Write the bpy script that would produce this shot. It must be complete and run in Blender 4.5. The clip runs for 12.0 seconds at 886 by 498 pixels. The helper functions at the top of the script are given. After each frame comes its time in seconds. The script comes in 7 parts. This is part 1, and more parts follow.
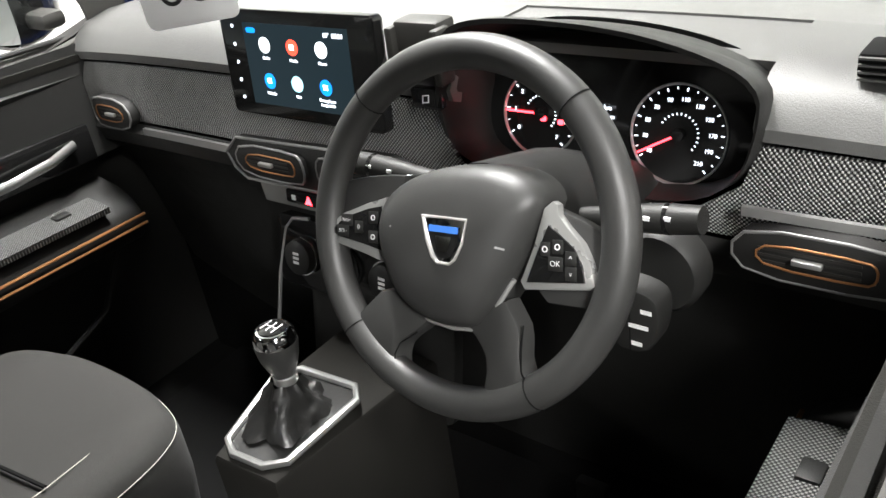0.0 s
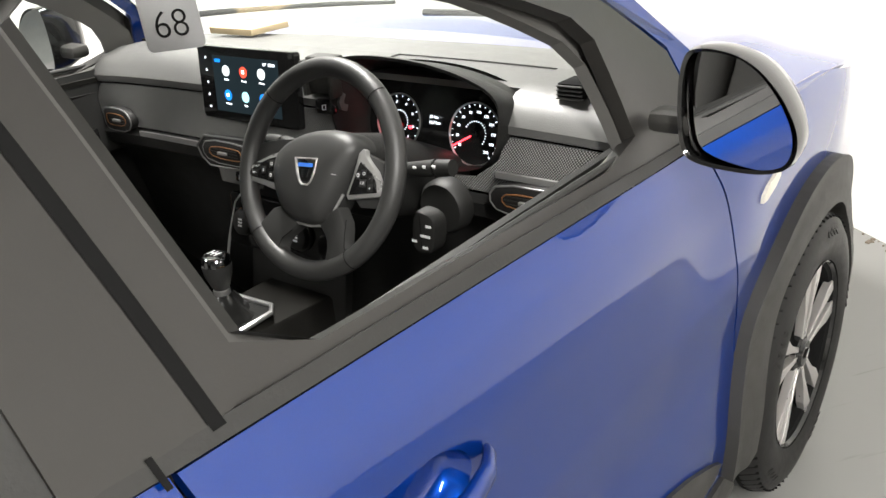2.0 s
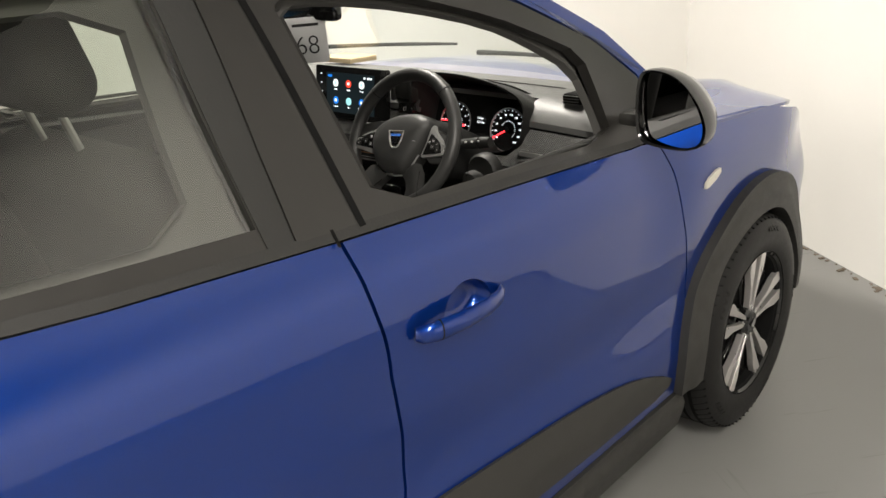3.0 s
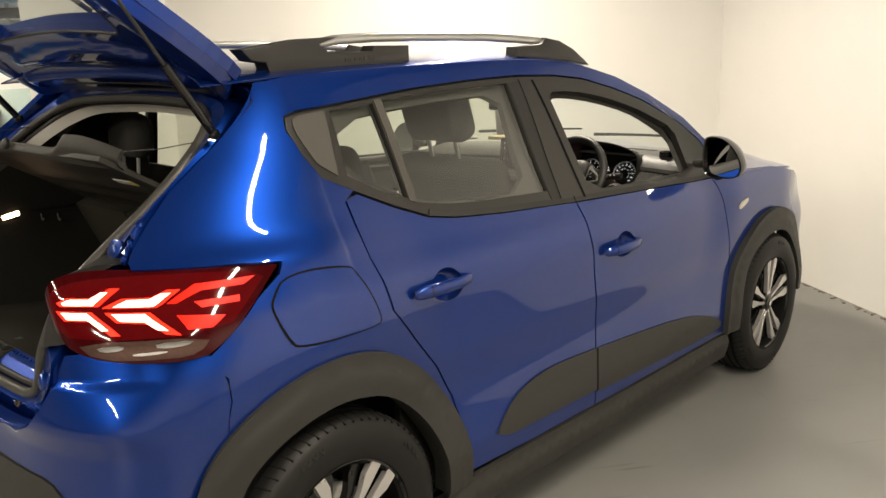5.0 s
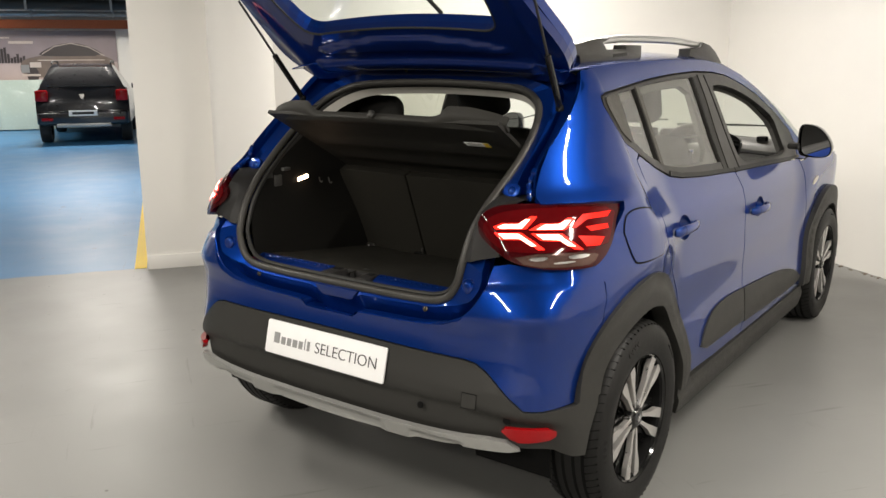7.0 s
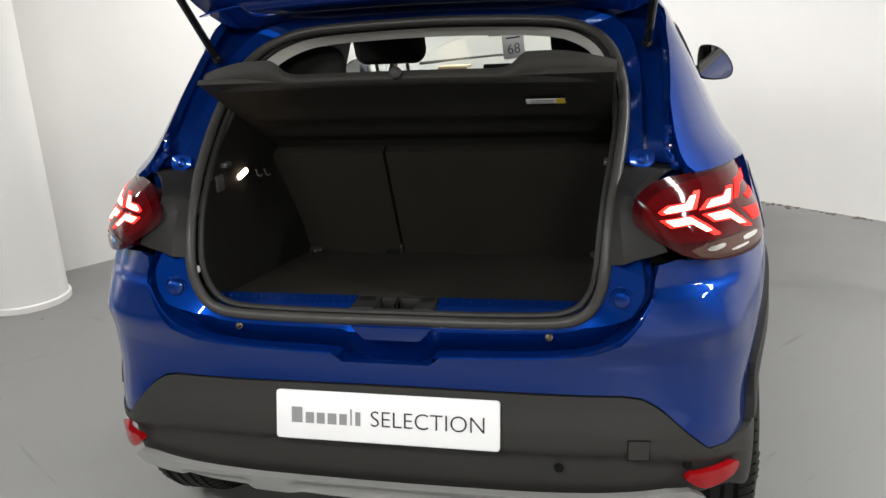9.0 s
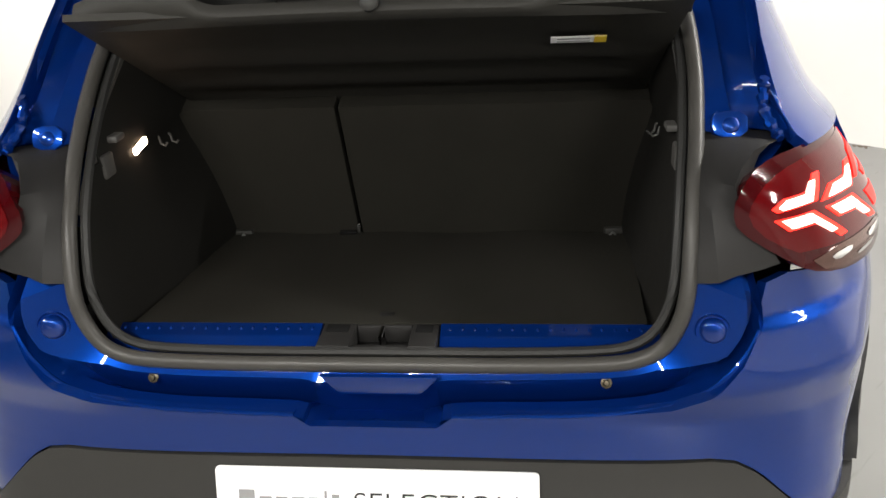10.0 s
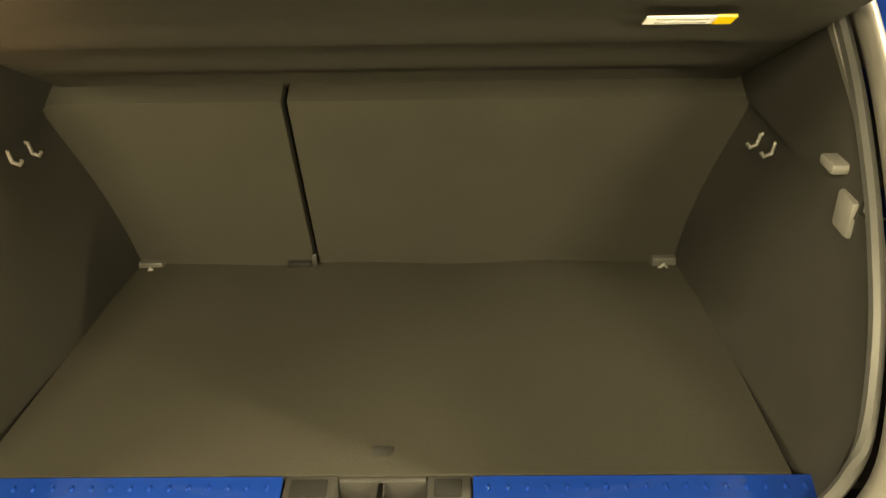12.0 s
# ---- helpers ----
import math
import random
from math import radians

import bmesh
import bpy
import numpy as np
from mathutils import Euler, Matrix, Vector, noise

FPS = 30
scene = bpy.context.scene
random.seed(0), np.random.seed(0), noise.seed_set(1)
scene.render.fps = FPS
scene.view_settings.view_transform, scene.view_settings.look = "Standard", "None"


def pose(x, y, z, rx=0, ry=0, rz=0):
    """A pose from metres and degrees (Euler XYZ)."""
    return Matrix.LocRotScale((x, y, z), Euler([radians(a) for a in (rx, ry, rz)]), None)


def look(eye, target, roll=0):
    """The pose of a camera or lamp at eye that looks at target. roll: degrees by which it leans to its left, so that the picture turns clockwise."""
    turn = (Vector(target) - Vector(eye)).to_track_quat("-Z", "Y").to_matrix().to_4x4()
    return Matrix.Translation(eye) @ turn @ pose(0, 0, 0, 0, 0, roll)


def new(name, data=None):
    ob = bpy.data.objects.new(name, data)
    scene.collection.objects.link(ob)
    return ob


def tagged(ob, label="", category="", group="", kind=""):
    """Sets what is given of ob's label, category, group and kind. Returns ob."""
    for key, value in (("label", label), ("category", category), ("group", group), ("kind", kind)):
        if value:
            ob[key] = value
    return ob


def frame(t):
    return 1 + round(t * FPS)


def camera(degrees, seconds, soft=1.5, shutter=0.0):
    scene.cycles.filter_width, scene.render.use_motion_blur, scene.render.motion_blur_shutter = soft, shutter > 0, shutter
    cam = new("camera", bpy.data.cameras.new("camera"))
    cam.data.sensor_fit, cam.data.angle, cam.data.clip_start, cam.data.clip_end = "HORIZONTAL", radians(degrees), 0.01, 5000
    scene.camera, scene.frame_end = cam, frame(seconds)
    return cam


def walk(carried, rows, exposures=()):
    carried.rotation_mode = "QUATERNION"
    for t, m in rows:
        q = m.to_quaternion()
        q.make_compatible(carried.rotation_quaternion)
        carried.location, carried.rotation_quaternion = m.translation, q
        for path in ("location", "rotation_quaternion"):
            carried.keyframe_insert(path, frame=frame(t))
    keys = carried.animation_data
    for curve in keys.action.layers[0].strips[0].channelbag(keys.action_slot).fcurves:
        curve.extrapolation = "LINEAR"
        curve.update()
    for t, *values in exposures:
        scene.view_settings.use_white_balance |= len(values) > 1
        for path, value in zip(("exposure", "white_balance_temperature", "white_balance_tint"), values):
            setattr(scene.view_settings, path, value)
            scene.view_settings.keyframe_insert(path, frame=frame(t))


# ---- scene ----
cam = camera(55.0, 12.0)
PATH = [
    (0, (1.193, -0.752, 1.355), (2.501, 0.387, 0.359), -9.2),
    (0.5, (1.187, -0.784, 1.355), (2.502, 0.349, 0.36), -8.8),
    (1, (1.143, -0.863, 1.368), (2.463, 0.27, 0.381), -8.6),
    (1.5, (1.025, -1.009, 1.392), (2.366, 0.125, 0.436), -7.3),
    (2, (0.875, -1.239, 1.415), (2.271, -0.084, 0.567), -5.4),
    (2.5, (0.651, -1.483, 1.435), (2.046, -0.274, 0.665), -4.3),
    (2.7, (0.534, -1.557, 1.437), (1.922, -0.328, 0.688), -3.5),
    (4.3, (-0.637, -2.194, 1.515), (0.779, -0.871, 1.024), -1.8),
    (4.5, (-0.786, -2.258, 1.516), (0.629, -0.93, 1.031), -1.5),
    (5, (-1.197, -2.306, 1.51), (0.228, -0.978, 1.056), -1.6),
    (5.5, (-1.6, -2.335, 1.508), (-0.169, -1.004, 1.085), -1.6),
    (6, (-1.986, -2.317, 1.507), (-0.537, -0.993, 1.123), -1.3),
    (6.5, (-2.334, -2.147, 1.519), (-0.89, -0.842, 1.06), -1.3),
    (7, (-2.487, -1.84, 1.505), (-0.909, -0.697, 1.055), -0.2),
    (7.2, (-2.524, -1.706, 1.52), (-0.887, -0.65, 1.067), 0.4),
    (8.8, (-2.315, -0.663, 1.509), (-0.476, -0.138, 0.924), -2.8),
    (9, (-2.228, -0.55, 1.498), (-0.374, -0.099, 0.9), -3.3),
    (9.5, (-1.966, -0.347, 1.497), (-0.093, -0.075, 0.85), -3.0),
    (10, (-1.66, -0.258, 1.484), (0.155, -0.038, 0.673), -3.1),
    (10.5, (-1.425, -0.167, 1.465), (0.372, 0.002, 0.603), -2.9),
    (11, (-1.265, -0.122, 1.467), (0.516, -0.006, 0.564), -2.5),
    (11.5, (-1.166, -0.102, 1.454), (0.587, -0.031, 0.494), -1.6),
    (12, (-1.093, -0.086, 1.45), (0.645, -0.052, 0.462), -1.1),
]
walk(cam, [(t, look(eye, target, roll)) for t, eye, target, roll in PATH],
     exposures=[(0, 2.2, 6100, 10), (1, 2.2, 6100, 10), (1.5, 2.2, 6100, 10), (2, 1.8, 6250, 10), (2.7, 1.15, 6450, 10), (4.3, .62, 7350, 10), (5, .75, 7400, 10), (5.5, .85, 7300, 10), (6, .83, 7250, 10), (6.5, .75, 6950, 10), (7.2, .75, 6550, 10),
                (8.8, .75, 6150, 10), (9.5, .9, 5900, 10), (10, 1.3, 6300, 10), (10.5, 1.85, 7000, 3), (11, 2.8, 8000, -4), (11.5, 3.6, 9800, -9), (12, 3.55, 12000, -3)])


# ---- light and exposure ----
world = bpy.data.worlds.new("world")
scene.world = world
world.use_nodes = True
wbg = world.node_tree.nodes["Background"]
wbg.inputs["Color"].default_value = (0.9, 0.95, 1.0, 1)
wbg.inputs["Strength"].default_value = 0.05

# The room's own axes: s runs along the left wall, d along the right wall, from their shared corner.
CORNER = Vector((4.90, 0.53, 0.0))
ES, ED = Vector((-0.8073, 0.5901, 0.0)), Vector((-0.5901, -0.8073, 0.0))
ROOM = Matrix(((ES.x, -ED.x, 0, CORNER.x), (ES.y, -ED.y, 0, CORNER.y), (0, 0, 1, 0), (0, 0, 0, 1)))


def at_room(s, d, z=0.0):
    return CORNER + ES * s + ED * d + Vector((0, 0, z))


# ---- materials ----
def material(name, colour, rough=0.5, metal=0.0, vary=0.12, scale=30.0, bump=0.0, bump_scale=300.0, coat=0.0,
             sheen=0.0, spec=0.5, rough_vary=0.08, stain=0.0, stain_scale=3.0):
    m = bpy.data.materials.new(name)
    m.use_nodes = True
    nt = m.node_tree
    b = nt.nodes["Principled BSDF"]
    tc = nt.nodes.new("ShaderNodeTexCoord")
    n1 = nt.nodes.new("ShaderNodeTexNoise")
    n1.inputs["Scale"].default_value, n1.inputs["Detail"].default_value = scale, 4
    nt.links.new(tc.outputs["Object"], n1.inputs["Vector"])
    ramp = nt.nodes.new("ShaderNodeMix")
    ramp.data_type = "RGBA"
    c = Vector(colour[:3])
    ramp.inputs["A"].default_value = (*(c * (1 - vary)), 1)
    ramp.inputs["B"].default_value = (*(c * (1 + vary)), 1)
    nt.links.new(n1.outputs["Fac"], ramp.inputs["Factor"])
    out = ramp.outputs["Result"]
    if stain > 0:
        n3 = nt.nodes.new("ShaderNodeTexNoise")
        n3.inputs["Scale"].default_value, n3.inputs["Detail"].default_value = stain_scale, 6
        nt.links.new(tc.outputs["Object"], n3.inputs["Vector"])
        mr = nt.nodes.new("ShaderNodeMapRange")
        mr.inputs["From Min"].default_value, mr.inputs["From Max"].default_value = 0.5, 0.8
        mr.inputs["To Max"].default_value = stain
        nt.links.new(n3.outputs["Fac"], mr.inputs["Value"])
        mx = nt.nodes.new("ShaderNodeMix")
        mx.data_type = "RGBA"
        mx.inputs["B"].default_value = (*(c * 0.45), 1)
        nt.links.new(mr.outputs["Result"], mx.inputs["Factor"])
        nt.links.new(out, mx.inputs["A"])
        out = mx.outputs["Result"]
    nt.links.new(out, b.inputs["Base Color"])
    mr2 = nt.nodes.new("ShaderNodeMapRange")
    mr2.inputs["To Min"].default_value, mr2.inputs["To Max"].default_value = max(rough - rough_vary, 0.0), min(rough + rough_vary, 1)
    nt.links.new(n1.outputs["Fac"], mr2.inputs["Value"])
    nt.links.new(mr2.outputs["Result"], b.inputs["Roughness"])
    b.inputs["Metallic"].default_value = metal
    b.inputs["Specular IOR Level"].default_value = spec
    b.inputs["Coat Weight"].default_value = coat
    b.inputs["Coat Roughness"].default_value = 0.03
    b.inputs["Sheen Weight"].default_value = sheen
    if bump > 0:
        n2 = nt.nodes.new("ShaderNodeTexNoise")
        n2.inputs["Scale"].default_value, n2.inputs["Detail"].default_value = bump_scale, 3
        nt.links.new(tc.outputs["Object"], n2.inputs["Vector"])
        bp = nt.nodes.new("ShaderNodeBump")
        bp.inputs["Strength"].default_value, bp.inputs["Distance"].default_value = bump, 0.002
        nt.links.new(n2.outputs["Fac"], bp.inputs["Height"])
        nt.links.new(bp.outputs["Normal"], b.inputs["Normal"])
    return m


def glow(name, colour, strength):
    m = bpy.data.materials.new(name)
    m.use_nodes = True
    b = m.node_tree.nodes["Principled BSDF"]
    b.inputs["Base Color"].default_value = (*colour, 1)
    b.inputs["Emission Color"].default_value = (*colour, 1)
    b.inputs["Emission Strength"].default_value = strength
    b.inputs["Roughness"].default_value = 0.4
    b.inputs["Specular IOR Level"].default_value = 0.15
    return m


def glass(name, tint, rough=0.0, mix=0.12):
    """Thin pane: mostly clear, a little mirror-like."""
    m = bpy.data.materials.new(name)
    m.use_nodes = True
    nt = m.node_tree
    nt.nodes.remove(nt.nodes["Principled BSDF"])
    tr = nt.nodes.new("ShaderNodeBsdfTransparent")
    tr.inputs["Color"].default_value = (*tint, 1)
    gl = nt.nodes.new("ShaderNodeBsdfGlossy")
    gl.inputs["Roughness"].default_value = rough
    gl.inputs["Color"].default_value = (1, 1, 1, 1)
    lw = nt.nodes.new("ShaderNodeLayerWeight")
    lw.inputs["Blend"].default_value = 0.5
    pw = nt.nodes.new("ShaderNodeMath")
    pw.operation, pw.inputs[1].default_value = "POWER", 4.0
    nt.links.new(lw.outputs["Facing"], pw.inputs[0])
    fr = nt.nodes.new("ShaderNodeMath")
    fr.operation = "MULTIPLY_ADD"
    fr.inputs[1].default_value, fr.inputs[2].default_value = 0.7, 0.02 + mix * 0.25
    nt.links.new(pw.outputs[0], fr.inputs[0])
    ms = nt.nodes.new("ShaderNodeMixShader")
    nt.links.new(fr.outputs[0], ms.inputs["Fac"])
    nt.links.new(tr.outputs["BSDF"], ms.inputs[1])
    nt.links.new(gl.outputs["BSDF"], ms.inputs[2])
    nt.links.new(ms.outputs["Shader"], nt.nodes["Material Output"].inputs["Surface"])
    return m


def weave(name, light, dark, scale, lying=False):
    """Small honeycomb relief of the dashboard band."""
    m = bpy.data.materials.new(name)
    m.use_nodes = True
    nt = m.node_tree
    b = nt.nodes["Principled BSDF"]
    tc = nt.nodes.new("ShaderNodeTexCoord")
    mp = nt.nodes.new("ShaderNodeMapping")
    mp.inputs["Rotation"].default_value = (0.0, 0.0, 0.0)
    mp.inputs["Scale"].default_value = (scale, scale, scale)
    nt.links.new(tc.outputs["Object"], mp.inputs["Vector"])
    sx = nt.nodes.new("ShaderNodeSeparateXYZ")
    nt.links.new(mp.outputs["Vector"], sx.inputs["Vector"])

    def op(kind, a, bb=None):
        n = nt.nodes.new("ShaderNodeMath")
        n.operation = kind
        for i, v in enumerate((a, bb)):
            if v is None:
                continue
            if isinstance(v, (int, float)):
                n.inputs[i].default_value = v
            else:
                nt.links.new(v, n.inputs[i])
        return n.outputs[0]

    h = op("MULTIPLY", op("SINE", sx.outputs["Y"]), op("SINE", sx.outputs["X" if lying else "Z"]))
    mr = nt.nodes.new("ShaderNodeMapRange")
    mr.inputs["From Min"].default_value, mr.inputs["From Max"].default_value = -0.10, 0.55
    nt.links.new(h, mr.inputs["Value"])
    mx = nt.nodes.new("ShaderNodeMix")
    mx.data_type = "RGBA"
    mx.inputs["A"].default_value, mx.inputs["B"].default_value = (*dark, 1), (*light, 1)
    nt.links.new(mr.outputs["Result"], mx.inputs["Factor"])
    nt.links.new(mx.outputs["Result"], b.inputs["Base Color"])
    bp = nt.nodes.new("ShaderNodeBump")
    bp.inputs["Strength"].default_value, bp.inputs["Distance"].default_value = 0.7, 0.002
    nt.links.new(h, bp.inputs["Height"])
    nt.links.new(bp.outputs["Normal"], b.inputs["Normal"])
    b.inputs["Roughness"].default_value = 0.45
    return m


PAINT = material("blue_metallic_paint", (0.002, 0.027, 0.19), 0.36, 0.62, 0.10, 900.0, coat=1.0, rough_vary=0.03, spec=0.0)
PAINT.node_tree.nodes["Principled BSDF"].inputs["Coat IOR"].default_value = 1.53
# Body blue darkened: the shade on the raised lid's underside is in the colour.
SHADED_PAINT = material("blue_paint_shaded", (0.003, 0.018, 0.13), 0.36, 0.5, 0.10, 900.0, coat=1.0, rough_vary=0.05, spec=0.0)
PLASTIC = material("grained_black_plastic", (0.025, 0.0243, 0.022), 0.55, vary=0.10, bump=0.25, bump_scale=900, spec=0.35)
FRAME_BLACK = material("satin_black_frame", (0.019, 0.018, 0.0165), 0.37, vary=0.08, bump=0.05, spec=0.45)
RUBBER = material("black_rubber", (0.013, 0.013, 0.012), 0.60, vary=0.2, bump=0.2, bump_scale=200)
TYRE = material("tyre_rubber", (0.009, 0.0088, 0.0085), 0.50, spec=0.22, vary=0.3, scale=60, bump=0.15, bump_scale=250)
SEAL = material("rubber_seal", (0.045, 0.043, 0.039), 0.42, vary=0.1, spec=0.3)
DARK = material("dark_cavity", (0.006, 0.006, 0.006), 0.9, spec=0.1)
CARPET = material("boot_carpet", (0.0200, 0.0190, 0.0155), 0.95, vary=0.3, scale=400, bump=0.6, bump_scale=900, stain=0.45, stain_scale=3.5, spec=0.1)
TRIM = material("boot_trim_plastic", (0.0125, 0.0120, 0.0105), 0.75, vary=0.2, bump=0.3, bump_scale=700, spec=0.15)
SOFT = material("dash_soft_black", (0.095, 0.095, 0.092), 0.42, vary=0.12, bump=0.25, bump_scale=600)
SATIN = material("satin_silver", (0.55, 0.55, 0.54), 0.32, 0.85, vary=0.04)
SKID = material("painted_skid_silver", (0.36, 0.36, 0.345), 0.38, 0.5, vary=0.05)
TRIM_SILVER = material("painted_silver_trim", (0.40, 0.40, 0.39), 0.30, 0.6, vary=0.04)
CHROME = material("chrome", (0.85, 0.85, 0.86), 0.08, 1.0, vary=0.02, rough_vary=0.02)
ALLOY = material("machined_alloy", (0.62, 0.60, 0.58), 0.30, 0.75, vary=0.05)
GLOSS = material("gloss_black", (0.008, 0.008, 0.008), 0.08, vary=0.05, rough_vary=0.02)
COPPER = material("copper_accent", (0.40, 0.19, 0.08), 0.35, 0.7, vary=0.05)
LEATHER = material("black_leather", (0.028, 0.028, 0.027), 0.46, vary=0.12, bump=0.10, bump_scale=1100)
GAITER = material("creased_gaiter_leather", (0.012, 0.012, 0.0115), 0.34, vary=0.2, bump=0.3, bump_scale=120)
CLOTH = material("charcoal_seat_cloth", (0.030, 0.0295, 0.028), 0.9, vary=0.18, scale=300, bump=0.4, bump_scale=1200, sheen=0.05, spec=0.15)
HEADLINER = material("headliner", (0.60, 0.58, 0.53), 0.9, vary=0.06)
WALLPAINT = material("white_wall_paint", (0.80, 0.785, 0.75), 0.55, vary=0.02, scale=4, bump=0.12, bump_scale=40, stain=0.06, stain_scale=1.2)
CONCRETE = material("grey_concrete", (0.11, 0.107, 0.10), 0.8, vary=0.12, scale=6, bump=0.2, bump_scale=60, stain=0.3, stain_scale=1.0)
STITCH = material("pale_thread", (0.40, 0.385, 0.34), 0.8)
WHITE = material("white_card", (0.80, 0.80, 0.80), 0.45, vary=0.02)
INK = material("black_ink", (0.012, 0.012, 0.012), 0.5)
BAND = weave("honeycomb_band", (0.44, 0.44, 0.43), (0.014, 0.014, 0.014), 1250.0)
REAR_GLASS = glass("tinted_glass", (0.66, 0.70, 0.62), 0.0, 0.45)
CLEAR = glass("clear_glass", (0.88, 0.93, 0.90), 0.0, 0.1)
MIRROR = material("mirror", (0.9, 0.9, 0.9), 0.01, 1.0, vary=0.0, rough_vary=0.0)
LAMP_LENS = material("tail_lamp_lens", (0.075, 0.002, 0.003), 0.06, vary=0.2, rough_vary=0.02, spec=0.3)
LAMP_RED = material("red_lamp_lens", (0.26, 0.003, 0.005), 0.06, vary=0.15, rough_vary=0.02, spec=0.35)
LAMP_DARK = material("dark_red_lamp_body", (0.035, 0.001, 0.002), 0.07, vary=0.2, rough_vary=0.02, spec=0.35)
LAMP_CLEAR = material("clear_lamp_lens", (0.13, 0.075, 0.062), 0.12, 0.6, vary=0.3, scale=120)
REPEATER = material("pale_repeater_lens", (0.55, 0.52, 0.45), 0.15, vary=0.15, scale=150)
LIT_RED = glow("lit_red_led", (1.0, 0.018, 0.010), 1.7)
LIT_CORE = glow("lit_led_core", (1.0, 0.42, 0.34), 3.5)
LIT_WHITE = glow("lit_boot_lamp", (1.0, 0.66, 0.42), 11.0)
QUARTER_TRIM = material("grained_quarter_trim", (0.055, 0.052, 0.046), 0.5, vary=0.1, bump=0.25, bump_scale=900, spec=0.4)
TUBE = glow("fluorescent_tube", (1.0, 0.97, 0.90), 14.0)


def floor_material():
    m = material("painted_floor", (0.212, 0.211, 0.204), 0.40, vary=0.05, scale=3, bump=0.02, bump_scale=30, stain=0.30, stain_scale=0.8, rough_vary=0.12)
    nt = m.node_tree
    b = nt.nodes["Principled BSDF"]
    src = b.inputs["Base Color"].links[0].from_socket
    tc = nt.nodes.new("ShaderNodeTexCoord")
    sx = nt.nodes.new("ShaderNodeSeparateXYZ")
    nt.links.new(tc.outputs["Object"], sx.inputs["Vector"])
    ns = nt.nodes.new("ShaderNodeTexNoise")
    ns.inputs["Scale"].default_value, ns.inputs["Detail"].default_value = 3.0, 6
    nt.links.new(tc.outputs["Object"], ns.inputs["Vector"])
    ad = nt.nodes.new("ShaderNodeMath")
    ad.operation = "MULTIPLY_ADD"
    ad.inputs[1].default_value = 0.12
    nt.links.new(ns.outputs["Fac"], ad.inputs[0])
    nt.links.new(sx.outputs["Y"], ad.inputs[2])
    gt = nt.nodes.new("ShaderNodeMapRange")
    gt.inputs["From Min"].default_value, gt.inputs["From Max"].default_value = 0.08, 0.11
    nt.links.new(ad.outputs[0], gt.inputs["Value"])
    mx = nt.nodes.new("ShaderNodeMix")
    mx.data_type = "RGBA"
    blue = nt.nodes.new("ShaderNodeMix")
    blue.data_type = "RGBA"
    blue.inputs["A"].default_value, blue.inputs["B"].default_value = (0.030, 0.150, 0.34, 1), (0.055, 0.21, 0.41, 1)
    nt.links.new(ns.outputs["Fac"], blue.inputs["Factor"])
    nt.links.new(gt.outputs["Result"], mx.inputs["Factor"])
    nt.links.new(src, mx.inputs["A"])
    nt.links.new(blue.outputs["Result"], mx.inputs["B"])
    # fine dark scuffs
    wv = nt.nodes.new("ShaderNodeTexNoise")
    wv.inputs["Scale"].default_value, wv.inputs["Detail"].default_value, wv.inputs["Distortion"].default_value = 2.2, 8, 1.5
    nt.links.new(tc.outputs["Object"], wv.inputs["Vector"])
    sr = nt.nodes.new("ShaderNodeMapRange")
    sr.inputs["From Min"].default_value, sr.inputs["From Max"].default_value, sr.inputs["To Max"].default_value = 0.70, 0.80, 0.35
    nt.links.new(wv.outputs["Fac"], sr.inputs["Value"])
    mx2 = nt.nodes.new("ShaderNodeMix")
    mx2.data_type = "RGBA"
    mx2.inputs["B"].default_value = (0.10, 0.095, 0.085, 1)
    nt.links.new(sr.outputs["Result"], mx2.inputs["Factor"])
    nt.links.new(mx.outputs["Result"], mx2.inputs["A"])
    last = mx2.outputs["Result"]
    # tyre streaks and small dark specks
    for angle, sx_, sy_, lo, hi, amount, detail in ((0.5, 2.0, 26.0, 0.67, 0.74, 0.38, 3), (2.0, 22.0, 1.6, 0.69, 0.75, 0.28, 3), (0.0, 9.0, 9.0, 0.735, 0.76, 0.75, 2)):
        mp = nt.nodes.new("ShaderNodeMapping")
        mp.inputs["Rotation"].default_value, mp.inputs["Scale"].default_value = (0, 0, angle), (sx_, sy_, 1.0)
        nt.links.new(tc.outputs["Object"], mp.inputs["Vector"])
        nz = nt.nodes.new("ShaderNodeTexNoise")
        nz.inputs["Scale"].default_value, nz.inputs["Detail"].default_value = 1.0, detail
        nt.links.new(mp.outputs["Vector"], nz.inputs["Vector"])
        ra = nt.nodes.new("ShaderNodeMapRange")
        ra.inputs["From Min"].default_value, ra.inputs["From Max"].default_value, ra.inputs["To Max"].default_value = lo, hi, amount
        nt.links.new(nz.outputs["Fac"], ra.inputs["Value"])
        mk = nt.nodes.new("ShaderNodeMix")
        mk.data_type = "RGBA"
        mk.inputs["B"].default_value = (0.055, 0.052, 0.047, 1)
        nt.links.new(ra.outputs["Result"], mk.inputs["Factor"])
        nt.links.new(last, mk.inputs["A"])
        last = mk.outputs["Result"]
    nt.links.new(last, b.inputs["Base Color"])
    return m


FLOOR = floor_material()


# ---- mesh helpers ----
def obj(name, bm, mat, parent=None, label="", smooth=True, sharp=40.0):
    me = bpy.data.meshes.new(name)
    bm.normal_update()
    if smooth:
        for f in bm.faces:
            f.smooth = True
        lim = radians(sharp)
        for e in bm.edges:
            if len(e.link_faces) == 2 and e.calc_face_angle(0.0) > lim:
                e.smooth = False
    bm.to_mesh(me)
    bm.free()
    me.materials.append(mat)
    ob = new(name, me)
    if parent is not None:
        ob.parent = parent
    if label:
        ob["label"] = label
    return ob


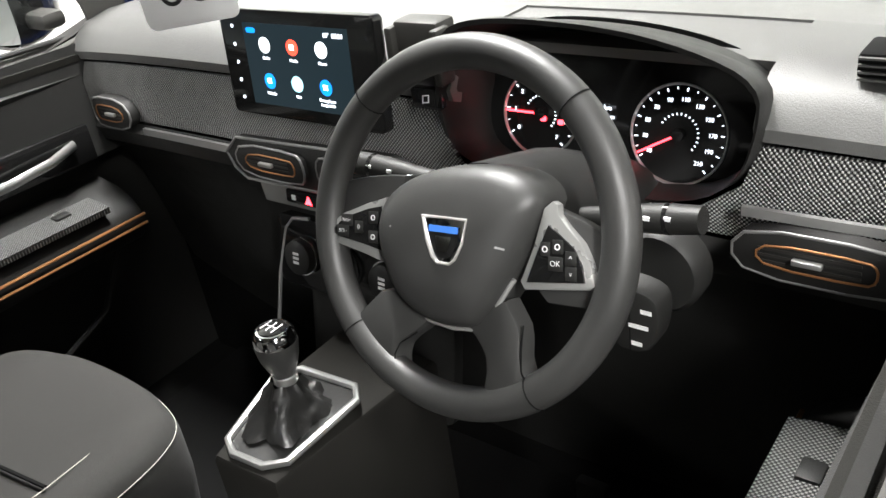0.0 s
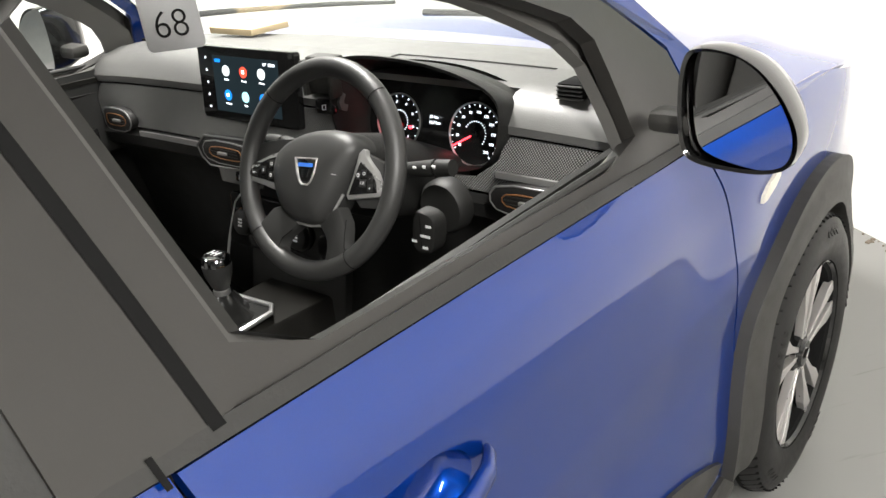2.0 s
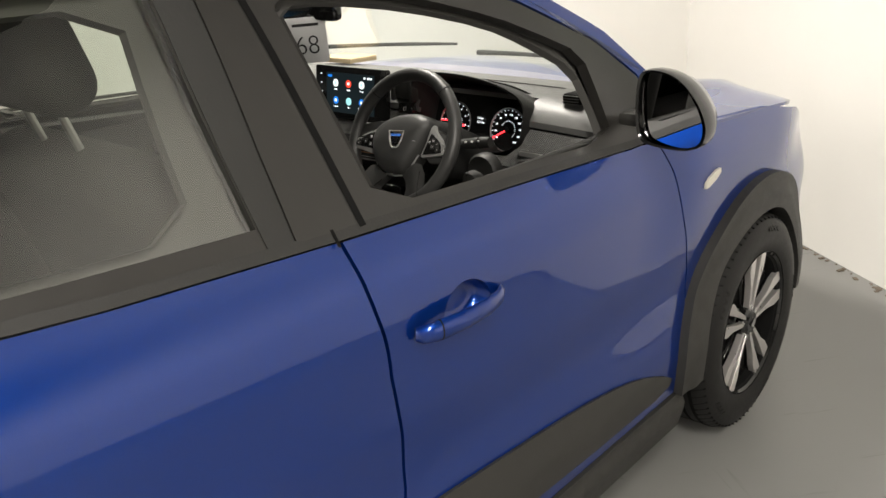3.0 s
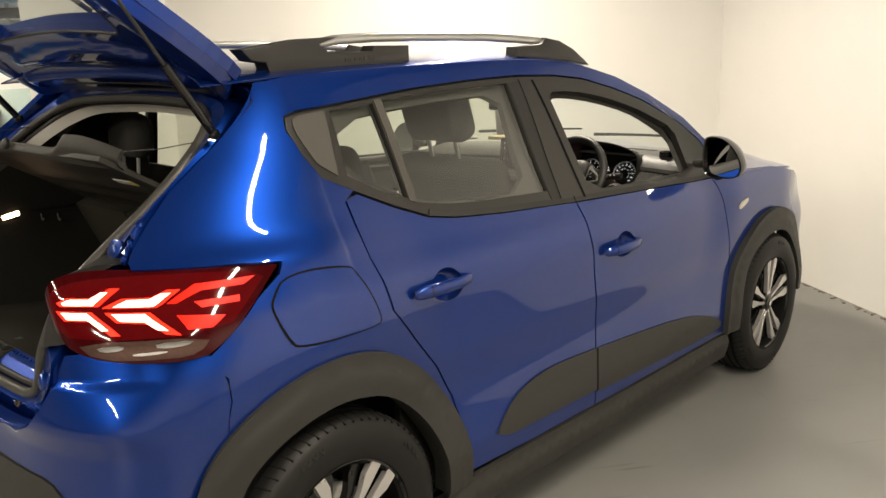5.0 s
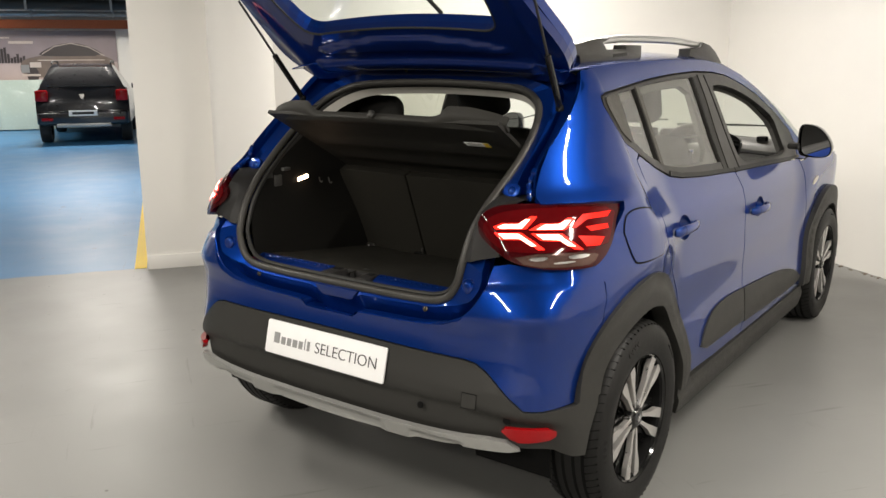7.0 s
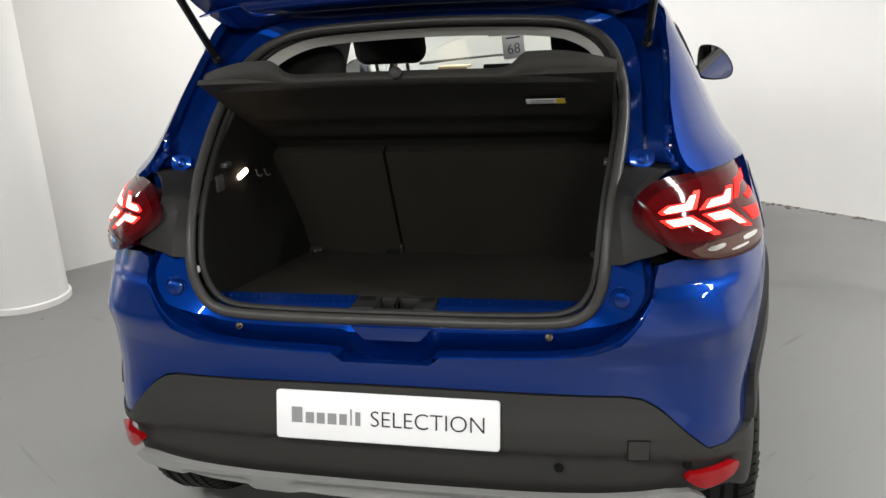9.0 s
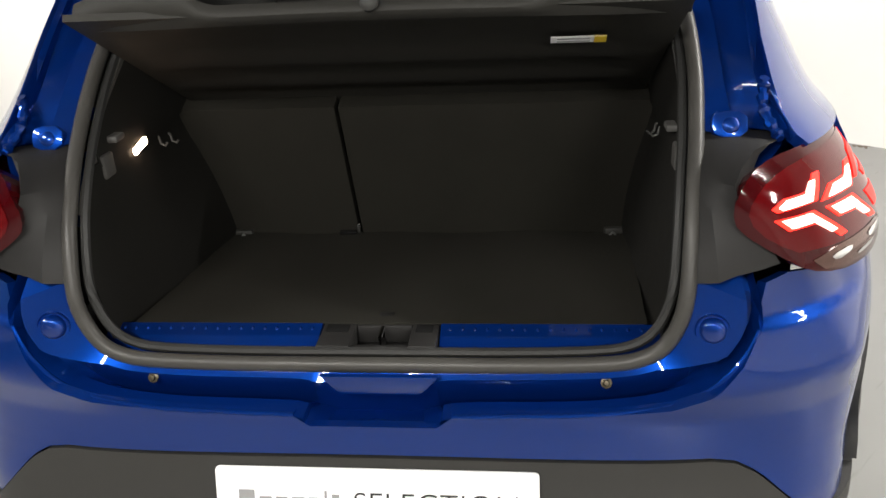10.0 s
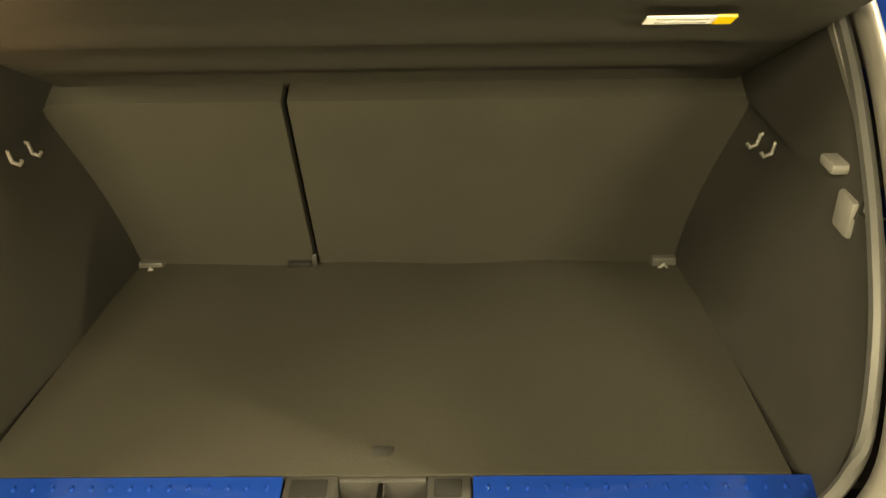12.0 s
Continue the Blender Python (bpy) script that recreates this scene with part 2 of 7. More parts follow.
def part(name, bm, mat, parent, label="", smooth=True, sharp=40.0):
    return obj(name, bm, mat, parent, label, smooth, sharp)


def empty(name, label, category, group="", kind="", m=None):
    e = new(name)
    e.empty_display_size = 0.2
    if m is not None:
        e.matrix_basis = m
    return tagged(e, label, category, group, kind)


def box(x0, x1, y0, y1, z0, z1, bevel=0.0, m=None, seg=2, bm=None):
    bm2 = bmesh.new()
    bmesh.ops.create_cube(bm2, size=1.0)
    bmesh.ops.transform(bm2, matrix=Matrix.Translation(((x0 + x1) / 2, (y0 + y1) / 2, (z0 + z1) / 2)) @ Matrix.Diagonal((abs(x1 - x0), abs(y1 - y0), abs(z1 - z0), 1)), verts=bm2.verts)
    if bevel > 0:
        bmesh.ops.bevel(bm2, geom=bm2.edges[:], offset=bevel, segments=seg, affect="EDGES", profile=0.5)
    if m is not None:
        bmesh.ops.transform(bm2, matrix=m, verts=bm2.verts)
    return join(bm, bm2)


def join(bm, bm2):
    if bm is None:
        return bm2
    me = bpy.data.meshes.new("tmp")
    bm2.to_mesh(me)
    bm2.free()
    bm.from_mesh(me)
    bpy.data.meshes.remove(me)
    return bm


def lathe(profile, seg=48, m=None, bm=None, closed=False):
    """Spins (radius, height) rows round z."""
    b2 = bmesh.new()
    rings = []
    for r, h in profile:
        rings.append([b2.verts.new((r * math.cos(a), r * math.sin(a), h)) for a in (2 * math.pi * i / seg for i in range(seg))] if r > 1e-6 else [b2.verts.new((0, 0, h))])
    pairs = list(zip(rings, rings[1:])) + ([(rings[-1], rings[0])] if closed else [])
    for a, b in pairs:
        for i in range(seg):
            j = (i + 1) % seg
            q = [a[i % len(a)], a[j % len(a)], b[j % len(b)], b[i % len(b)]]
            q = list(dict.fromkeys(q))
            if len(q) > 2:
                b2.faces.new(q)
    bmesh.ops.recalc_face_normals(b2, faces=b2.faces[:])
    if m is not None:
        bmesh.ops.transform(b2, matrix=m, verts=b2.verts)
    return join(bm, b2)


def tube(points, radius, seg=10, closed=False, bm=None, flat=1.0, up=(0, 0, 1)):
    """A round bar along points; radius may be one number or one per point; flat squeezes it across."""
    b2 = bmesh.new()
    pts = [Vector(p) for p in points]
    n = len(pts)
    rings = []
    for i, p in enumerate(pts):
        a = pts[(i - 1) % n] if closed or i > 0 else p
        c = pts[(i + 1) % n] if closed or i < n - 1 else p
        t = (c - a).normalized()
        side = t.cross(Vector(up))
        if side.length < 1e-4:
            side = t.cross(Vector((1, 0, 0)))
        side.normalize()
        top = side.cross(t).normalized()
        r = radius[i] if isinstance(radius, (list, tuple)) else radius
        rings.append([b2.verts.new(p + r * (math.cos(k) * side + flat * math.sin(k) * top)) for k in (2 * math.pi * j / seg for j in range(seg))])
    for a, b in zip(rings, rings[1:] + ([rings[0]] if closed else [])):
        for j in range(seg):
            b2.faces.new((a[j], a[(j + 1) % seg], b[(j + 1) % seg], b[j]))
    if not closed:
        b2.faces.new(rings[0][::-1])
        b2.faces.new(rings[-1])
    bmesh.ops.recalc_face_normals(b2, faces=b2.faces[:])
    return join(bm, b2)


def prism(outline, depth, m=None, bevel=0.0, bm=None):
    """An outline in x, y pushed up along z by depth."""
    b2 = bmesh.new()
    lo = [b2.verts.new((x, y, 0)) for x, y in outline]
    f = b2.faces.new(lo)
    ext = bmesh.ops.extrude_face_region(b2, geom=[f])
    bmesh.ops.translate(b2, vec=(0, 0, depth), verts=[v for v in ext["geom"] if isinstance(v, bmesh.types.BMVert)])
    bmesh.ops.recalc_face_normals(b2, faces=b2.faces[:])
    if bevel > 0:
        top = [e for e in b2.edges if all(abs(v.co.z - depth) < 1e-6 for v in e.verts)]
        bmesh.ops.bevel(b2, geom=top, offset=bevel, segments=2, affect="EDGES", profile=0.5)
    if m is not None:
        bmesh.ops.transform(b2, matrix=m, verts=b2.verts)
    return join(bm, b2)


def sheet(fn, us, vs, thick=0.0, bm=None):
    """A grid surface fn(u, v) with optional thickness to its back."""
    b2 = bmesh.new()
    g = [[b2.verts.new(fn(u, v)) for v in vs] for u in us]
    for i in range(len(us) - 1):
        for j in range(len(vs) - 1):
            b2.faces.new((g[i][j], g[i + 1][j], g[i + 1][j + 1], g[i][j + 1]))
    bmesh.ops.recalc_face_normals(b2, faces=b2.faces[:])
    if thick:
        bmesh.ops.solidify(b2, geom=b2.faces[:], thickness=thick)
    return join(bm, b2)


def steps(a, b, n):
    return [a + (b - a) * i / n for i in range(n + 1)]


def rounded(pts, turns=3, keep=()):
    """Cuts the corners of a closed outline; those whose index is in keep stay sharp."""
    pts = [(Vector(p).to_2d(), i in keep) for i, p in enumerate(pts)]
    for _ in range(turns):
        out = []
        for i, (p, k) in enumerate(pts):
            if k:
                out.append((p, True))
                continue
            a, c = pts[i - 1][0], pts[(i + 1) % len(pts)][0]
            out += [(p + (a - p) * 0.25, False), (p + (c - p) * 0.25, False)]
        pts = out
    return [p for p, _ in pts]


def round_rect(w, h, r, n=5):
    out = []
    for cx, cy, a0 in ((w / 2 - r, h / 2 - r, 0), (-w / 2 + r, h / 2 - r, 90), (-w / 2 + r, -h / 2 + r, 180), (w / 2 - r, -h / 2 + r, 270)):
        out += [(cx + r * math.cos(radians(a0 + 90 * i / n)), cy + r * math.sin(radians(a0 + 90 * i / n))) for i in range(n + 1)]
    return out


def words(text, size, m, mat, parent, label="", name="lettering", align="CENTER", depth=0.0006):
    cu = bpy.data.curves.new("text", "FONT")
    cu.body, cu.size, cu.extrude, cu.align_x, cu.align_y = text, size, depth, align, "CENTER"
    cu.offset = -0.014 * size
    tmp = bpy.data.objects.new("text", cu)
    scene.collection.objects.link(tmp)
    dg = bpy.context.evaluated_depsgraph_get()
    me = bpy.data.meshes.new_from_object(tmp.evaluated_get(dg))
    bpy.data.objects.remove(tmp)
    me.transform(m)
    me.materials.clear()
    me.materials.append(mat)
    ob = new(name, me)
    ob.parent = parent
    if label:
        ob["label"] = label
    return ob


# ---- the room ----
def room():
    bm = bmesh.new()
    bmesh.ops.create_grid(bm, x_segments=1, y_segments=1, size=30.0)
    fl = obj("floor", bm, FLOOR)
    fl.matrix_basis = ROOM
    tagged(fl, "worn grey painted concrete floor, blue beyond the wall's end", "floor", kind="structure")

    def wall(name, s0, s1, d0, d1, z1=3.4, label="smooth white painted wall", mat=WALLPAINT):
        w = obj(name, box(s0, s1, -d1, -d0, 0, z1), mat, smooth=False)
        w.matrix_basis = ROOM
        return tagged(w, label, "wall", kind="structure")

    wall("wall_right", -0.2, 0.0, -0.2, 11.0)
    wall("wall_left", 0.0, 4.30, -0.2, 0.0)
    wall("wall_pillar", 4.30, 4.757, -0.45, 0.0, label="white painted square end of the wall")
    wall("wall_back", 0.0, 16.0, 11.0, 11.2, label="plain white painted wall")
    wall("wall_side", 16.0, 16.2, -13.2, 11.0, label="plain white painted wall")
    wall("wall_far", -4.0, 16.0, -13.2, -13.0, label="white panelled far wall under a red beam")
    wall("wall_beyond", -4.2, -4.0, -13.2, -0.2)
    wall("wall_link", -4.0, -0.2, -0.4, -0.2)
    ce = obj("ceiling", box(-4.2, 16.2, -11.2, 13.2, 3.4, 3.5), CONCRETE, smooth=False)
    ce.matrix_basis = ROOM
    tagged(ce, "grey concrete ceiling", "ceiling", kind="structure")
    col = obj("column", lathe([(0.0, 0.0), (0.225, 0.0), (0.225, 0.03), (0.212, 0.035), (0.21, 0.3), (0.21, 3.4), (0.0, 3.4)], 64), WALLPAINT)
    col.matrix_basis = Matrix.Translation((1.41, 2.63, 0.001))
    tagged(col, "round white painted concrete column beside the wall", "column", kind="structure")


def tube_light(s, d, z, along_s, length=1.5, watts=60.0):
    e = empty("ceiling_light", "white fluorescent tube fitting hung below the ceiling", "ceiling light", "ceiling tubes")
    e.matrix_basis = Matrix.Translation(at_room(s, d, z)) @ Matrix.Rotation(math.atan2((ES if along_s else ED).y, (ES if along_s else ED).x), 4, "Z")
    part("body", box(-length / 2, length / 2, -0.05, 0.05, 0.02, 0.09, 0.008), WHITE, e)
    part("tube", tube([(-length / 2 + 0.03, 0, 0.0), (length / 2 - 0.03, 0, 0.0)], 0.016, 10), TUBE, e, "glowing white fluorescent tube")
    part("bracket", box(-length / 2 + 0.3, -length / 2 + 0.34, -0.01, 0.01, 0.09, 3.4 - z), WHITE, e)
    part("bracket", box(length / 2 - 0.34, length / 2 - 0.3, -0.01, 0.01, 0.09, 3.4 - z), WHITE, e)
    la = bpy.data.lights.new("tube_lamp", "AREA")
    la.shape, la.size, la.size_y, la.energy, la.color = "RECTANGLE", length, 0.08, watts, (1.0, 0.95, 0.87)
    lo = new("tube_lamp", la)
    lo.matrix_basis = e.matrix_basis @ Matrix.Translation((0, 0, -0.03))
    return e


def debris():
    """Grit and paint flakes along the foot of the wall."""
    rnd = random.Random(4)
    bm = None
    for k in range(260):
        d = rnd.uniform(0.2, 6.5)
        w = rnd.uniform(.003, .014)
        off = .004 + abs(rnd.gauss(0, .018)) + w
        bm = box(-w, w, -w * .6, w * .6, 0, rnd.uniform(.002, .006), m=Matrix.Translation((off, -d, .0005)) @ Matrix.Rotation(rnd.uniform(0, 3), 4, "Z"), bm=bm)
    ob = obj("floor_grit", bm, material("brown_grit", (0.16, 0.13, 0.10), 0.9, vary=0.4, scale=50), smooth=False)
    ob.matrix_basis = ROOM
    tagged(ob, "brown grit and flakes along the wall's foot", "debris", kind="stuff")


room()
debris()
for s, d, w in ((2.0, 1.6, 55.0), (2.0, 5.2, 55.0), (2.0, 7.6, 55.0), (6.3, 1.6, 42.0), (6.3, 4.6, 60.0), (6.3, 7.6, 105.0)):
    tube_light(s, d, 2.75, False, 1.5, w)
for s, d, w in ((5.0, -4.0, 70.0), (6.0, -10.2, 90.0), (8.2, -6.0, 45.0), (10.3, -10.9, 115.0)):
    tube_light(s, d, 2.75, True, 1.5, w)


# ---- car body: one outer shell, cut into panels ----
def spline(xs, ys):
    xs, ys = np.array(xs, float), np.array(ys, float)
    h, d = np.diff(xs), np.diff(ys) / np.diff(xs)
    m = np.zeros(len(xs))
    m[0], m[-1] = d[0], d[-1]
    for i in range(1, len(xs) - 1):
        m[i] = 0 if d[i - 1] * d[i] <= 0 else (h[i - 1] + h[i]) * 3 / ((2 * h[i] + h[i - 1]) / d[i - 1] + (h[i] + 2 * h[i - 1]) / d[i])

    def f(x):
        x = min(max(x, xs[0]), xs[-1])
        i = min(max(int(np.searchsorted(xs, x)) - 1, 0), len(xs) - 2)
        t = (x - xs[i]) / h[i]
        return float((1 + 2 * t) * (1 - t) ** 2 * ys[i] + t * (1 - t) ** 2 * h[i] * m[i] + t * t * (3 - 2 * t) * ys[i + 1] + t * t * (t - 1) * h[i] * m[i + 1])

    return f


half_width = spline([.15, .25, .38, .55, .72, .86, .95, 1.03, 1.10, 1.42, 1.50], [.78, .805, .815, .812, .838, .85, .835, .792, .757, .595, .54])
nose_taper = spline([.1, .5, 1.3, 2.2, 2.7, 3.1, 3.35, 3.42], [.0, .0, .0, -.002, -.004, -.055, -.24, -.5])
tail_reach = spline([.15, .3, .45, .55, .62, .70, .80, .9, 1.05, 1.2, 1.35, 1.45], [.60, .67, .71, .70, .685, .675, .69, .71, .72, .62, .47, .34])
tail_round = spline([.55, .75, .90, 1.0, 1.12, 1.3], [5.2, 4.4, 3.15, 2.75, 2.55, 2.35])
XC = 0.1
_th = np.linspace(0, math.pi / 2, 400)
_px, _py = XC - .70 * np.sin(_th) ** (2 / 3), -.84 * np.cos(_th) ** (2 / 3)
_arc = np.r_[0, np.cumsum(np.hypot(np.diff(_px), np.diff(_py)))]
UC = XC - float(_arc[-1])  # the middle of the tail


waist = spline([.40, .55, .70, .85, .92, 1.03, 1.15, 1.38, 1.46], [.0, .020, .045, .060, .056, .050, .042, .015, .0])


def ease(t):
    t = min(max(t, 0.0), 1.0)
    return t * t * (3 - 2 * t)


def drawn_in(u, z, p):
    """Between the haunch and the front wing the doors stand further in, and their joints lean forwards with them."""
    g = waist(z)
    a, b = g * ease(u / .38) * (1 - ease((u - 1.85) / .45)), .5 * g * ease((u - 1.85) / .45)
    return p + Vector((a * (u + 1.2) / 1.5, a + b, a * (z - 1.51) / 1.5))


def shell(u, z):
    """The right side of the body: u is x along the side, then the way round the tail to its middle."""
    if u < UC:
        p = shell(2 * UC - u, z)
        return Vector((p.x, -p.y, p.z))
    if u >= XC:
        return drawn_in(u, z, Vector((u, -(half_width(z) + nose_taper(u) + ease((u - 2.75) / .45) * (.015 - .050 * ease((z - .62) / .22))), z)))
    th, n = float(np.interp(XC - u, _arc, _th)), tail_round(z)
    return drawn_in(u, z, Vector((XC - tail_reach(z) * math.sin(th) ** (2 / n), -half_width(z) * max(math.cos(th), 1e-9) ** (2 / n), z)))


def along(x, z):
    """The u at which the side stands at x."""
    us = np.linspace(-.6, .6, 241)
    xs = [shell(u, z).x for u in us]
    return float(np.interp(x, xs, us)) if x < .5 else x


def shell_normal(u, z):
    e = 0.012
    a, b = shell(u + e, z) - shell(u - e, z), shell(u, z + e) - shell(u, z - e)
    return a.cross(b).normalized()


def inside(p, loops):
    hit = False
    for loop in loops:
        for (x0, y0), (x1, y1) in zip(loop, loop[1:] + loop[:1]):
            if (y0 > p[1]) != (y1 > p[1]) and p[0] < (x1 - x0) * (p[1] - y0) / (y1 - y0) + x0:
                hit = not hit
    return hit


def resample(loop, gap):
    out = []
    for a, b in zip(loop, loop[1:] + loop[:1]):
        n = max(1, round((Vector(b) - Vector(a)).length / gap))
        out += [(a[0] + (b[0] - a[0]) * i / n, a[1] + (b[1] - a[1]) * i / n) for i in range(n)]
    return out


def circle(cx, cy, r, n=48, a0=0.0, a1=360.0):
    return [(cx + r * math.cos(radians(a0 + (a1 - a0) * i / n)), cy + r * math.sin(radians(a0 + (a1 - a0) * i / n))) for i in range(n + (a1 - a0 != 360.0))]


from mathutils import geometry


def panel(name, outline, mat, parent, holes=(), off=0.0, lip=0.018, gap=0.03, sides=(1, -1), label="", surf=None, norm=None, swell=None):
    """A piece of a surface inside an outline, with its edge turned in. swell(u, z) adds to the height over the surface."""
    surf, norm = surf or shell, norm or shell_normal
    loops = [resample([tuple(p) for p in outline], gap * 0.6)] + [resample([tuple(p) for p in h], gap * 0.6) for h in holes]
    pts, edges = [], []
    for lp in loops:
        k = len(pts)
        pts += [Vector(p) for p in lp]
        edges += [(k + i, k + (i + 1) % len(lp)) for i in range(len(lp))]
    us, zs = [p.x for p in pts], [p.y for p in pts]
    nb = len(pts)
    grid = {}
    for p in pts:
        grid.setdefault((int(p.x // gap), int(p.y // gap)), []).append(p)
    for i, u in enumerate(np.arange(min(us), max(us), gap)):
        for z in np.arange(min(zs) + (gap / 2 if i % 2 else 0), max(zs), gap):
            if not inside((u, z), loops):
                continue
            gx, gz = int(u // gap), int(z // gap)
            near = [q for a in (-1, 0, 1) for c in (-1, 0, 1) for q in grid.get((gx + a, gz + c), ())]
            if all((q.x - u) ** 2 + (q.y - z) ** 2 > (gap * 0.45) ** 2 for q in near):
                pts.append(Vector((u, z)))
    vs, _, fs, *_ = geometry.delaunay_2d_cdt(pts, edges, [], 0, 1e-6)
    fs = [f for f in fs if inside((sum(vs[i].x for i in f) / 3, sum(vs[i].y for i in f) / 3), loops)]
    used = sorted({i for f in fs for i in f})
    made = []
    top, nrm = {}, {}
    for i in used:
        u, z = vs[i]
        n = norm(u, z)
        if swell:
            e = 0.006
            du, dz = (swell(u + e, z) - swell(u - e, z)) / (2 * e), (swell(u, z + e) - swell(u, z - e)) / (2 * e)
            tu, tz = surf(u + e, z) - surf(u - e, z), surf(u, z + e) - surf(u, z - e)
            top[i] = surf(u, z) + n * (off + swell(u, z))
            nrm[i] = (tu / (2 * e) + n * du).cross(tz / (2 * e) + n * dz).normalized()
        else:
            top[i], nrm[i] = surf(u, z) + n * off, n
    rim = {}
    for f in fs:
        for a, b in ((f[0], f[1]), (f[1], f[2]), (f[2], f[0])):
            rim[(a, b)] = rim.get((a, b), 0) + 1
    border = [(a, b) for a, b in rim if (b, a) not in rim]
    for side in sides:
        flip = Vector((1, side, 1))
        co, no, ix, faces = [], [], {}, []
        for i in used:
            ix[i] = len(co)
            co.append(top[i] * flip)
            no.append(nrm[i] * flip)
        for f in fs:
            a, b, c = (top[i] for i in f)
            q = [ix[i] for i in f]
            good = (b - a).cross(c - a).dot(nrm[f[0]]) > 0
            faces.append(q if good == (side == 1) else q[::-1])
        if lip:
            for a, b in border:
                k = len(co)
                for i in (a, b):
                    co.append(top[i] * flip)
                for i in (b, a):
                    co.append((top[i] - nrm[i] * lip) * flip)
                no += [Vector((0, 0, 0))] * 4
                faces.append([k, k + 1, k + 2, k + 3] if side == 1 else [k + 3, k + 2, k + 1, k])
        me = bpy.data.meshes.new(name)
        me.from_pydata(co, [], faces)
        me.shade_smooth()
        me.normals_split_custom_set_from_vertices(no)
        me.materials.append(mat)
        ob = new(name, me)
        ob.parent = parent
        if label:
            ob["label"] = label
        made.append(ob)
    return made


car = empty("car", "blue five-door hatchback with black cladding, its boot lid open", "car")

# outlines in (u, z)
DLO_LOW = [(1.98, .998), (1.86, .998), (1.46, 1.015), (1.06, 1.032), (.70, 1.052), (.50, 1.070), (.40, 1.087), (.30, 1.125), (.19, 1.175), (.107, 1.215), (.03, 1.275), (-.015, 1.335)]
DLO_TOP = [(-.005, 1.362), (.05, 1.368), (.177, 1.376), (.5, 1.403), (.75, 1.416), (1.0, 1.421), (1.2, 1.415), (1.36, 1.398), (1.53, 1.357), (1.69, 1.306), (1.89, 1.212), (2.02, 1.12), (2.035, 1.05)]
DLO = DLO_LOW + DLO_TOP
ARCH_R, ARCH_F = (0.0, 0.326), (2.604, 0.326)


def paint_panels():
    d_edge = [(-.13, 1.447), (-.165, 1.41), (-.235, 1.35), (-.31, 1.285), (-.37, 1.225), (-.40, 1.17), (-.418, 1.12), (-.423, 1.093), (-.415, 1.076)]
    rear_gap = [(.147, 1.158), (.150, 1.10), (.157, 1.02), (.182, .89), (.26, .79), (.345, .69), (.42, .58), (.457, .49), (.482, .40), (.49, .33)]
    arch_q = [(.40, .33)] + circle(*ARCH_R, .405, 20, 5, 120)
    quarter = d_edge + [(-.303, 1.070), (-.225, 1.066), (-.118, 1.055), (-.130, 1.030), (-.191, .990), (-.255, .930), (-.298, .893), (-.240, .850), (-.212, .80), (-.203, .72)] + arch_q[::-1][1:] + [(.40, .30), (.49, .30)] + rear_gap[::-1]
    quarter += [(.19, 1.180), (.107, 1.222), (.03, 1.283), (-.022, 1.335), (-.012, 1.368), (.05, 1.375), (.177, 1.383), (.5, 1.410), (.75, 1.423), (1.0, 1.428), (1.2, 1.422), (1.36, 1.405), (1.53, 1.364), (1.69, 1.313), (1.89, 1.219), (2.027, 1.125), (2.045, 1.05), (1.99, .990)]
    quarter += [(2.10, .975), (2.20, 1.02), (2.10, 1.11), (1.95, 1.225), (1.75, 1.33), (1.58, 1.40), (1.40, 1.447), (1.2, 1.468), (.9, 1.475), (.5, 1.470), (.2, 1.462)]
    
    def haunch(u, z):
        """The shoulder swells over the tail lamp."""
        return .021 * math.exp(-((z - 1.050) / (.046 if z > 1.050 else .075)) ** 2) / (1 + math.exp((u - .03) / .06))

    panel("side_panel", quarter, PAINT, car, swell=haunch, gap=.016, label="blue metallic rear quarter, roof edge and windscreen pillar")
    door_r = [(1.053, 1.026), (1.060, .95), (1.083, .80), (1.120, .68), (1.148, .57), (1.152, .45), (1.150, .306), (.80, .310), (.49, .322)] + [(u + .006, z) for u, z in rear_gap[::-1][2:]] + [(.19, 1.168), (.30, 1.118), (.40, 1.080), (.50, 1.063), (.70, 1.046)]
    fuel = rounded([(-.115, 1.026), (.075, 1.015), (.097, .998), (.142, .888), (.128, .866), (-.070, .876), (-.103, .890), (-.157, .962), (-.155, .985)], 2)
    front_gap = [(1.978, .988), (2.03, .915), (2.06, .86), (2.14, .74), (2.195, .62), (2.205, .50), (2.19, .40), (2.165, .33)]
    door_f = [(1.060, 1.025), (1.46, 1.009), (1.86, .992)] + front_gap + [(2.16, .296), (1.60, .300), (1.157, .305), (1.158, .45), (1.155, .57), (1.127, .68), (1.090, .80), (1.067, .95)]

    def bowl_edge(cx, cz):
        return [(cx + .060 * math.cos(k) * (1 - .10 * math.sin(k)), cz + .043 * math.sin(k)) for k in steps(0, 2 * math.pi, 40)[:-1]]

    def bowl(cx, cz):
        return lambda u, z: -.034 * (1 - min(1.0, ((u - cx) / .060) ** 2 + ((z - cz) / .043) ** 2) ** 3) ** .6

    rd = panel("rear_door", door_r, PAINT, car, holes=[bowl_edge(.388, .912)], gap=.018, lip=.014)
    fd = panel("front_door", door_f, PAINT, car, holes=[bowl_edge(1.270, .858)], gap=.018, lip=.014)
    for doors, cx, cz in ((rd, .388, .912), (fd, 1.270, .858)):
        for ob, side in zip(doors, (1, -1)):
            panel("handle_bowl", bowl_edge(cx, cz), PAINT, ob, lip=0, gap=.007, sides=(side,), swell=bowl(cx, cz), label="blue hollow behind the handle")
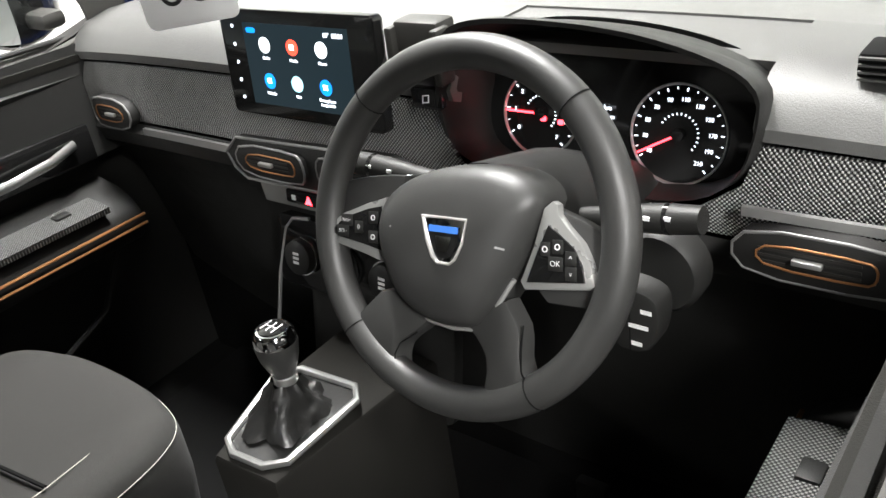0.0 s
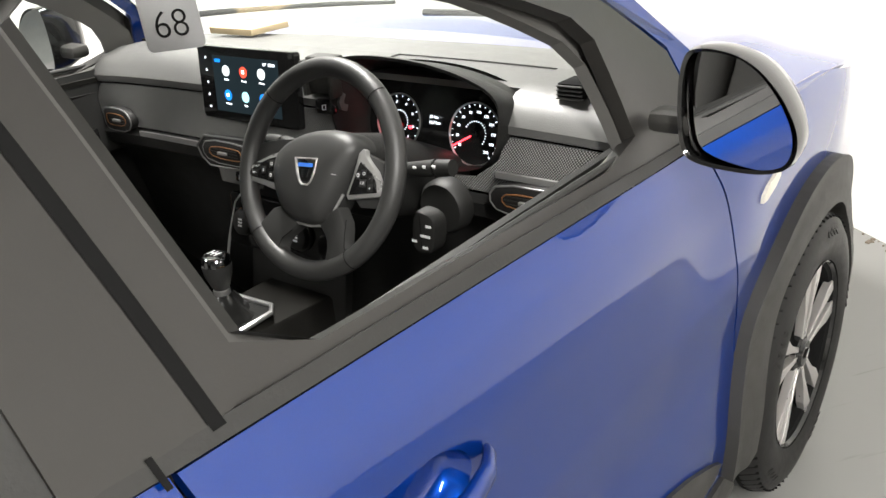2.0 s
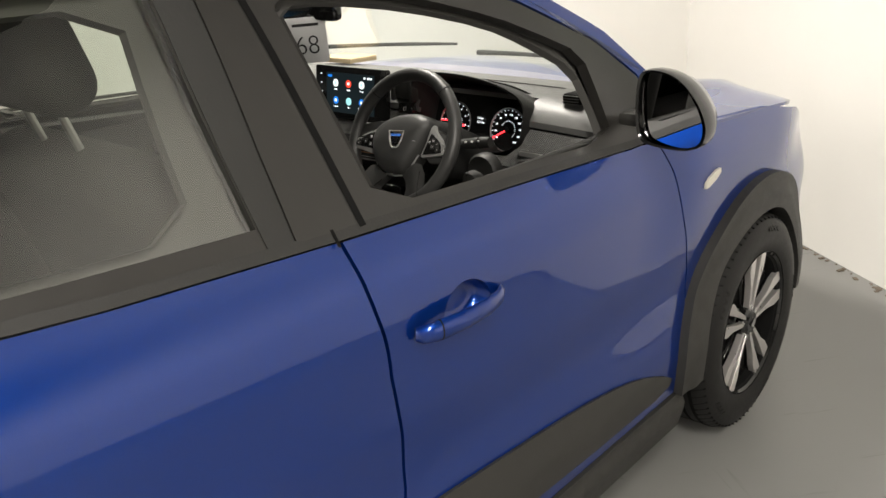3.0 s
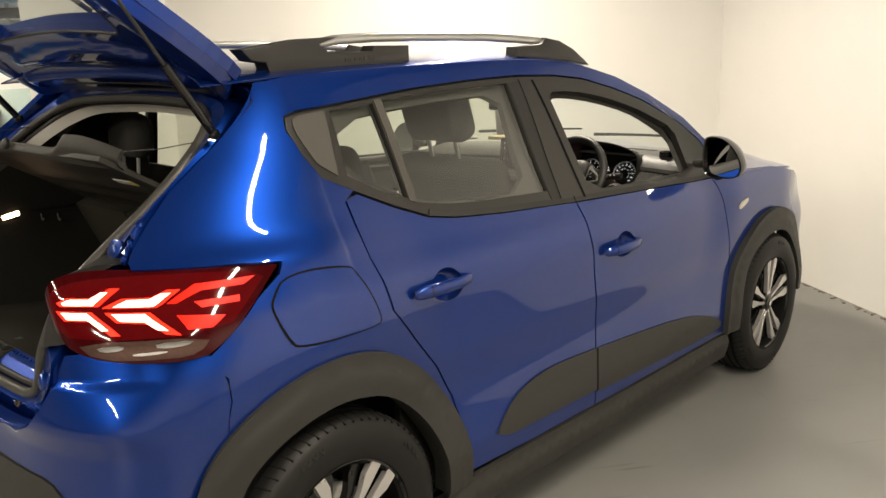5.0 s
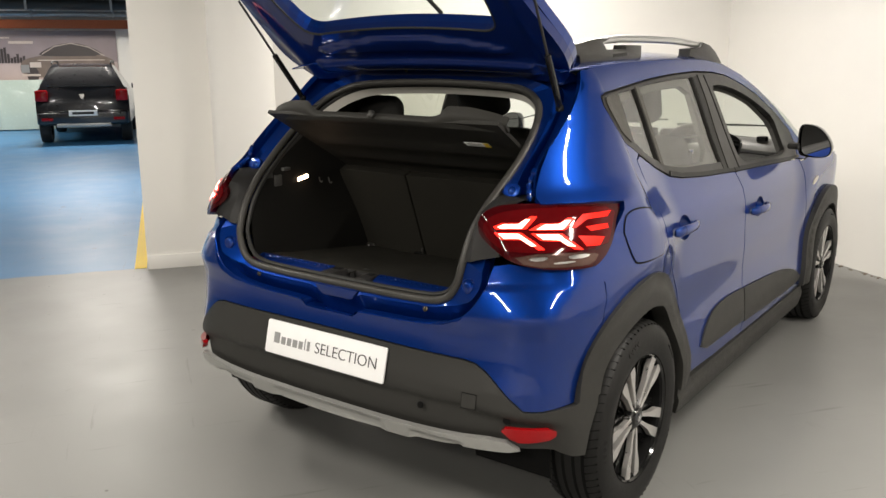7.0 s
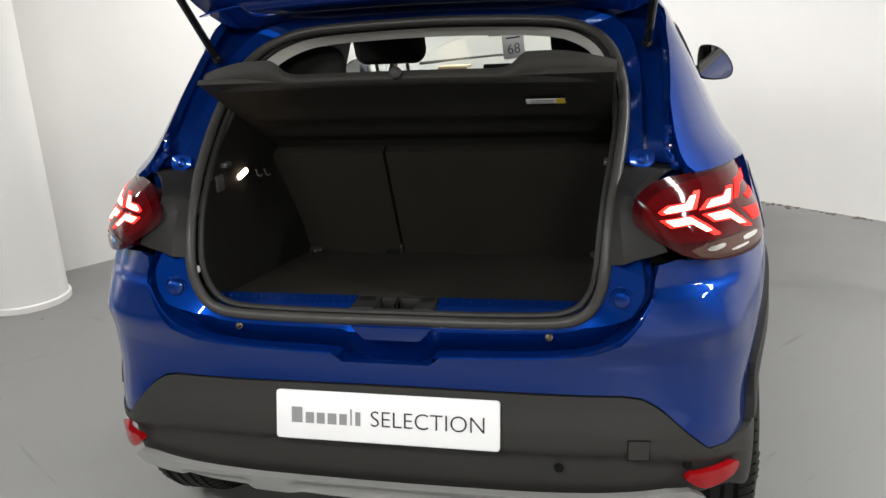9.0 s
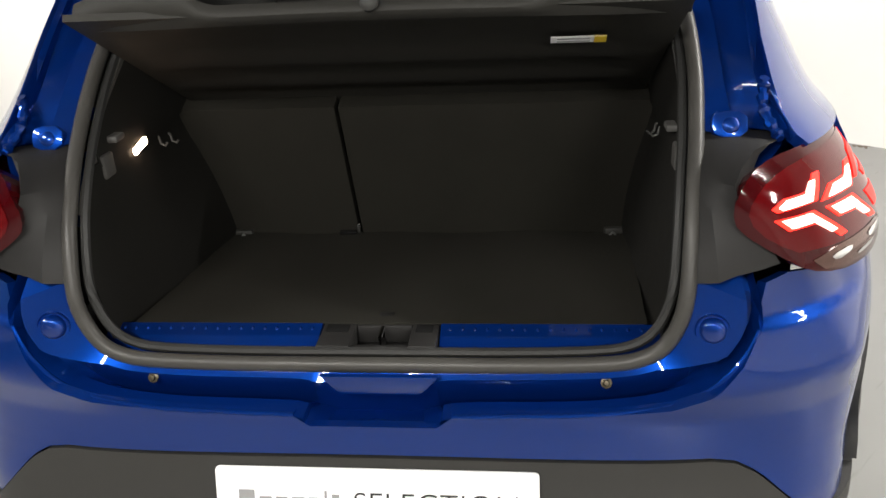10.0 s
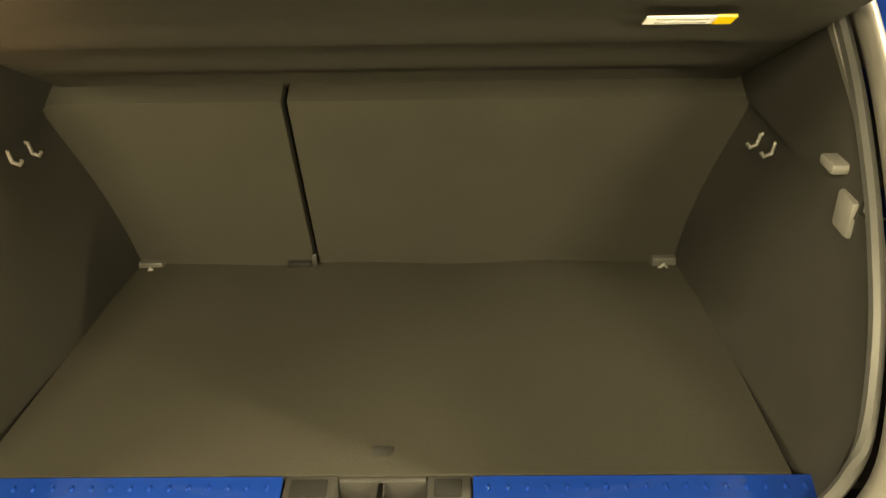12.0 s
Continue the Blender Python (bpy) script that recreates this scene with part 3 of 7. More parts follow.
    for doors, cx, cz in ((rd, .370, .912), (fd, 1.248, .856)):
        for ob, side in zip(doors, (1, -1)):
            pts = [shell(cx + x, cz + zz) + shell_normal(cx + x, cz + zz) * o for x, zz, o in ((-.112, .000, .006), (-.106, .000, .014), (-.085, .002, .026), (-.03, .003, .036), (.03, .003, .036), (.075, .003, .026), (.098, .003, .012), (.106, .003, .003))]
            pts = [Vector((p.x, p.y * side, p.z)) for p in pts]
            part("handle", tube(pts, [.012, .0165, .0185, .0175, .0165, .0150, .0125, .008], 16, flat=0.62, up=(0, 1, 0)), PAINT, ob, "blue pull handle")
            a, b = pts[2].lerp(pts[3], .10), pts[2].lerp(pts[3], .15)
            part("handle_seam", tube([a, b], .0188, 16, flat=0.63, up=(0, 1, 0)), DARK, ob)
    panel("fuel_flap", fuel, PAINT, car, off=.0024, lip=.006, gap=.016, sides=(1,), swell=haunch, label="blue fuel filler flap with rounded corners")
    fuel_gap = [Vector(p) for p in fuel]
    mid = sum(fuel_gap, Vector((0, 0))) / len(fuel_gap)
    panel("flap_gap", [p + (p - mid).normalized() * .0055 for p in fuel_gap], DARK, car, off=.0012, lip=0, gap=.016, sides=(1,), swell=haunch)
    fender = [(2.10, .97), (2.3, .985), (2.6, .965), (2.9, .908), (3.10, .835), (3.24, .765), (3.34, .66), (3.36, .50), (3.36, .30), (3.05, .26)] + circle(*ARCH_F, .405, 24, 15, 178)[0:] + [(2.172, .33)] + [(u + .007, z) for u, z in front_gap[::-1]] + [(2.02, .975)]
    panel("front_wing", fender, PAINT, car, label="blue metallic front wing")
    bump_top = [(UC, .694), (UC + .031, .694), (UC + .046, .713), (-1.023, .718), (-.94, .724), (-.865, .735), (-.791, .760), (-.718, .804), (-.656, .852), (-.600, .918)]
    bump_low = [(-.206, .69)] + [(-.225, .62), (-.272, .510), (-.44, .503), (-.527, .508), (-.60, .548), (-.68, .600), (-.71, .617), (-.75, .634), (-.80, .641), (UC, .645)]
    half = bump_top + [(-.553, .924), (-.49, .915), (-.42, .908), (-.33, .905), (-.292, .903), (-.243, .848), (-.215, .80), (-.206, .72)] + bump_low
    mirrored = [(2 * UC - u, z) for u, z in half[::-1]][1:-1]

    def crease(u, z):
        """A set-back band under the lamps, then a plane that leans outwards to a sharp fold."""
        a = abs(u - UC)
        w = (1 - ease((a - .70) / .17)) * ease((a - .20) / .16)
        band = (1 - ease((a - .76) / .09)) * ease((a - .48) / .06)
        lean = float(np.interp(z, (.64, .705, .760, .772, .848, .90), (.0, .004, .016, .016, .0, .0)))
        return lean * w - .010 * band * ease((z - .848) / .022)

    panel("rear_bumper", half + mirrored, PAINT, car, sides=(1,), gap=.011, label="blue painted upper part of the rear bumper", swell=crease)
    low = [(u, z - .004) for u, z in bump_low[1:]][::-1]
    ph = low + [(-.20, .520), (-.150, .516), (-.152, .48), (-.205, .40), (-.235, .335), (-.30, .345), (-.38, .372), (-.58, .378), (-.65, .372), (-.9, .355), (UC, .345)]

    def ledge(u, z):
        z0 = .505 if abs(u - UC) < .4 else .505 - .12 * (abs(u - UC) - .4)
        corner = 1 / (1 + math.exp(-(u + .36) / .03))
        return -.026 * (1 - corner) / (1 + math.exp((z - z0) / .005)) + .012 * corner

    panel("bumper_lower", ph + [(2 * UC - u, z) for u, z in ph[::-1]][1:-1], PLASTIC, car, off=.004, sides=(1,), gap=.015, label="grained black plastic lower bumper", swell=ledge)
    sk = [(UC, .405), (-1.05, .408), (-.90, .414), (-.68, .424), (-.60, .418), (-.545, .392), (-.59, .386), (-.78, .385), (-.88, .372), (-1.06, .362), (UC, .358)]

    def scoop(u, z):
        return -.011 * sum(1 - ease((abs(abs(u - UC) - c) - .085) / .03) for c in (.0, .30)) * (1 - ease((abs(z - .376) - .012) / .008))

    panel("skid_plate", sk + [(2 * UC - u, z) for u, z in sk[::-1]][1:-1], SKID, car, off=.012, sides=(1,), label="silver painted skid plate", swell=scoop, gap=.010)
    refl = [(-.64, .462), (-.50, .455), (-.370, .448), (-.376, .418), (-.50, .415), (-.565, .418)]
    panel("reflector", rounded(refl, 1), LAMP_RED, car, off=.010, gap=.02, label="red rear reflector")
    # cladding
    for (cx, cz), a0, a1, nm in ((ARCH_R, -4, 179, "rear_arch"), (ARCH_F, -2, 184, "front_arch")):
        def ring(rad, back):
            """Round the wheel, flattened behind the rear one where the bumper takes over."""
            out = []
            for a in steps(a0, 180 - math.degrees(math.asin(.186 / rad)) if nm == "rear_arch" else a1, 40):
                x, z = rad * math.cos(radians(a)), cz + rad * math.sin(radians(a))
                if nm == "rear_arch" and x < 0:
                    x = -back * (1 - (1 + (-x / back) ** 5) ** -1) ** .2 if x < -.01 else x
                out.append((along(cx + x, z) if nm == "rear_arch" else cx + x, z))
            return out

        outer, inner = (ring(.496, .43), ring(.388, .325)) if nm == "rear_arch" else (ring(.450, .43), ring(.350, .325))

        def lipped(u, z, cx=cx, cz=cz):
            r = math.hypot(shell(u, z).x - cx, z - cz)
            return .010 / (1 + math.exp((r - (.455 if cx < 1 else .410)) / .006))

        panel(nm, outer + inner[::-1], PLASTIC, car, off=.012 if nm == "rear_arch" else .024, lip=.06, label="grained black plastic wheel arch trim", swell=lipped)
    panel("sill", [(.40, .302), (.60, .300), (1.15, .299), (1.6, .294), (2.2, .288), (2.2, .18), (.40, .20)], PLASTIC, car, off=.006, label="black plastic sill trim", swell=lambda u, z: .012 / (1 + math.exp((z - .262) / .004)))
    clad_r = [(.600, .375), (.66, .452), (.73, .497), (.83, .520), (.95, .524), (1.148, .512), (1.147, .365), (.9, .370)]
    clad_f = [(1.160, .511), (1.36, .498), (1.60, .480), (1.80, .458), (1.95, .428), (2.06, .390), (2.14, .345), (2.0, .328), (1.16, .356)]
    panel("door_cladding", rounded(clad_r, 1, (5, 6)), PLASTIC, rd[0], off=.008, sides=(1,), label="grained black plastic lower door trim")
    panel("door_cladding", rounded(clad_r, 1, (5, 6)), PLASTIC, rd[1], off=.008, sides=(-1,))
    panel("door_cladding", rounded(clad_f, 1, (0, 8)), PLASTIC, fd[0], off=.008, sides=(1,), label="grained black plastic lower door trim")
    panel("door_cladding", rounded(clad_f, 1, (0, 8)), PLASTIC, fd[1], off=.008, sides=(-1,))
    # side glazing
    open_f = rounded([(1.122, 1.366), (1.25, 1.366), (1.42, 1.340), (1.604, 1.290), (1.704, 1.250), (1.830, 1.195), (1.832, 1.11), (1.825, 1.024), (1.45, 1.040), (1.150, 1.051), (1.134, 1.184), (1.124, 1.30)], 1)
    pane_r = [(.388, 1.385), (.60, 1.399), (.938, 1.405), (.925, 1.25), (.932, 1.078), (.60, 1.092), (.47, 1.105), (.384, 1.122)]
    pane_q = [(.200, 1.370), (.352, 1.380), (.351, 1.137), (.279, 1.160), (.181, 1.214)]
    panel("window_frame", DLO, FRAME_BLACK, car, holes=[open_f, rounded(pane_r, 2, (0, 2, 4, 7)), rounded(pane_q, 1, (0, 1, 2, 4))], off=.001, lip=.024, sides=(1,), label="satin black window surrounds with the front window lowered")
    open_l = rounded([(1.105, 1.378), (1.25, 1.372), (1.42, 1.345), (1.604, 1.298), (1.704, 1.258), (1.86, 1.195), (1.93, 1.13), (1.945, 1.024), (1.45, 1.034), (1.13, 1.050), (1.105, 1.18)], 1)
    panel("window_frame", DLO, FRAME_BLACK, car, holes=[open_l, rounded(pane_r, 2, (0, 2, 4, 7)), rounded(pane_q, 1, (0, 1, 2, 4))], off=.001, lip=.02, sides=(-1,), label="satin black window surrounds")
    for nm, o in (("window_pane", pane_r), ("window_pane", pane_q)):
        for p in panel(nm, o, REAR_GLASS, car, off=-.006, lip=0, label="tinted side glass"):
            p.visible_shadow = False
    strip = [(2.0, 1.004), (1.86, 1.008), (1.46, 1.027), (1.06, 1.044), (.70, 1.064), (.50, 1.082), (.41, 1.099)] + [(.40, 1.083), (.50, 1.066), (.70, 1.048), (1.06, 1.028), (1.46, 1.011), (1.86, .994), (2.0, .992)]
    panel("waist_strip", strip, RUBBER, car, off=.006, gap=.02, lip=.008, label="black rubber waist strip")
    panel("pillar_cover", [(1.060, 1.412), (1.070, 1.30), (1.080, 1.19), (1.096, 1.038), (.982, 1.042), (.985, 1.168), (.994, 1.30), (1.002, 1.412)], FRAME_BLACK, car, off=.006, gap=.02, lip=.01, label="satin black centre pillar")
    panel("door_frame_edge", [(1.074, 1.408), (1.118, 1.400), (1.124, 1.30), (1.134, 1.184), (1.150, 1.052), (1.110, 1.038), (1.094, 1.19), (1.084, 1.30)], FRAME_BLACK, car, off=.005, gap=.02, lip=.012, label="satin black door frame edge")
    panel("door_gap", [(1.074, 1.408), (1.084, 1.30), (1.094, 1.19), (1.110, 1.036), (1.097, 1.036), (1.081, 1.19), (1.071, 1.30), (1.061, 1.408)], DARK, car, off=.0066, lip=0, gap=.02)
    panel("window_rubber", [(1.001, 1.408), (.993, 1.30), (.984, 1.168), (.981, 1.044), (.936, 1.046), (.930, 1.169), (.932, 1.273), (.942, 1.404)], RUBBER, car, off=.003, lip=.004, gap=.02, label="black window rubber")
    panel("strip_gap", [(1.042, 1.046), (1.048, 1.046), (1.050, 1.020), (1.044, 1.020)], DARK, car, off=.0072, lip=0, gap=.01)
    panel("rear_quarter_trim", rounded([(.180, 1.370), (.06, 1.362), (.020, 1.352), (.030, 1.315), (.089, 1.258), (.150, 1.216)], 1, (0, 5)), QUARTER_TRIM, car, off=.005, lip=.008, gap=.02, label="grained grey-black quarter trim")
    panel("window_post", [(.357, 1.386), (.385, 1.388), (.379, 1.120), (.354, 1.130)], QUARTER_TRIM, car, off=.004, lip=.01, gap=.02)
    panel("side_repeater", rounded([(2.235, .845), (2.315, .868), (2.320, .845), (2.235, .820)], 1), REPEATER, car, off=.006, lip=.01, gap=.015, label="clear side indicator")


def roof_and_glass():
    def roof(u, v):
        # u along, v across -1..1
        u = u + .10 * (1 - v * v) * max(0, (.25 - u) / .38)
        edge = spline([-.13, .2, .5, .9, 1.2, 1.40], [1.447, 1.462, 1.470, 1.475, 1.468, 1.447])(u)
        y = v * (half_width(edge) - .0)
        return Vector((u + .03 * (1 - v * v) * (1 if u > 1.2 else 0), y, edge + .035 * (1 - v ** 4) ** .8 if abs(v) < 1 else edge))

    part("roof", sheet(roof, steps(-.13, 1.40, 30), [math.sin(a) for a in steps(-math.pi / 2, math.pi / 2, 28)], .004), PAINT, car, "blue metallic roof")
    part("headliner", sheet(lambda u, v: roof(u, v * .93) - Vector((0, 0, .035)), steps(.08, 1.38, 10), steps(-1, 1, 12), .006), HEADLINER, car, "pale grey headliner")

    def screen(t, v):
        a, b = Vector((1.42, 0, 1.478)), Vector((2.42, 0, 1.04))
        p = a.lerp(b, t)
        half = .56 + .22 * t
        return Vector((p.x - .14 * v * v * (0.6 + t), v * half, p.z + .05 * math.sin(math.pi * t) - .03 * v * v * (1 - t)))

    s = part("windscreen", sheet(screen, steps(0, 1, 14), steps(-1, 1, 16)), CLEAR, car, "clear windscreen")
    s.visible_shadow = False

    for y0, y1 in ((.60, .02), (-.02, -.58)):
        part("wiper", tube([screen(.93 - .05 * k, (y0 + (y1 - y0) * k) / .76) + Vector((.012, 0, .012)) for k in steps(0, 1, 6)], [.008, .007, .006, .006, .006, .005, .004], 8), RUBBER, s, "black windscreen wiper")

    def bonnet(u, v):
        half = .803 - .37 * max(0, (u - 2.75) / .5) ** 2
        return Vector((u + (.0 if u < 3 else 0), v * half, 1.00 + .03 * (1 - v * v) - .07 * (u - 2.3) - .27 * max(0, u - 2.7) ** 2 - .020 * abs(v) ** 6 + .015 * math.exp(-((abs(v) - .72) / .07) ** 2)))

    part("bonnet", sheet(bonnet, steps(2.28, 3.24, 16), steps(-1, 1, 30), .01), PAINT, car, "blue metallic bonnet")
    part("scuttle", sheet(lambda u, v: Vector((u, v * .78, .985 + .03 * (1 - v * v) - .1 * (u - 2.3))), steps(2.15, 2.45, 5), steps(-1, 1, 12), .01), PLASTIC, car, "black plastic scuttle below the windscreen")
    part("nose", sheet(lambda y, z: Vector((3.405 + .02 * (1 - (y / .30) ** 2), y, z)), steps(-.30, .30, 8), steps(.25, .74, 6), -.01), GLOSS, car, "black front grille")
    part("nose_top", sheet(lambda t, k: Vector((3.20 + .20 * t, k * (.62 - .36 * t ** 2), .812 - .10 * t ** 1.6)), steps(0, 1, 8), steps(-1, 1, 14), -.01), PAINT, car, "blue front edge")
    for side in (-1, 1):
        y = side * .505
        rail = [(.234, 1.530), (.325, 1.545), (.45, 1.551), (.64, 1.552), (.95, 1.549), (1.12, 1.541), (1.25, 1.532)]
        r = part("roof_rail", tube([(x, y, z) for x, z in rail], .0135, 12, flat=.85, up=(0, 1, 0)), SATIN, car, "silver roof rail on black feet")
        rear_foot = [(.017, 1.526), (.045, 1.498), (.088, 1.492), (.100, 1.462), (.33, 1.470), (.590, 1.482), (.590, 1.528), (.455, 1.529), (.445, 1.514), (.290, 1.513), (.284, 1.521), (.262, 1.535), (.325, 1.553), (.20, 1.549)]
        front_foot = [(1.097, 1.484), (1.22, 1.474), (1.40, 1.462), (1.528, 1.444), (1.500, 1.462), (1.42, 1.505), (1.338, 1.533), (1.255, 1.544), (1.235, 1.524), (1.10, 1.516)]
        for foot in (rear_foot, front_foot):
            part("rail_foot", prism(foot, .050, Matrix(((1, 0, 0, 0), (0, 0, -1, y + .025), (0, 1, 0, 0), (0, 0, 0, 1))), .004), FRAME_BLACK, r, "black plastic rail foot")
        for k in range(7):
            part("rail_lettering", box(.345 + .017 * k, .355 + .017 * k, y - .0262, y - .024, 1.486 + .001 * k, 1.497 + .001 * k), RUBBER, r)


def door_mirror(side):
    e = part("mirror", box(1.945, 1.995, -.74 * side, -.83 * side, 1.03, 1.062, .012), PLASTIC, car, "black door mirror on a short arm")
    c = Vector((1.930, -.868 * side, 1.074 if side == 1 else 1.070))
    prof = rounded([(-.110, .080), (-.06, .094), (.03, .080), (.10, .028), (.135, -.032), (.105, -.080), (-.06, -.080), (-.108, -.058)], 3)
    b2 = bmesh.new()
    rings = []
    for depth, k in ((.0, .93), (-.004, .985), (.012, 1.0), (.045, .97), (.085, .80), (.108, .50), (.115, .15)):
        rings.append([b2.verts.new((c.x + depth, c.y - side * p.x * k * .68, c.z + p.y * k * .95)) for p in prof])
    for a, b in zip(rings, rings[1:]):
        for i in range(len(a)):
            b2.faces.new((a[i], a[(i + 1) % len(a)], b[(i + 1) % len(a)], b[i]))
    b2.faces.new(rings[-1])
    bmesh.ops.recalc_face_normals(b2, faces=b2.faces[:])
    part("housing", b2, GLOSS, e, "gloss black mirror housing")
    b3 = bmesh.new()
    b3.faces.new([b3.verts.new((c.x + .004 + .02 * p.x * 0, c.y - side * p.x * .63, c.z + p.y * .88)) for p in prof])
    bmesh.ops.transform(b3, matrix=Matrix.Translation(c) @ Matrix.Rotation(radians(-9 * side), 4, "Z") @ Matrix.Rotation(radians(-2), 4, "Y") @ Matrix.Translation(-c), verts=b3.verts)
    part("mirror_glass", b3, MIRROR, e, "mirror glass")
    return e


paint_panels()
roof_and_glass()
door_mirror(1)
door_mirror(-1)


def wheel(name, m):
    e = new(name)
    e.parent = car
    e.matrix_basis = m
    e["label"] = "road wheel with a five-arm silver and black rim"
    # axle along local z, outwards +z; tyre 205 wide
    prof = [(.215, -.095), (.232, -.102), (.262, -.106), (.296, -.100), (.318, -.086), (.326, -.062), (.327, 0), (.326, .062), (.318, .086), (.296, .100), (.262, .106), (.232, .102), (.215, .095)]
    t = part("tyre", lathe(prof, 72), TYRE, e, "black rubber tyre with grooved tread")
    bm = None
    for gx in (-.050, -.018, .018, .050):
        bm = lathe([(.3276, gx - .0055), (.3276, gx + .0055)], 72, bm=bm)
    part("groove", bm, DARK, t)
    bm = None
    for i in range(72):
        a = 2 * math.pi * i / 72
        for k in (-1, 1):
            bm = box(-.0022, .0022, -.0014, .0014, -.021, .021, m=Matrix.Rotation(a, 4, "Z") @ Matrix.Translation((.3200, 0, k * .074)) @ Matrix.Rotation(radians(-19 * k), 4, "Y") @ Matrix.Rotation(.25, 4, "X"), bm=bm)
    part("tread_pattern", bm, DARK, t)["kind"] = "stuff"
    bm = None
    for i in range(5):
        for k in range(7):
            a = 2 * math.pi * i / 5 + .04 * k
            bm = box(-.012, .012, -.0035, .0035, -.0008, .0012, m=Matrix.Rotation(a, 4, "Z") @ Matrix.Translation((.288, 0, .1015)) @ Matrix.Rotation(radians(22), 4, "Y") @ Matrix.Rotation(.5 if k % 2 else -.5, 4, "Z"), bm=bm)
    part("sidewall_relief", bm, TYRE, t)["kind"] = "stuff"
    rim = part("rim", lathe([(.216, .098), (.212, .088), (.200, .082), (.196, .03), (.190, -.08), (.214, -.096)], 72), DARK, e, "black steel rim barrel")
    part("rim_edge", lathe([(.208, .088), (.213, .096), (.219, .094), (.216, .086)], 72, closed=True), GLOSS, rim, "gloss black rim edge")
    part("brake_disc", lathe([(.05, .0), (.135, .0), (.135, .02), (.05, .02)], 40, closed=True), SATIN, e, "grey brake disc")
    part("wheel_back", lathe([(.0, -.02), (.195, -.02)], 40), DARK, e)
    for i in range(5):
        a = 2 * math.pi * i / 5 + .3
        for s in (-1, 1):
            # a broad bent arm: bright on its face, dark flank beside it
            arm = [(.036, .005 * s), (.115, .013 * s), (.212, .018 * s), (.208, .052 * s), (.164, .049 * s), (.120, .031 * s), (.044, .017 * s)][::s]
            part("spoke", prism(arm, .018, Matrix.Rotation(a, 4, "Z") @ Matrix.Translation((0, 0, .064)) @ Matrix.Rotation(radians(-2), 4, "Y"), .0008), ALLOY, rim, "machined silver spoke", smooth=False)
            flank = [(.044, .017 * s), (.120, .031 * s), (.164, .049 * s), (.206, .052 * s), (.192, .084 * s), (.148, .078 * s), (.112, .050 * s), (.042, .026 * s)][::s]
            part("spoke_flank", prism(flank, .022, Matrix.Rotation(a, 4, "Z") @ Matrix.Translation((0, 0, .038))), GLOSS, rim, "gloss black flank of the spoke")
    part("hub_cap", lathe([(.052, .06), (.050, .080), (.034, .084), (.030, .090), (.0, .093)], 32), GLOSS, rim, "black hub cap")
    part("badge", prism([(-.010, .012), (.010, .012), (.007, -.010), (.003, -.014), (-.003, -.014), (-.007, -.010)], .003, Matrix.Translation((0, 0, .092))), CHROME, rim)
    for i in range(4):
        a = 2 * math.pi * i / 4 + .5
        part("wheel_nut", lathe([(.0105, .064), (.0105, .082), (.0, .084)], 6, Matrix.Translation((.047 * math.cos(a), .047 * math.sin(a), 0))), CHROME, rim)
    return e


OUT = Matrix(((1, 0, 0, 0), (0, 0, -1, 0), (0, 1, 0, 0), (0, 0, 0, 1)))  # local z to -y
for x in (ARCH_R[0], ARCH_F[0]):
    wheel("wheel", Matrix.Translation((x + (.008 if x < 1 else 0), -.738, .327)) @ OUT @ Matrix.Rotation(-.736 if x < 1 else -.143 + x, 4, "Z"))
    wheel("wheel", Matrix.Translation((x, .738, .327)) @ Matrix.Rotation(math.pi, 4, "Z") @ OUT)
for side in (-1, 1):
    for x in (ARCH_R[0], ARCH_F[0]):
        part("arch_liner", sheet(lambda a, y: Vector((x + .40 * math.cos(a), side * y, .326 + .40 * math.sin(a))), steps(-.2, math.pi + .2, 24), [.45, .60, .72], .006), DARK, car, "black wheel arch liner")
part("underbody", box(-.12, 3.2, -.64, .64, .21, .30, .02), DARK, car, "dark underside")


# ---- tail: aperture, lamps, boot, open lid ----
FACE = Matrix(((0, 0, -1, 0), (-1, 0, 0, 0), (0, 1, 0, 0), (0, 0, 0, 1)))  # a plate that faces backwards
PILLAR_GREY = material("grey_pillar_plastic", (0.060, 0.058, 0.054), 0.6, vary=0.08, bump=0.15)
BLACKED = material("black_grained_plastic", (0.011, 0.0105, 0.010), 0.6, spec=0.35, vary=0.12, bump=0.2, bump_scale=700)
SHELF_PLASTIC = material("shelf_plastic", (0.022, 0.021, 0.018), 0.6, vary=0.15, bump=0.3, bump_scale=700, spec=0.25)
BRASS = material("dull_brass", (0.07, 0.058, 0.038), 0.4, 0.7, vary=0.1)
aperture_x = spline([.70, .78, .90, 1.0, 1.1, 1.2, 1.3, 1.40], [-.52, -.515, -.503, -.455, -.352, -.22, -.095, .03])
SEAL_YZ = [(0, .777), (.085, .777), (.115, .777), (.25, .778), (.36, .782), (.41, .790), (.445, .810), (.468, .850), (.478, .90), (.485, .98), (.492, 1.04), (.502, 1.10), (.511, 1.18), (.503, 1.26), (.470, 1.33), (.405, 1.372), (.317, 1.391), (.15, 1.399), (0, 1.402)]


def seal_point(y, z):
    return Vector((aperture_x(z), -y, z))


def smooth_line(pts, n=4):
    """Catmull-Rom through 3D points."""
    out = []
    for i in range(len(pts) - 1):
        p0, p1, p2, p3 = pts[max(i - 1, 0)], pts[i], pts[i + 1], pts[min(i + 2, len(pts) - 1)]
        for k in range(n):
            t = k / n
            out.append(0.5 * ((2 * p1) + (p2 - p0) * t + (2 * p0 - 5 * p1 + 4 * p2 - p3) * t * t + (3 * p1 - p0 - 3 * p2 + p3) * t ** 3))
    return out + [pts[-1]]


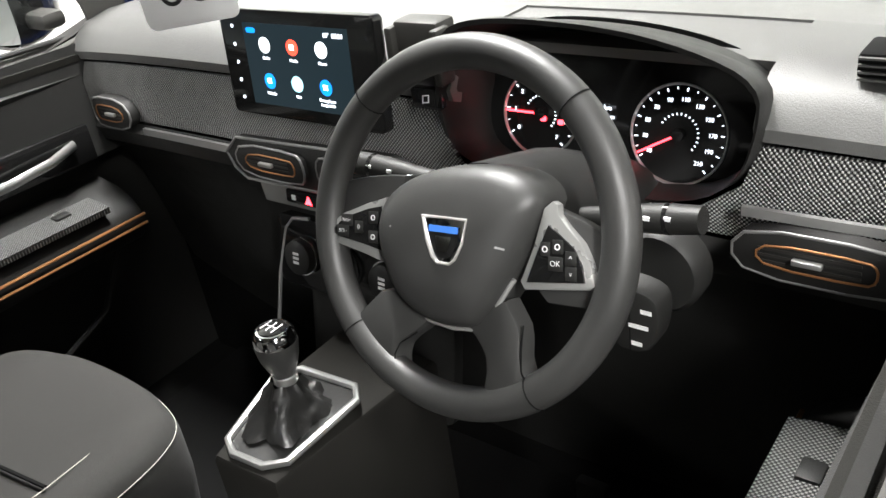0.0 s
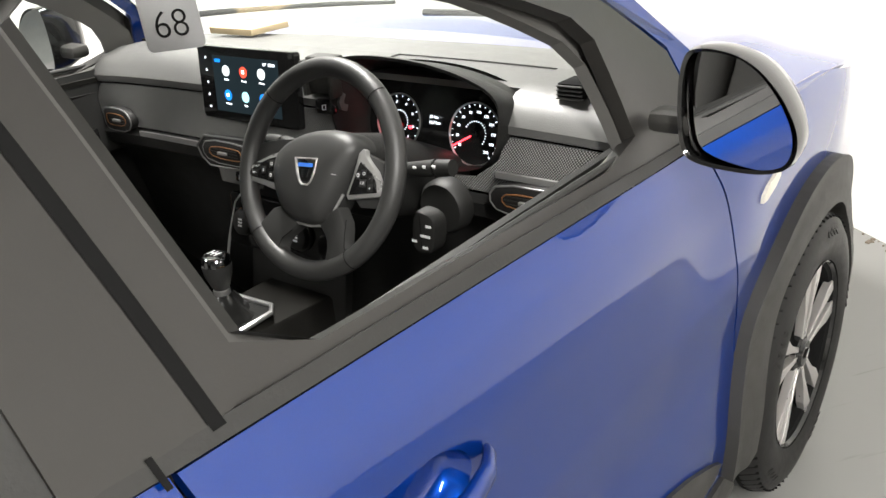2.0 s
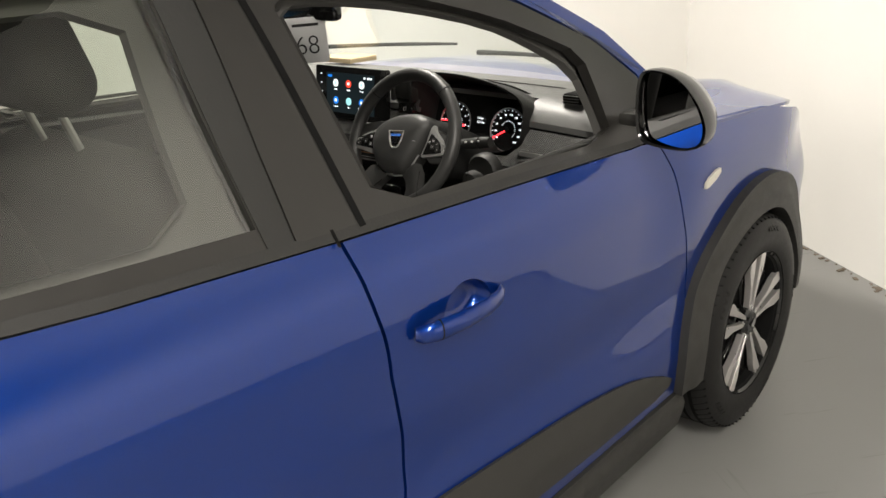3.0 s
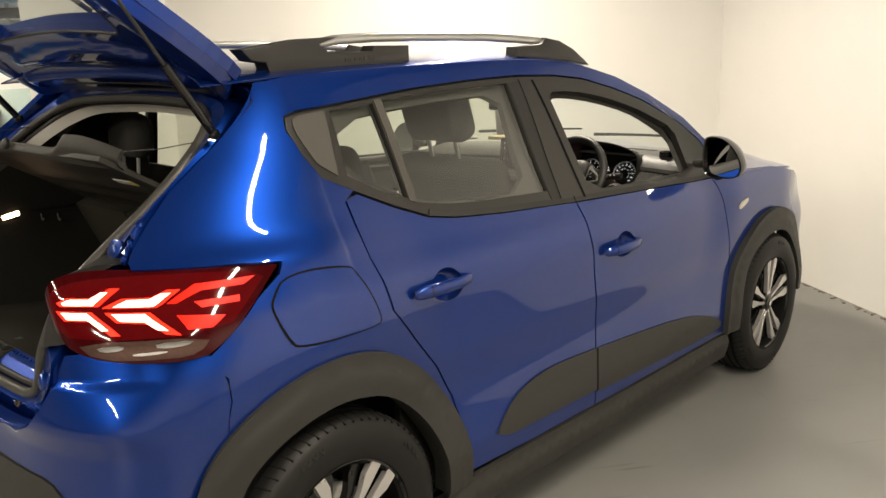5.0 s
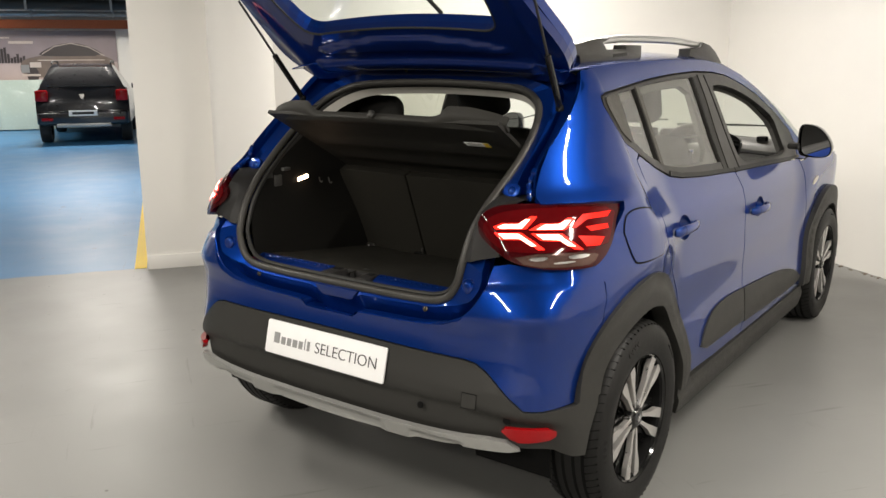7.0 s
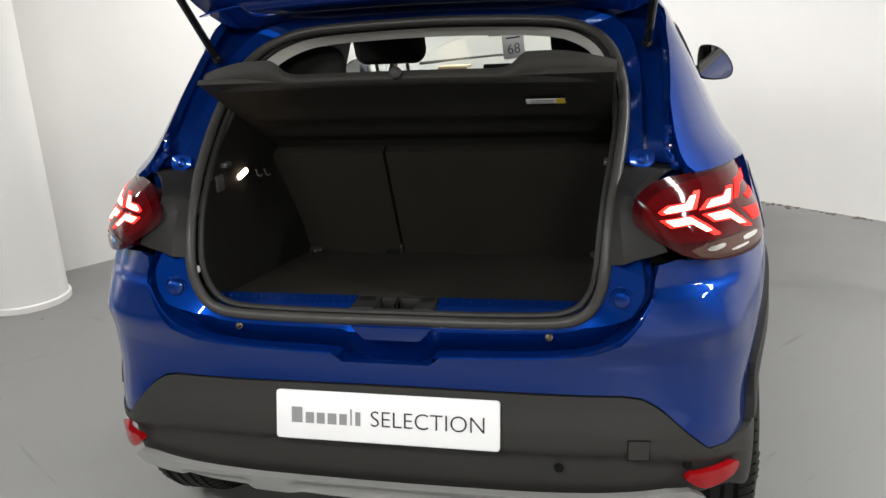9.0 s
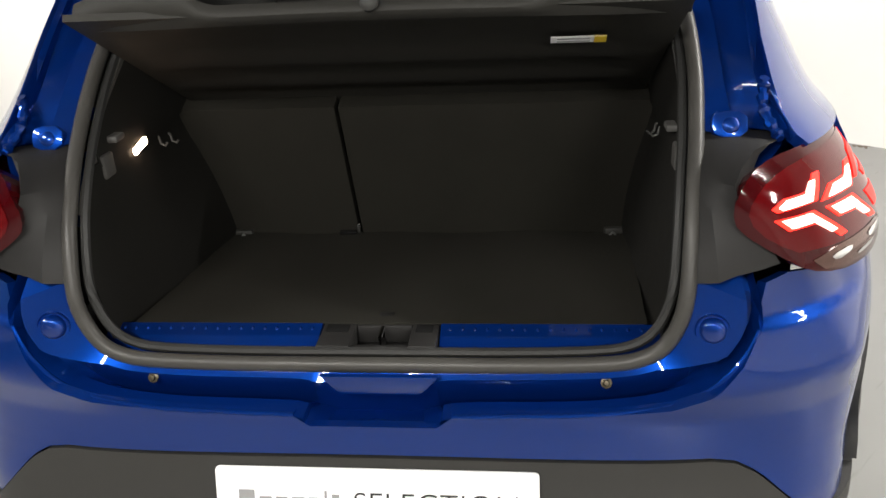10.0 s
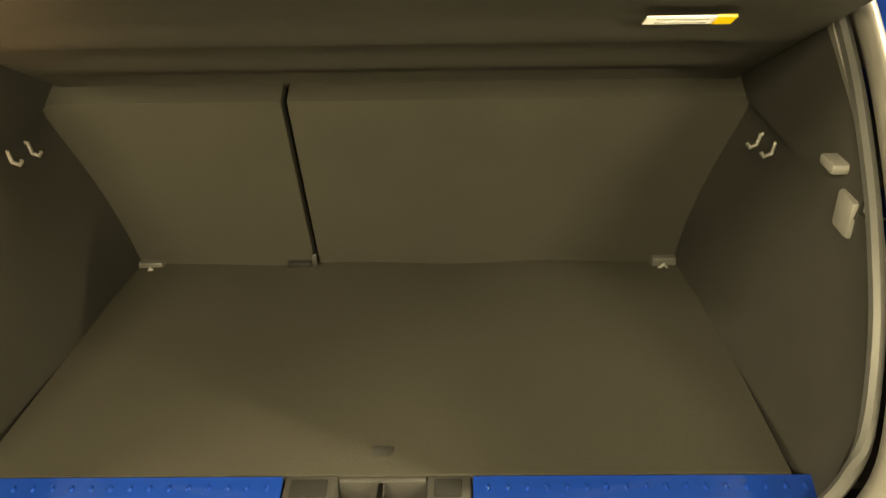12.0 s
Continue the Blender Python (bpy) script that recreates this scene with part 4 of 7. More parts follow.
OUTER = [Vector((-.568, 0, .694)), shell(UC + .031, .694), shell(UC + .046, .713), shell(-1.023, .718), shell(-.94, .724), shell(-.865, .735), shell(-.791, .760), shell(-.718, .804), shell(-.645, .862), shell(-.60, .98),
         shell(-.53, 1.05), shell(-.43, 1.09), shell(-.418, 1.165), shell(-.345, 1.255), shell(-.235, 1.35), shell(-.150, 1.425), Vector((-.055, -.40, 1.478)), Vector((-.02, -.15, 1.492)), Vector((-.015, 0, 1.495))]


def tail():
    seal_half = smooth_line([seal_point(y, z) for y, z in SEAL_YZ], 4)
    outer_half = smooth_line(OUTER, 4)

    def profile(o, s, set_back=None):
        """The way in from the body's edge to the seal: fold, groove, step, flange."""
        low = max(0.0, min(1.0, (.80 - o.z) / .06))
        high = max(0.0, min(1.0, (o.z - 1.04) / .06))
        tray = max(0.0, min(1.0, (.10 - abs(o.y)) / .03)) * low
        f = .16 + .45 * low + .40 * high
        o1 = o.lerp(s, .03) + Vector((.010, 0, -.002 * low))
        a = o.lerp(s, .08) + Vector((.036 + .012 * high, 0, -.004 * low - .016 * tray))
        b = o.lerp(s, f) + Vector((.036 + .012 * high, 0, -.060 * low - .010 * tray))
        c = o.lerp(s, f + .05) + Vector((-.004, 0, .004 * low))
        zz = (o.z + s.z) / 2
        mid = max(0.0, min(1.0, (zz - .922) / .012)) * (1 if zz < 1.0955 else 0) if set_back is None else set_back
        back = Vector((.034 * mid, 0, 0))
        return [o + back, o1 + back, a + back, b + back, c + back, s.lerp(o, .04) + Vector((-.006, 0, 0)) + back * .8]

    def loft(rows, side, creased=True):
        bm = bmesh.new()
        wide = len(rows[0])
        for j in range(wide - 1):
            g = [[bm.verts.new((p.x, p.y * side, p.z)) for p in r[j:j + 2]] for r in rows]
            for r0, r1 in zip(g, g[1:]):
                f = (r0[0], r1[0], r1[1], r0[1])
                bm.faces.new(f if side == 1 else f[::-1])
        if not creased:
            bmesh.ops.remove_doubles(bm, verts=bm.verts[:], dist=1e-5)
        bmesh.ops.recalc_face_normals(bm, faces=bm.faces[:])
        return bm

    rows = [profile(o, s) for o, s in zip(outer_half, seal_half)]
    ledge = max(i for i, (o, s) in enumerate(zip(outer_half, seal_half)) if (o.z + s.z) / 2 < 1.0955)
    rows.insert(ledge + 1, profile(outer_half[ledge], seal_half[ledge], 0.0))
    ledge_o, ledge_s = outer_half[ledge], seal_half[ledge]
    for side in (1, -1):
        part("boot_surround", loft(rows, side, False), PAINT, car, "blue painted gutter round the boot opening", sharp=16)
        # black cover between lamp and seal, with turned-in ends
        cover = []
        for i, z in enumerate(steps(.911, 1.102, 14)):
            s = seal_point(spline([p[1] for p in SEAL_YZ[5:13]], [p[0] for p in SEAL_YZ[5:13]])(z), z)
            o = shell(-.50 if z > .945 else -.575, z)
            q = shell(-.585, z)
            dip = .040 if i in (0, 14) else 0
            row = [o + Vector((.030, .030, 0)), q + Vector((.004, .004, 0)), q.lerp(s, .25) + Vector((-.006, 0, 0)), q.lerp(s, .50) + Vector((-.012, 0, 0)), q.lerp(s, .70) + Vector((-.022, 0, 0)), s.lerp(q, .06) + Vector((-.014, 0, 0))]
            rise = ease((z - 1.040) / .062)
            row = [p.lerp(ledge_o.lerp(ledge_s, (.02, .15, .36, .58, .78, .95)[j]) + Vector((.010, 0, -.003)), rise) for j, p in enumerate(row)]
            row = [p + Vector((dip, 0, (1 - i / 14) * (.036, .034, .026, .018, .010, .004)[j])) for j, p in enumerate(row)]
            if i in (0, 14):
                cover.append(row)
                if i == 0:
                    cover.append([p - Vector((dip, 0, 0)) for p in row])
                else:
                    cover.insert(-1, [p - Vector((dip, 0, 0)) for p in row])
            else:
                cover.append(row)
        part("lamp_pocket", box(-.416, -.411, side * .486, side * .650, .86, .97, .001), DARK, car, "dark sheet behind the lamp")
        part("lamp_surround", loft(cover, side, False), BLACKED, car, "black plastic cover beside the tail lamp", sharp=32)
        part("buffer", lathe([(.0, .010), (.013, .010), (.018, .006), (.020, .0), (.020, -.02)], 24, Matrix.Translation((-.533, -.515 * side, .846)) @ Matrix.Rotation(radians(-84), 4, "Y") @ Matrix.Rotation(radians(-12 * side), 4, "X")), PAINT, car, "round blue boot lid buffer")
        part("buffer_ring", lathe([(.0225, .001), (.0255, .004), (.0255, -.01)], 28, Matrix.Translation((-.529, -.515 * side, .846)) @ Matrix.Rotation(radians(-84), 4, "Y") @ Matrix.Rotation(radians(-12 * side), 4, "X")), PAINT, car)
        part("buffer", lathe([(.0, .006), (.010, .005), (.013, .002), (.014, .0), (.014, -.03)], 24, Matrix.Translation((-.362, -.552 * side, 1.108)) @ Matrix.Rotation(radians(-62), 4, "Y")), PAINT, car, "round blue upper buffer")
        part("buffer_pad", prism(rounded([(-.026, -.020), (.022, -.020), (.030, -.004), (.024, .022), (-.026, .022)], 1), .012, Matrix.Translation((-.352, -.552 * side, 1.106)) @ Matrix.Rotation(radians(-62), 4, "Y") @ Matrix.Rotation(radians(90), 4, "Z"), .003), PAINT, car, "pressed pad under the buffer")
        part("screw", lathe([(.0, .006), (.004, .005), (.0055, .0), (.009, -.001), (.009, -.004)], 8, Matrix.Translation((-.540, -.362 * side, .758)) @ Matrix.Rotation(radians(-65), 4, "Y")), BRASS, car, "dull brass-coloured screw")
        # spot-welded flange on the pillar's edge
        weld = [OUTER[11].lerp(seal_point(.502, 1.10), .10), OUTER[11].lerp(OUTER[12], .22) + Vector((.004, .018, 0)), OUTER[11].lerp(OUTER[12], .5) + Vector((.008, .020, 0)), OUTER[11].lerp(OUTER[12], .8) + Vector((.006, .012, 0)), OUTER[12] + Vector((.004, .004, .006))]
        part("weld_flange", tube([Vector((p.x + .003 * (i % 2), p.y * side, p.z)) for i, p in enumerate(smooth_line(weld, 4))], [.006 + .002 * (i % 3) for i in range(17)], 8), PAINT, car, "wavy blue body seam")
    flange = [(-.094, .040), (.094, .040), (.068, .010), (.060, .006), (-.060, .006), (-.068, .010)]
    part("latch_flange", prism(flange, .010, Matrix.Translation((-.541, -.012, .733)) @ Matrix.Rotation(radians(-4), 4, "Y") @ FACE, .002), PAINT, car, "blue latch flange above the bumper's tray")
    loop = seal_half + [Vector((p.x, -p.y, p.z)) for p in seal_half[::-1]][1:-1]
    part("boot_seal", tube([p + Vector((-.010, 0, 0)) for p in loop], .0125, 12, True), SEAL, car, "grey-black rubber seal round the boot opening")
    inner = [Vector((p.x + .012, p.y * .965, 1.09 + (p.z - 1.09) * .965)) for p in loop]
    part("seal_lip", tube(inner, .008, 8, True), RUBBER, car, "black inner seal lip")
    top = [p for p in loop if p.z > 1.24]
    k0 = next(i for i in range(len(top)) if (top[i] - top[i - 1]).length > .2)
    top = top[k0:] + top[:k0]
    part("headliner_rim", sheet(lambda i, t: Vector((top[int(i)].x + .014 + .030 * t, top[int(i)].y * (.958 - .035 * t), 1.09 + (top[int(i)].z - 1.09) * (.955 - .085 * t))), range(len(top)), steps(0, 1, 3), .004), HEADLINER, car, "pale headliner edge inside the boot opening")
    # lamps
    lamp = rounded([(-.604, 1.012), (-.590, 1.046), (-.556, 1.071), (-.50, 1.082), (-.42, 1.079), (-.342, 1.074), (-.24, 1.066), (-.125, 1.053), (-.20, .985), (-.283, .908), (-.33, .899), (-.42, .902), (-.49, .909), (-.55, .926), (-.584, .960), (-.600, .990)], 1, (7,))

    def bulge(u, z):
        return .024 * math.exp(-((u + .42) / .19) ** 4) * math.exp(-((z - .975) / .085) ** 4) - .030 * max(0.0, (-.560 - u) / .05) ** 2

    for ob, side in zip(panel("tail_lamp", lamp, LAMP_DARK, car, off=.006, lip=.06, gap=.018, label="dark red tail lamp with lit chevrons", swell=bulge), (1, -1)):
        def bit(name, pts, mat, extra, turns=1):
            panel(name, rounded(pts, turns), mat, ob, off=.006 + extra, lip=.004, gap=.012, sides=(side,), swell=bulge)

        bit("lens", [(-.592, 1.012), (-.575, 1.040), (-.535, 1.058), (-.47, 1.066), (-.34, 1.064), (-.150, 1.047), (-.205, .997), (-.264, .945), (-.545, .948), (-.582, .975)], LAMP_LENS, .0015)
        bit("clear_lens", [(-.545, .947), (-.290, .940), (-.313, .910), (-.365, .906), (-.512, .912)], LAMP_CLEAR, .0015)
        for glint in ([(-.395, .937), (-.325, .936), (-.335, .927), (-.392, .926)], [(-.505, .936), (-.450, .937), (-.455, .928), (-.495, .926)], [(-.440, .921), (-.372, .922), (-.378, .917), (-.435, .916)]):
            bit("clear_glint", glint, CHROME, .003)
        chev = [[(-.560, 1.020), (-.535, 1.029), (-.487, 1.026), (-.456, 1.044), (-.439, 1.043), (-.481, 1.009), (-.555, 1.013)],
                [(-.476, 1.005), (-.439, 1.021), (-.387, 1.018), (-.358, 1.031), (-.335, 1.029), (-.371, 1.004), (-.383, .998)],
                [(-.566, 1.004), (-.498, .999), (-.483, .982), (-.455, .955), (-.472, .955), (-.502, .982), (-.554, .985)],
                [(-.474, .996), (-.396, .990), (-.378, .971), (-.347, .947), (-.374, .951), (-.401, .971), (-.458, .977)]]
        for c in chev:
            bit("led_bar", c, LIT_RED, .003, 0)
            core = [Vector(p) for p in c]
            if core[3].y > core[0].y:
                mid = (core[0] + core[2] + core[5] + core[6]) / 4
            else:
                mid = (core[0] + core[1] + core[5] + core[6]) / 4
            bit("led_core", [mid + (p - mid) * .74 for p in core], LIT_CORE, .004, 0)
        for c in ([(-.364, 1.003), (-.308, 1.037), (-.183, 1.039), (-.211, 1.025), (-.299, 1.022), (-.349, 1.001)], [(-.316, 1.001), (-.226, 1.005), (-.229, .993), (-.304, .989)], [(-.352, .980), (-.262, .972), (-.289, .954), (-.335, .955)]):
            bit("led_strip", c, LIT_DIM, .003, 0)


LIT_DIM = glow("lit_dim_red", (0.9, 0.012, 0.006), 0.55)
tail()


def boot():
    def floor_at(x):
        return .775 - (x + .40) * .085 / .62

    b = part("boot_floor", sheet(lambda x, y: Vector((x, y * (.435 + .012 * math.sin((x + .4) * 4) + .016 * ease((x + .2) / .3)), floor_at(x) + .004 * math.sin(9 * y) * math.sin(7 * x))), steps(-.432, .225, 12), steps(-1, 1, 16), -.02), CARPET, car, "dark brown-grey carpeted boot floor")
    part("floor_pull", box(-.412, -.380, -.014, .012, floor_at(-.40) + .002, floor_at(-.40) + .020, .003), BLACKED, b, "black pull tab")
    part("pull_rim", box(-.382, -.379, -.010, .008, floor_at(-.39) + .014, floor_at(-.39) + .019, .001), SATIN, b)
    part("floor_ledge", sheet(lambda x, y: Vector((x, y * .60, floor_at(x) - .012)), steps(-.42, .26, 8), steps(-1, 1, 8), -.01), TRIM, car, "dark boot floor ledge")
    # load sill, pressed blue steel with dimples
    for side in (1, -1):
        s = part("load_sill", sheet(lambda t, y: Vector((-.505 + .072 * t, side * (.10 + .37 * y), .760 + .028 * min(1, t / .62) + .020 * max(0, t - .62))), [0, .1, .3, .5, .58, .62, .66, .74, .85, 1], steps(0, 1, 8), -.006), PAINT, car, "blue painted load sill with pressed dimples")
        for k in range(17):
            y = .115 + .0205 * k
            part("dimple", lathe([(.0, .0038), (.0022, .0030), (.0036, .0)], 10, Matrix.Translation((-.447, side * y, .7980)) @ Matrix.Rotation(-.19, 4, "Y") @ Matrix.Diagonal((1.3, .8, 1, 1))), PAINT, s)
    for side in (1, -1):
        edge = [shell(u, z) for u, z in ((UC + .046, .713), (-1.023, .718), (-.94, .724), (-.865, .735), (-.791, .760), (-.718, .804), (-.656, .852))]
        part("bumper_edge", tube([Vector((p.x + .003, p.y * side, p.z)) for p in smooth_line(edge, 5)], .0042, 8), PAINT, car, "rolled blue upper edge of the bumper")
    lt = part("latch_cover", box(-.505, -.430, -.098, .098, .745, .766, .004), BLACKED, car, "black plastic latch cover with a recess")
    for y0, y1 in ((-.098, -.052), (.042, .098)):
        part("cover_side", prism([(-.505, y0), (-.430, y0), (-.430, y1), (-.505, y1)], .034, Matrix.Translation((0, 0, .766)), .005), BLACKED, lt)
        part("cover_pocket", box(-.462, -.438, y0 + .010, y1 - .008, .7985, .8015, .001), DARK, lt)
    part("cover_rim", box(-.505, -.487, -.052, .042, .766, .792, .003), BLACKED, lt)
    part("cover_rim", box(-.438, -.430, -.052, .042, .766, .798, .003), BLACKED, lt)
    part("striker", tube([(-.478, -.004, .766), (-.478, -.004, .800), (-.448, -.004, .800), (-.448, -.004, .766)], .0042, 8), CHROME, lt, "bright steel striker loop")

    def side_y(x, z):
        k = max(0, min(1, (z - .70) / .32))
        fore = max(0, min(1, (x + .30) / .5))
        return .438 + .016 * ease((x + .2) / .3) + .050 * k ** .8 * (1 - .85 * ease((x + .03) / .25)) - .012 * fore * math.sin(k * 3)

    for side in (1, -1):
        w = part("boot_side_trim", sheet(lambda x, z: Vector((max(x, aperture_x(z) + .030), side * side_y(x, z), max(z, floor_at(x) - .02))), [-.47, -.44, -.40, -.3, -.2, -.1, 0, .1, .2, .28], steps(.66, 1.06, 12), .006), TRIM, car, "dark felt boot side lining")
        part("upper_lining", sheet(lambda x, t: Vector((x, side * (.486 + .006 * t + .05 * t * ease((x + .06) / .3)), 1.05 + (min(1.34, 1.08 + .86 * (x + .34)) - 1.05) * t)), steps(-.34, .30, 12), steps(0, 1, 6), .006), TRIM, w, "dark upper boot lining")
        part("trim_shelf", sheet(lambda x, t: Vector((x, side * (.488 + .09 * t), 1.058 + .02 * t)), steps(-.30, .25, 8), steps(0, 1, 4), -.01), TRIM, w, "dark plastic ledge")
        part("pillar_trim", sheet(lambda t, z: Vector((aperture_x(z) + .02 + .12 * t, side * (.492 - .03 * abs(z - 1.12) + .008 * t), z)), steps(0, 1, 4), steps(1.0, 1.32, 10), .006), PILLAR_GREY, w, "grey plastic pillar trim")
        for x, z in ((-.098, 1.022), (-.045, 1.012)):
            part("bag_hook", tube([(x, side * .495, z + .014), (x, side * .4845, z + .010), (x, side * .482, z - .004), (x, side * .473, z - .008), (x, side * .469, z - .002)], .0028, 8), PILLAR_GREY, w, "grey bag hook")
        part("clip_block", box(-.338, -.300, side * .476, side * .505, 1.026, 1.068, .005), PILLAR_GREY, w, "grey clip block")
        part("shelf_clip", box(-.30, -.265, side * .466, side * .500, 1.080, 1.092, .004), PILLAR_GREY, w, "grey shelf support")
        part("tie_bracket", box(.128, .170, side * .408, side * .456, .712, .734, .004), PLASTIC, w, "black tie-down bracket")
        part("bracket_cap", box(.150, .172, side * .376, side * .416, .720, .730, .002), PLASTIC, w)
        part("tie_loop", tube([(.122, side * .416, .716), (.116, side * .426, .730), (.122, side * .436, .716)], .003, 6), SATIN, w)
    lamp = part("boot_lamp", box(-.220, -.165, .480, .510, 1.026, 1.058, .006), GLOSS, car, "small boot lamp, switched on")
    part("lamp_lens", box(-.027, .027, -.005, .005, -.0075, .0075, .0045, Matrix.Translation((-.193, .479, 1.043)) @ Matrix.Rotation(radians(-10), 4, "Y")), LIT_WHITE, lamp, "glowing lamp lens")
    # rear seat back with a split and a belt
    for y0, y1 in ((-.56, .146), (.155, .56)):
        sb = part("rear_backrest", sheet(lambda t, y: Vector((.262 - .16 * t, y, .665 + .42 * t)), steps(0, 1, 8), steps(y0, y1, 10), .09), CARPET, car, "dark carpet-backed rear seat back")
    part("seat_belt", sheet(lambda t, k: Vector((.252 - .16 * t + .004 * k * 0, .138 + .007 * k + .016 * t, .675 + .40 * t)), steps(0, 1, 6), (-1, 1), .002), RUBBER, car, "black seat belt strap in the seat split")
    part("belt_catch", box(.130, .165, .158, .200, .716, .730, .004), GLOSS, car, "black belt catch")
    part("belt_tongue", box(.120, .128, .147, .155, .716, .752, .001), CHROME, car)
    # raised parcel shelf, seen from below
    def shelf(t, y):
        x, z = .085 - .425 * t, 1.062 + .243 * t
        rib = .012 * (math.exp(-((t - .14) / .07) ** 6) + math.exp(-((t - .38) / .09) ** 6)) * (abs(y) < .88)
        return Vector((x, y * (.470 + .02 * t), z + rib + .016 * math.exp(-((t - .72) / .18) ** 6) * (abs(y) < .85)))

    sh = part("parcel_shelf", sheet(shelf, steps(0, 1, 44), steps(-1, 1, 20), .012), SHELF_PLASTIC, car, "black plastic parcel shelf, raised at its rear edge")
    hz = spline([0, .235, .265, .300, .36, .44, .50], [.032, .033, .040, .068, .070, .060, .045])

    def lip(y, t):
        a = abs(y)
        return Vector((-.338 - .016 * math.sin(t * 3.1) + .05 * (a / .5) ** 4, y, 1.268 + .012 * (1 - (y / .5) ** 2) + hz(a) * t))

    part("shelf_lip", sheet(lip, steps(-.495, .495, 66), steps(0, 1, 6), .012), SHELF_PLASTIC, sh, "grey-black rolled rear lip")
    part("lip_knob", lathe([(.014, .0), (.014, .008), (.010, .012), (0, .013)], 20, Matrix.Translation((-.352, -.008, 1.308)) @ Matrix.Rotation(radians(-70), 4, "Y")), PLASTIC, sh)
    st = part("sticker", box(-.001, .001, -.046, .046, -.013, .013, m=Matrix.Translation((-.208, -.328, 1.217)) @ Matrix.Rotation(radians(-60), 4, "Y")), WHITE, sh, "white warning sticker with a yellow end")
    part("sticker_end", box(-.0016, .0016, -.010, .010, -.013, .013, m=Matrix.Translation((-.208, -.364, 1.217)) @ Matrix.Rotation(radians(-60), 4, "Y")), YELLOW, sh, "yellow sticker end")
    for zz in (-.006, .006):
        part("sticker_line", box(-.0018, .0018, -.024, .030, -.0016, .0016, m=Matrix.Translation((-.208, -.323, 1.217)) @ Matrix.Rotation(radians(-60), 4, "Y") @ Matrix.Translation((0, 0, zz))), GREY, sh)
    for side in (1, -1):
        part("shelf_cord", tube([(-.30, side * .486, 1.31), (-.20, side * .484, 1.306), (-.085, side * .474, 1.312)], .0014, 6), RUBBER, sh, "thin black cord")
        part("shelf_pivot", box(-.01, .03, side * .445, side * .475, 1.10, 1.145, .004), TRIM, sh)


YELLOW = material("yellow_paint", (0.75, 0.52, 0.03), 0.6)
GREY = material("grey_print", (0.25, 0.25, 0.25), 0.6)
boot()

G = Matrix(((-.766, 0, .643, .005), (0, 1, 0, 0), (.643, 0, .766, 1.462), (0, 0, 0, 1)))  # lid: x outwards along it, z its outer side


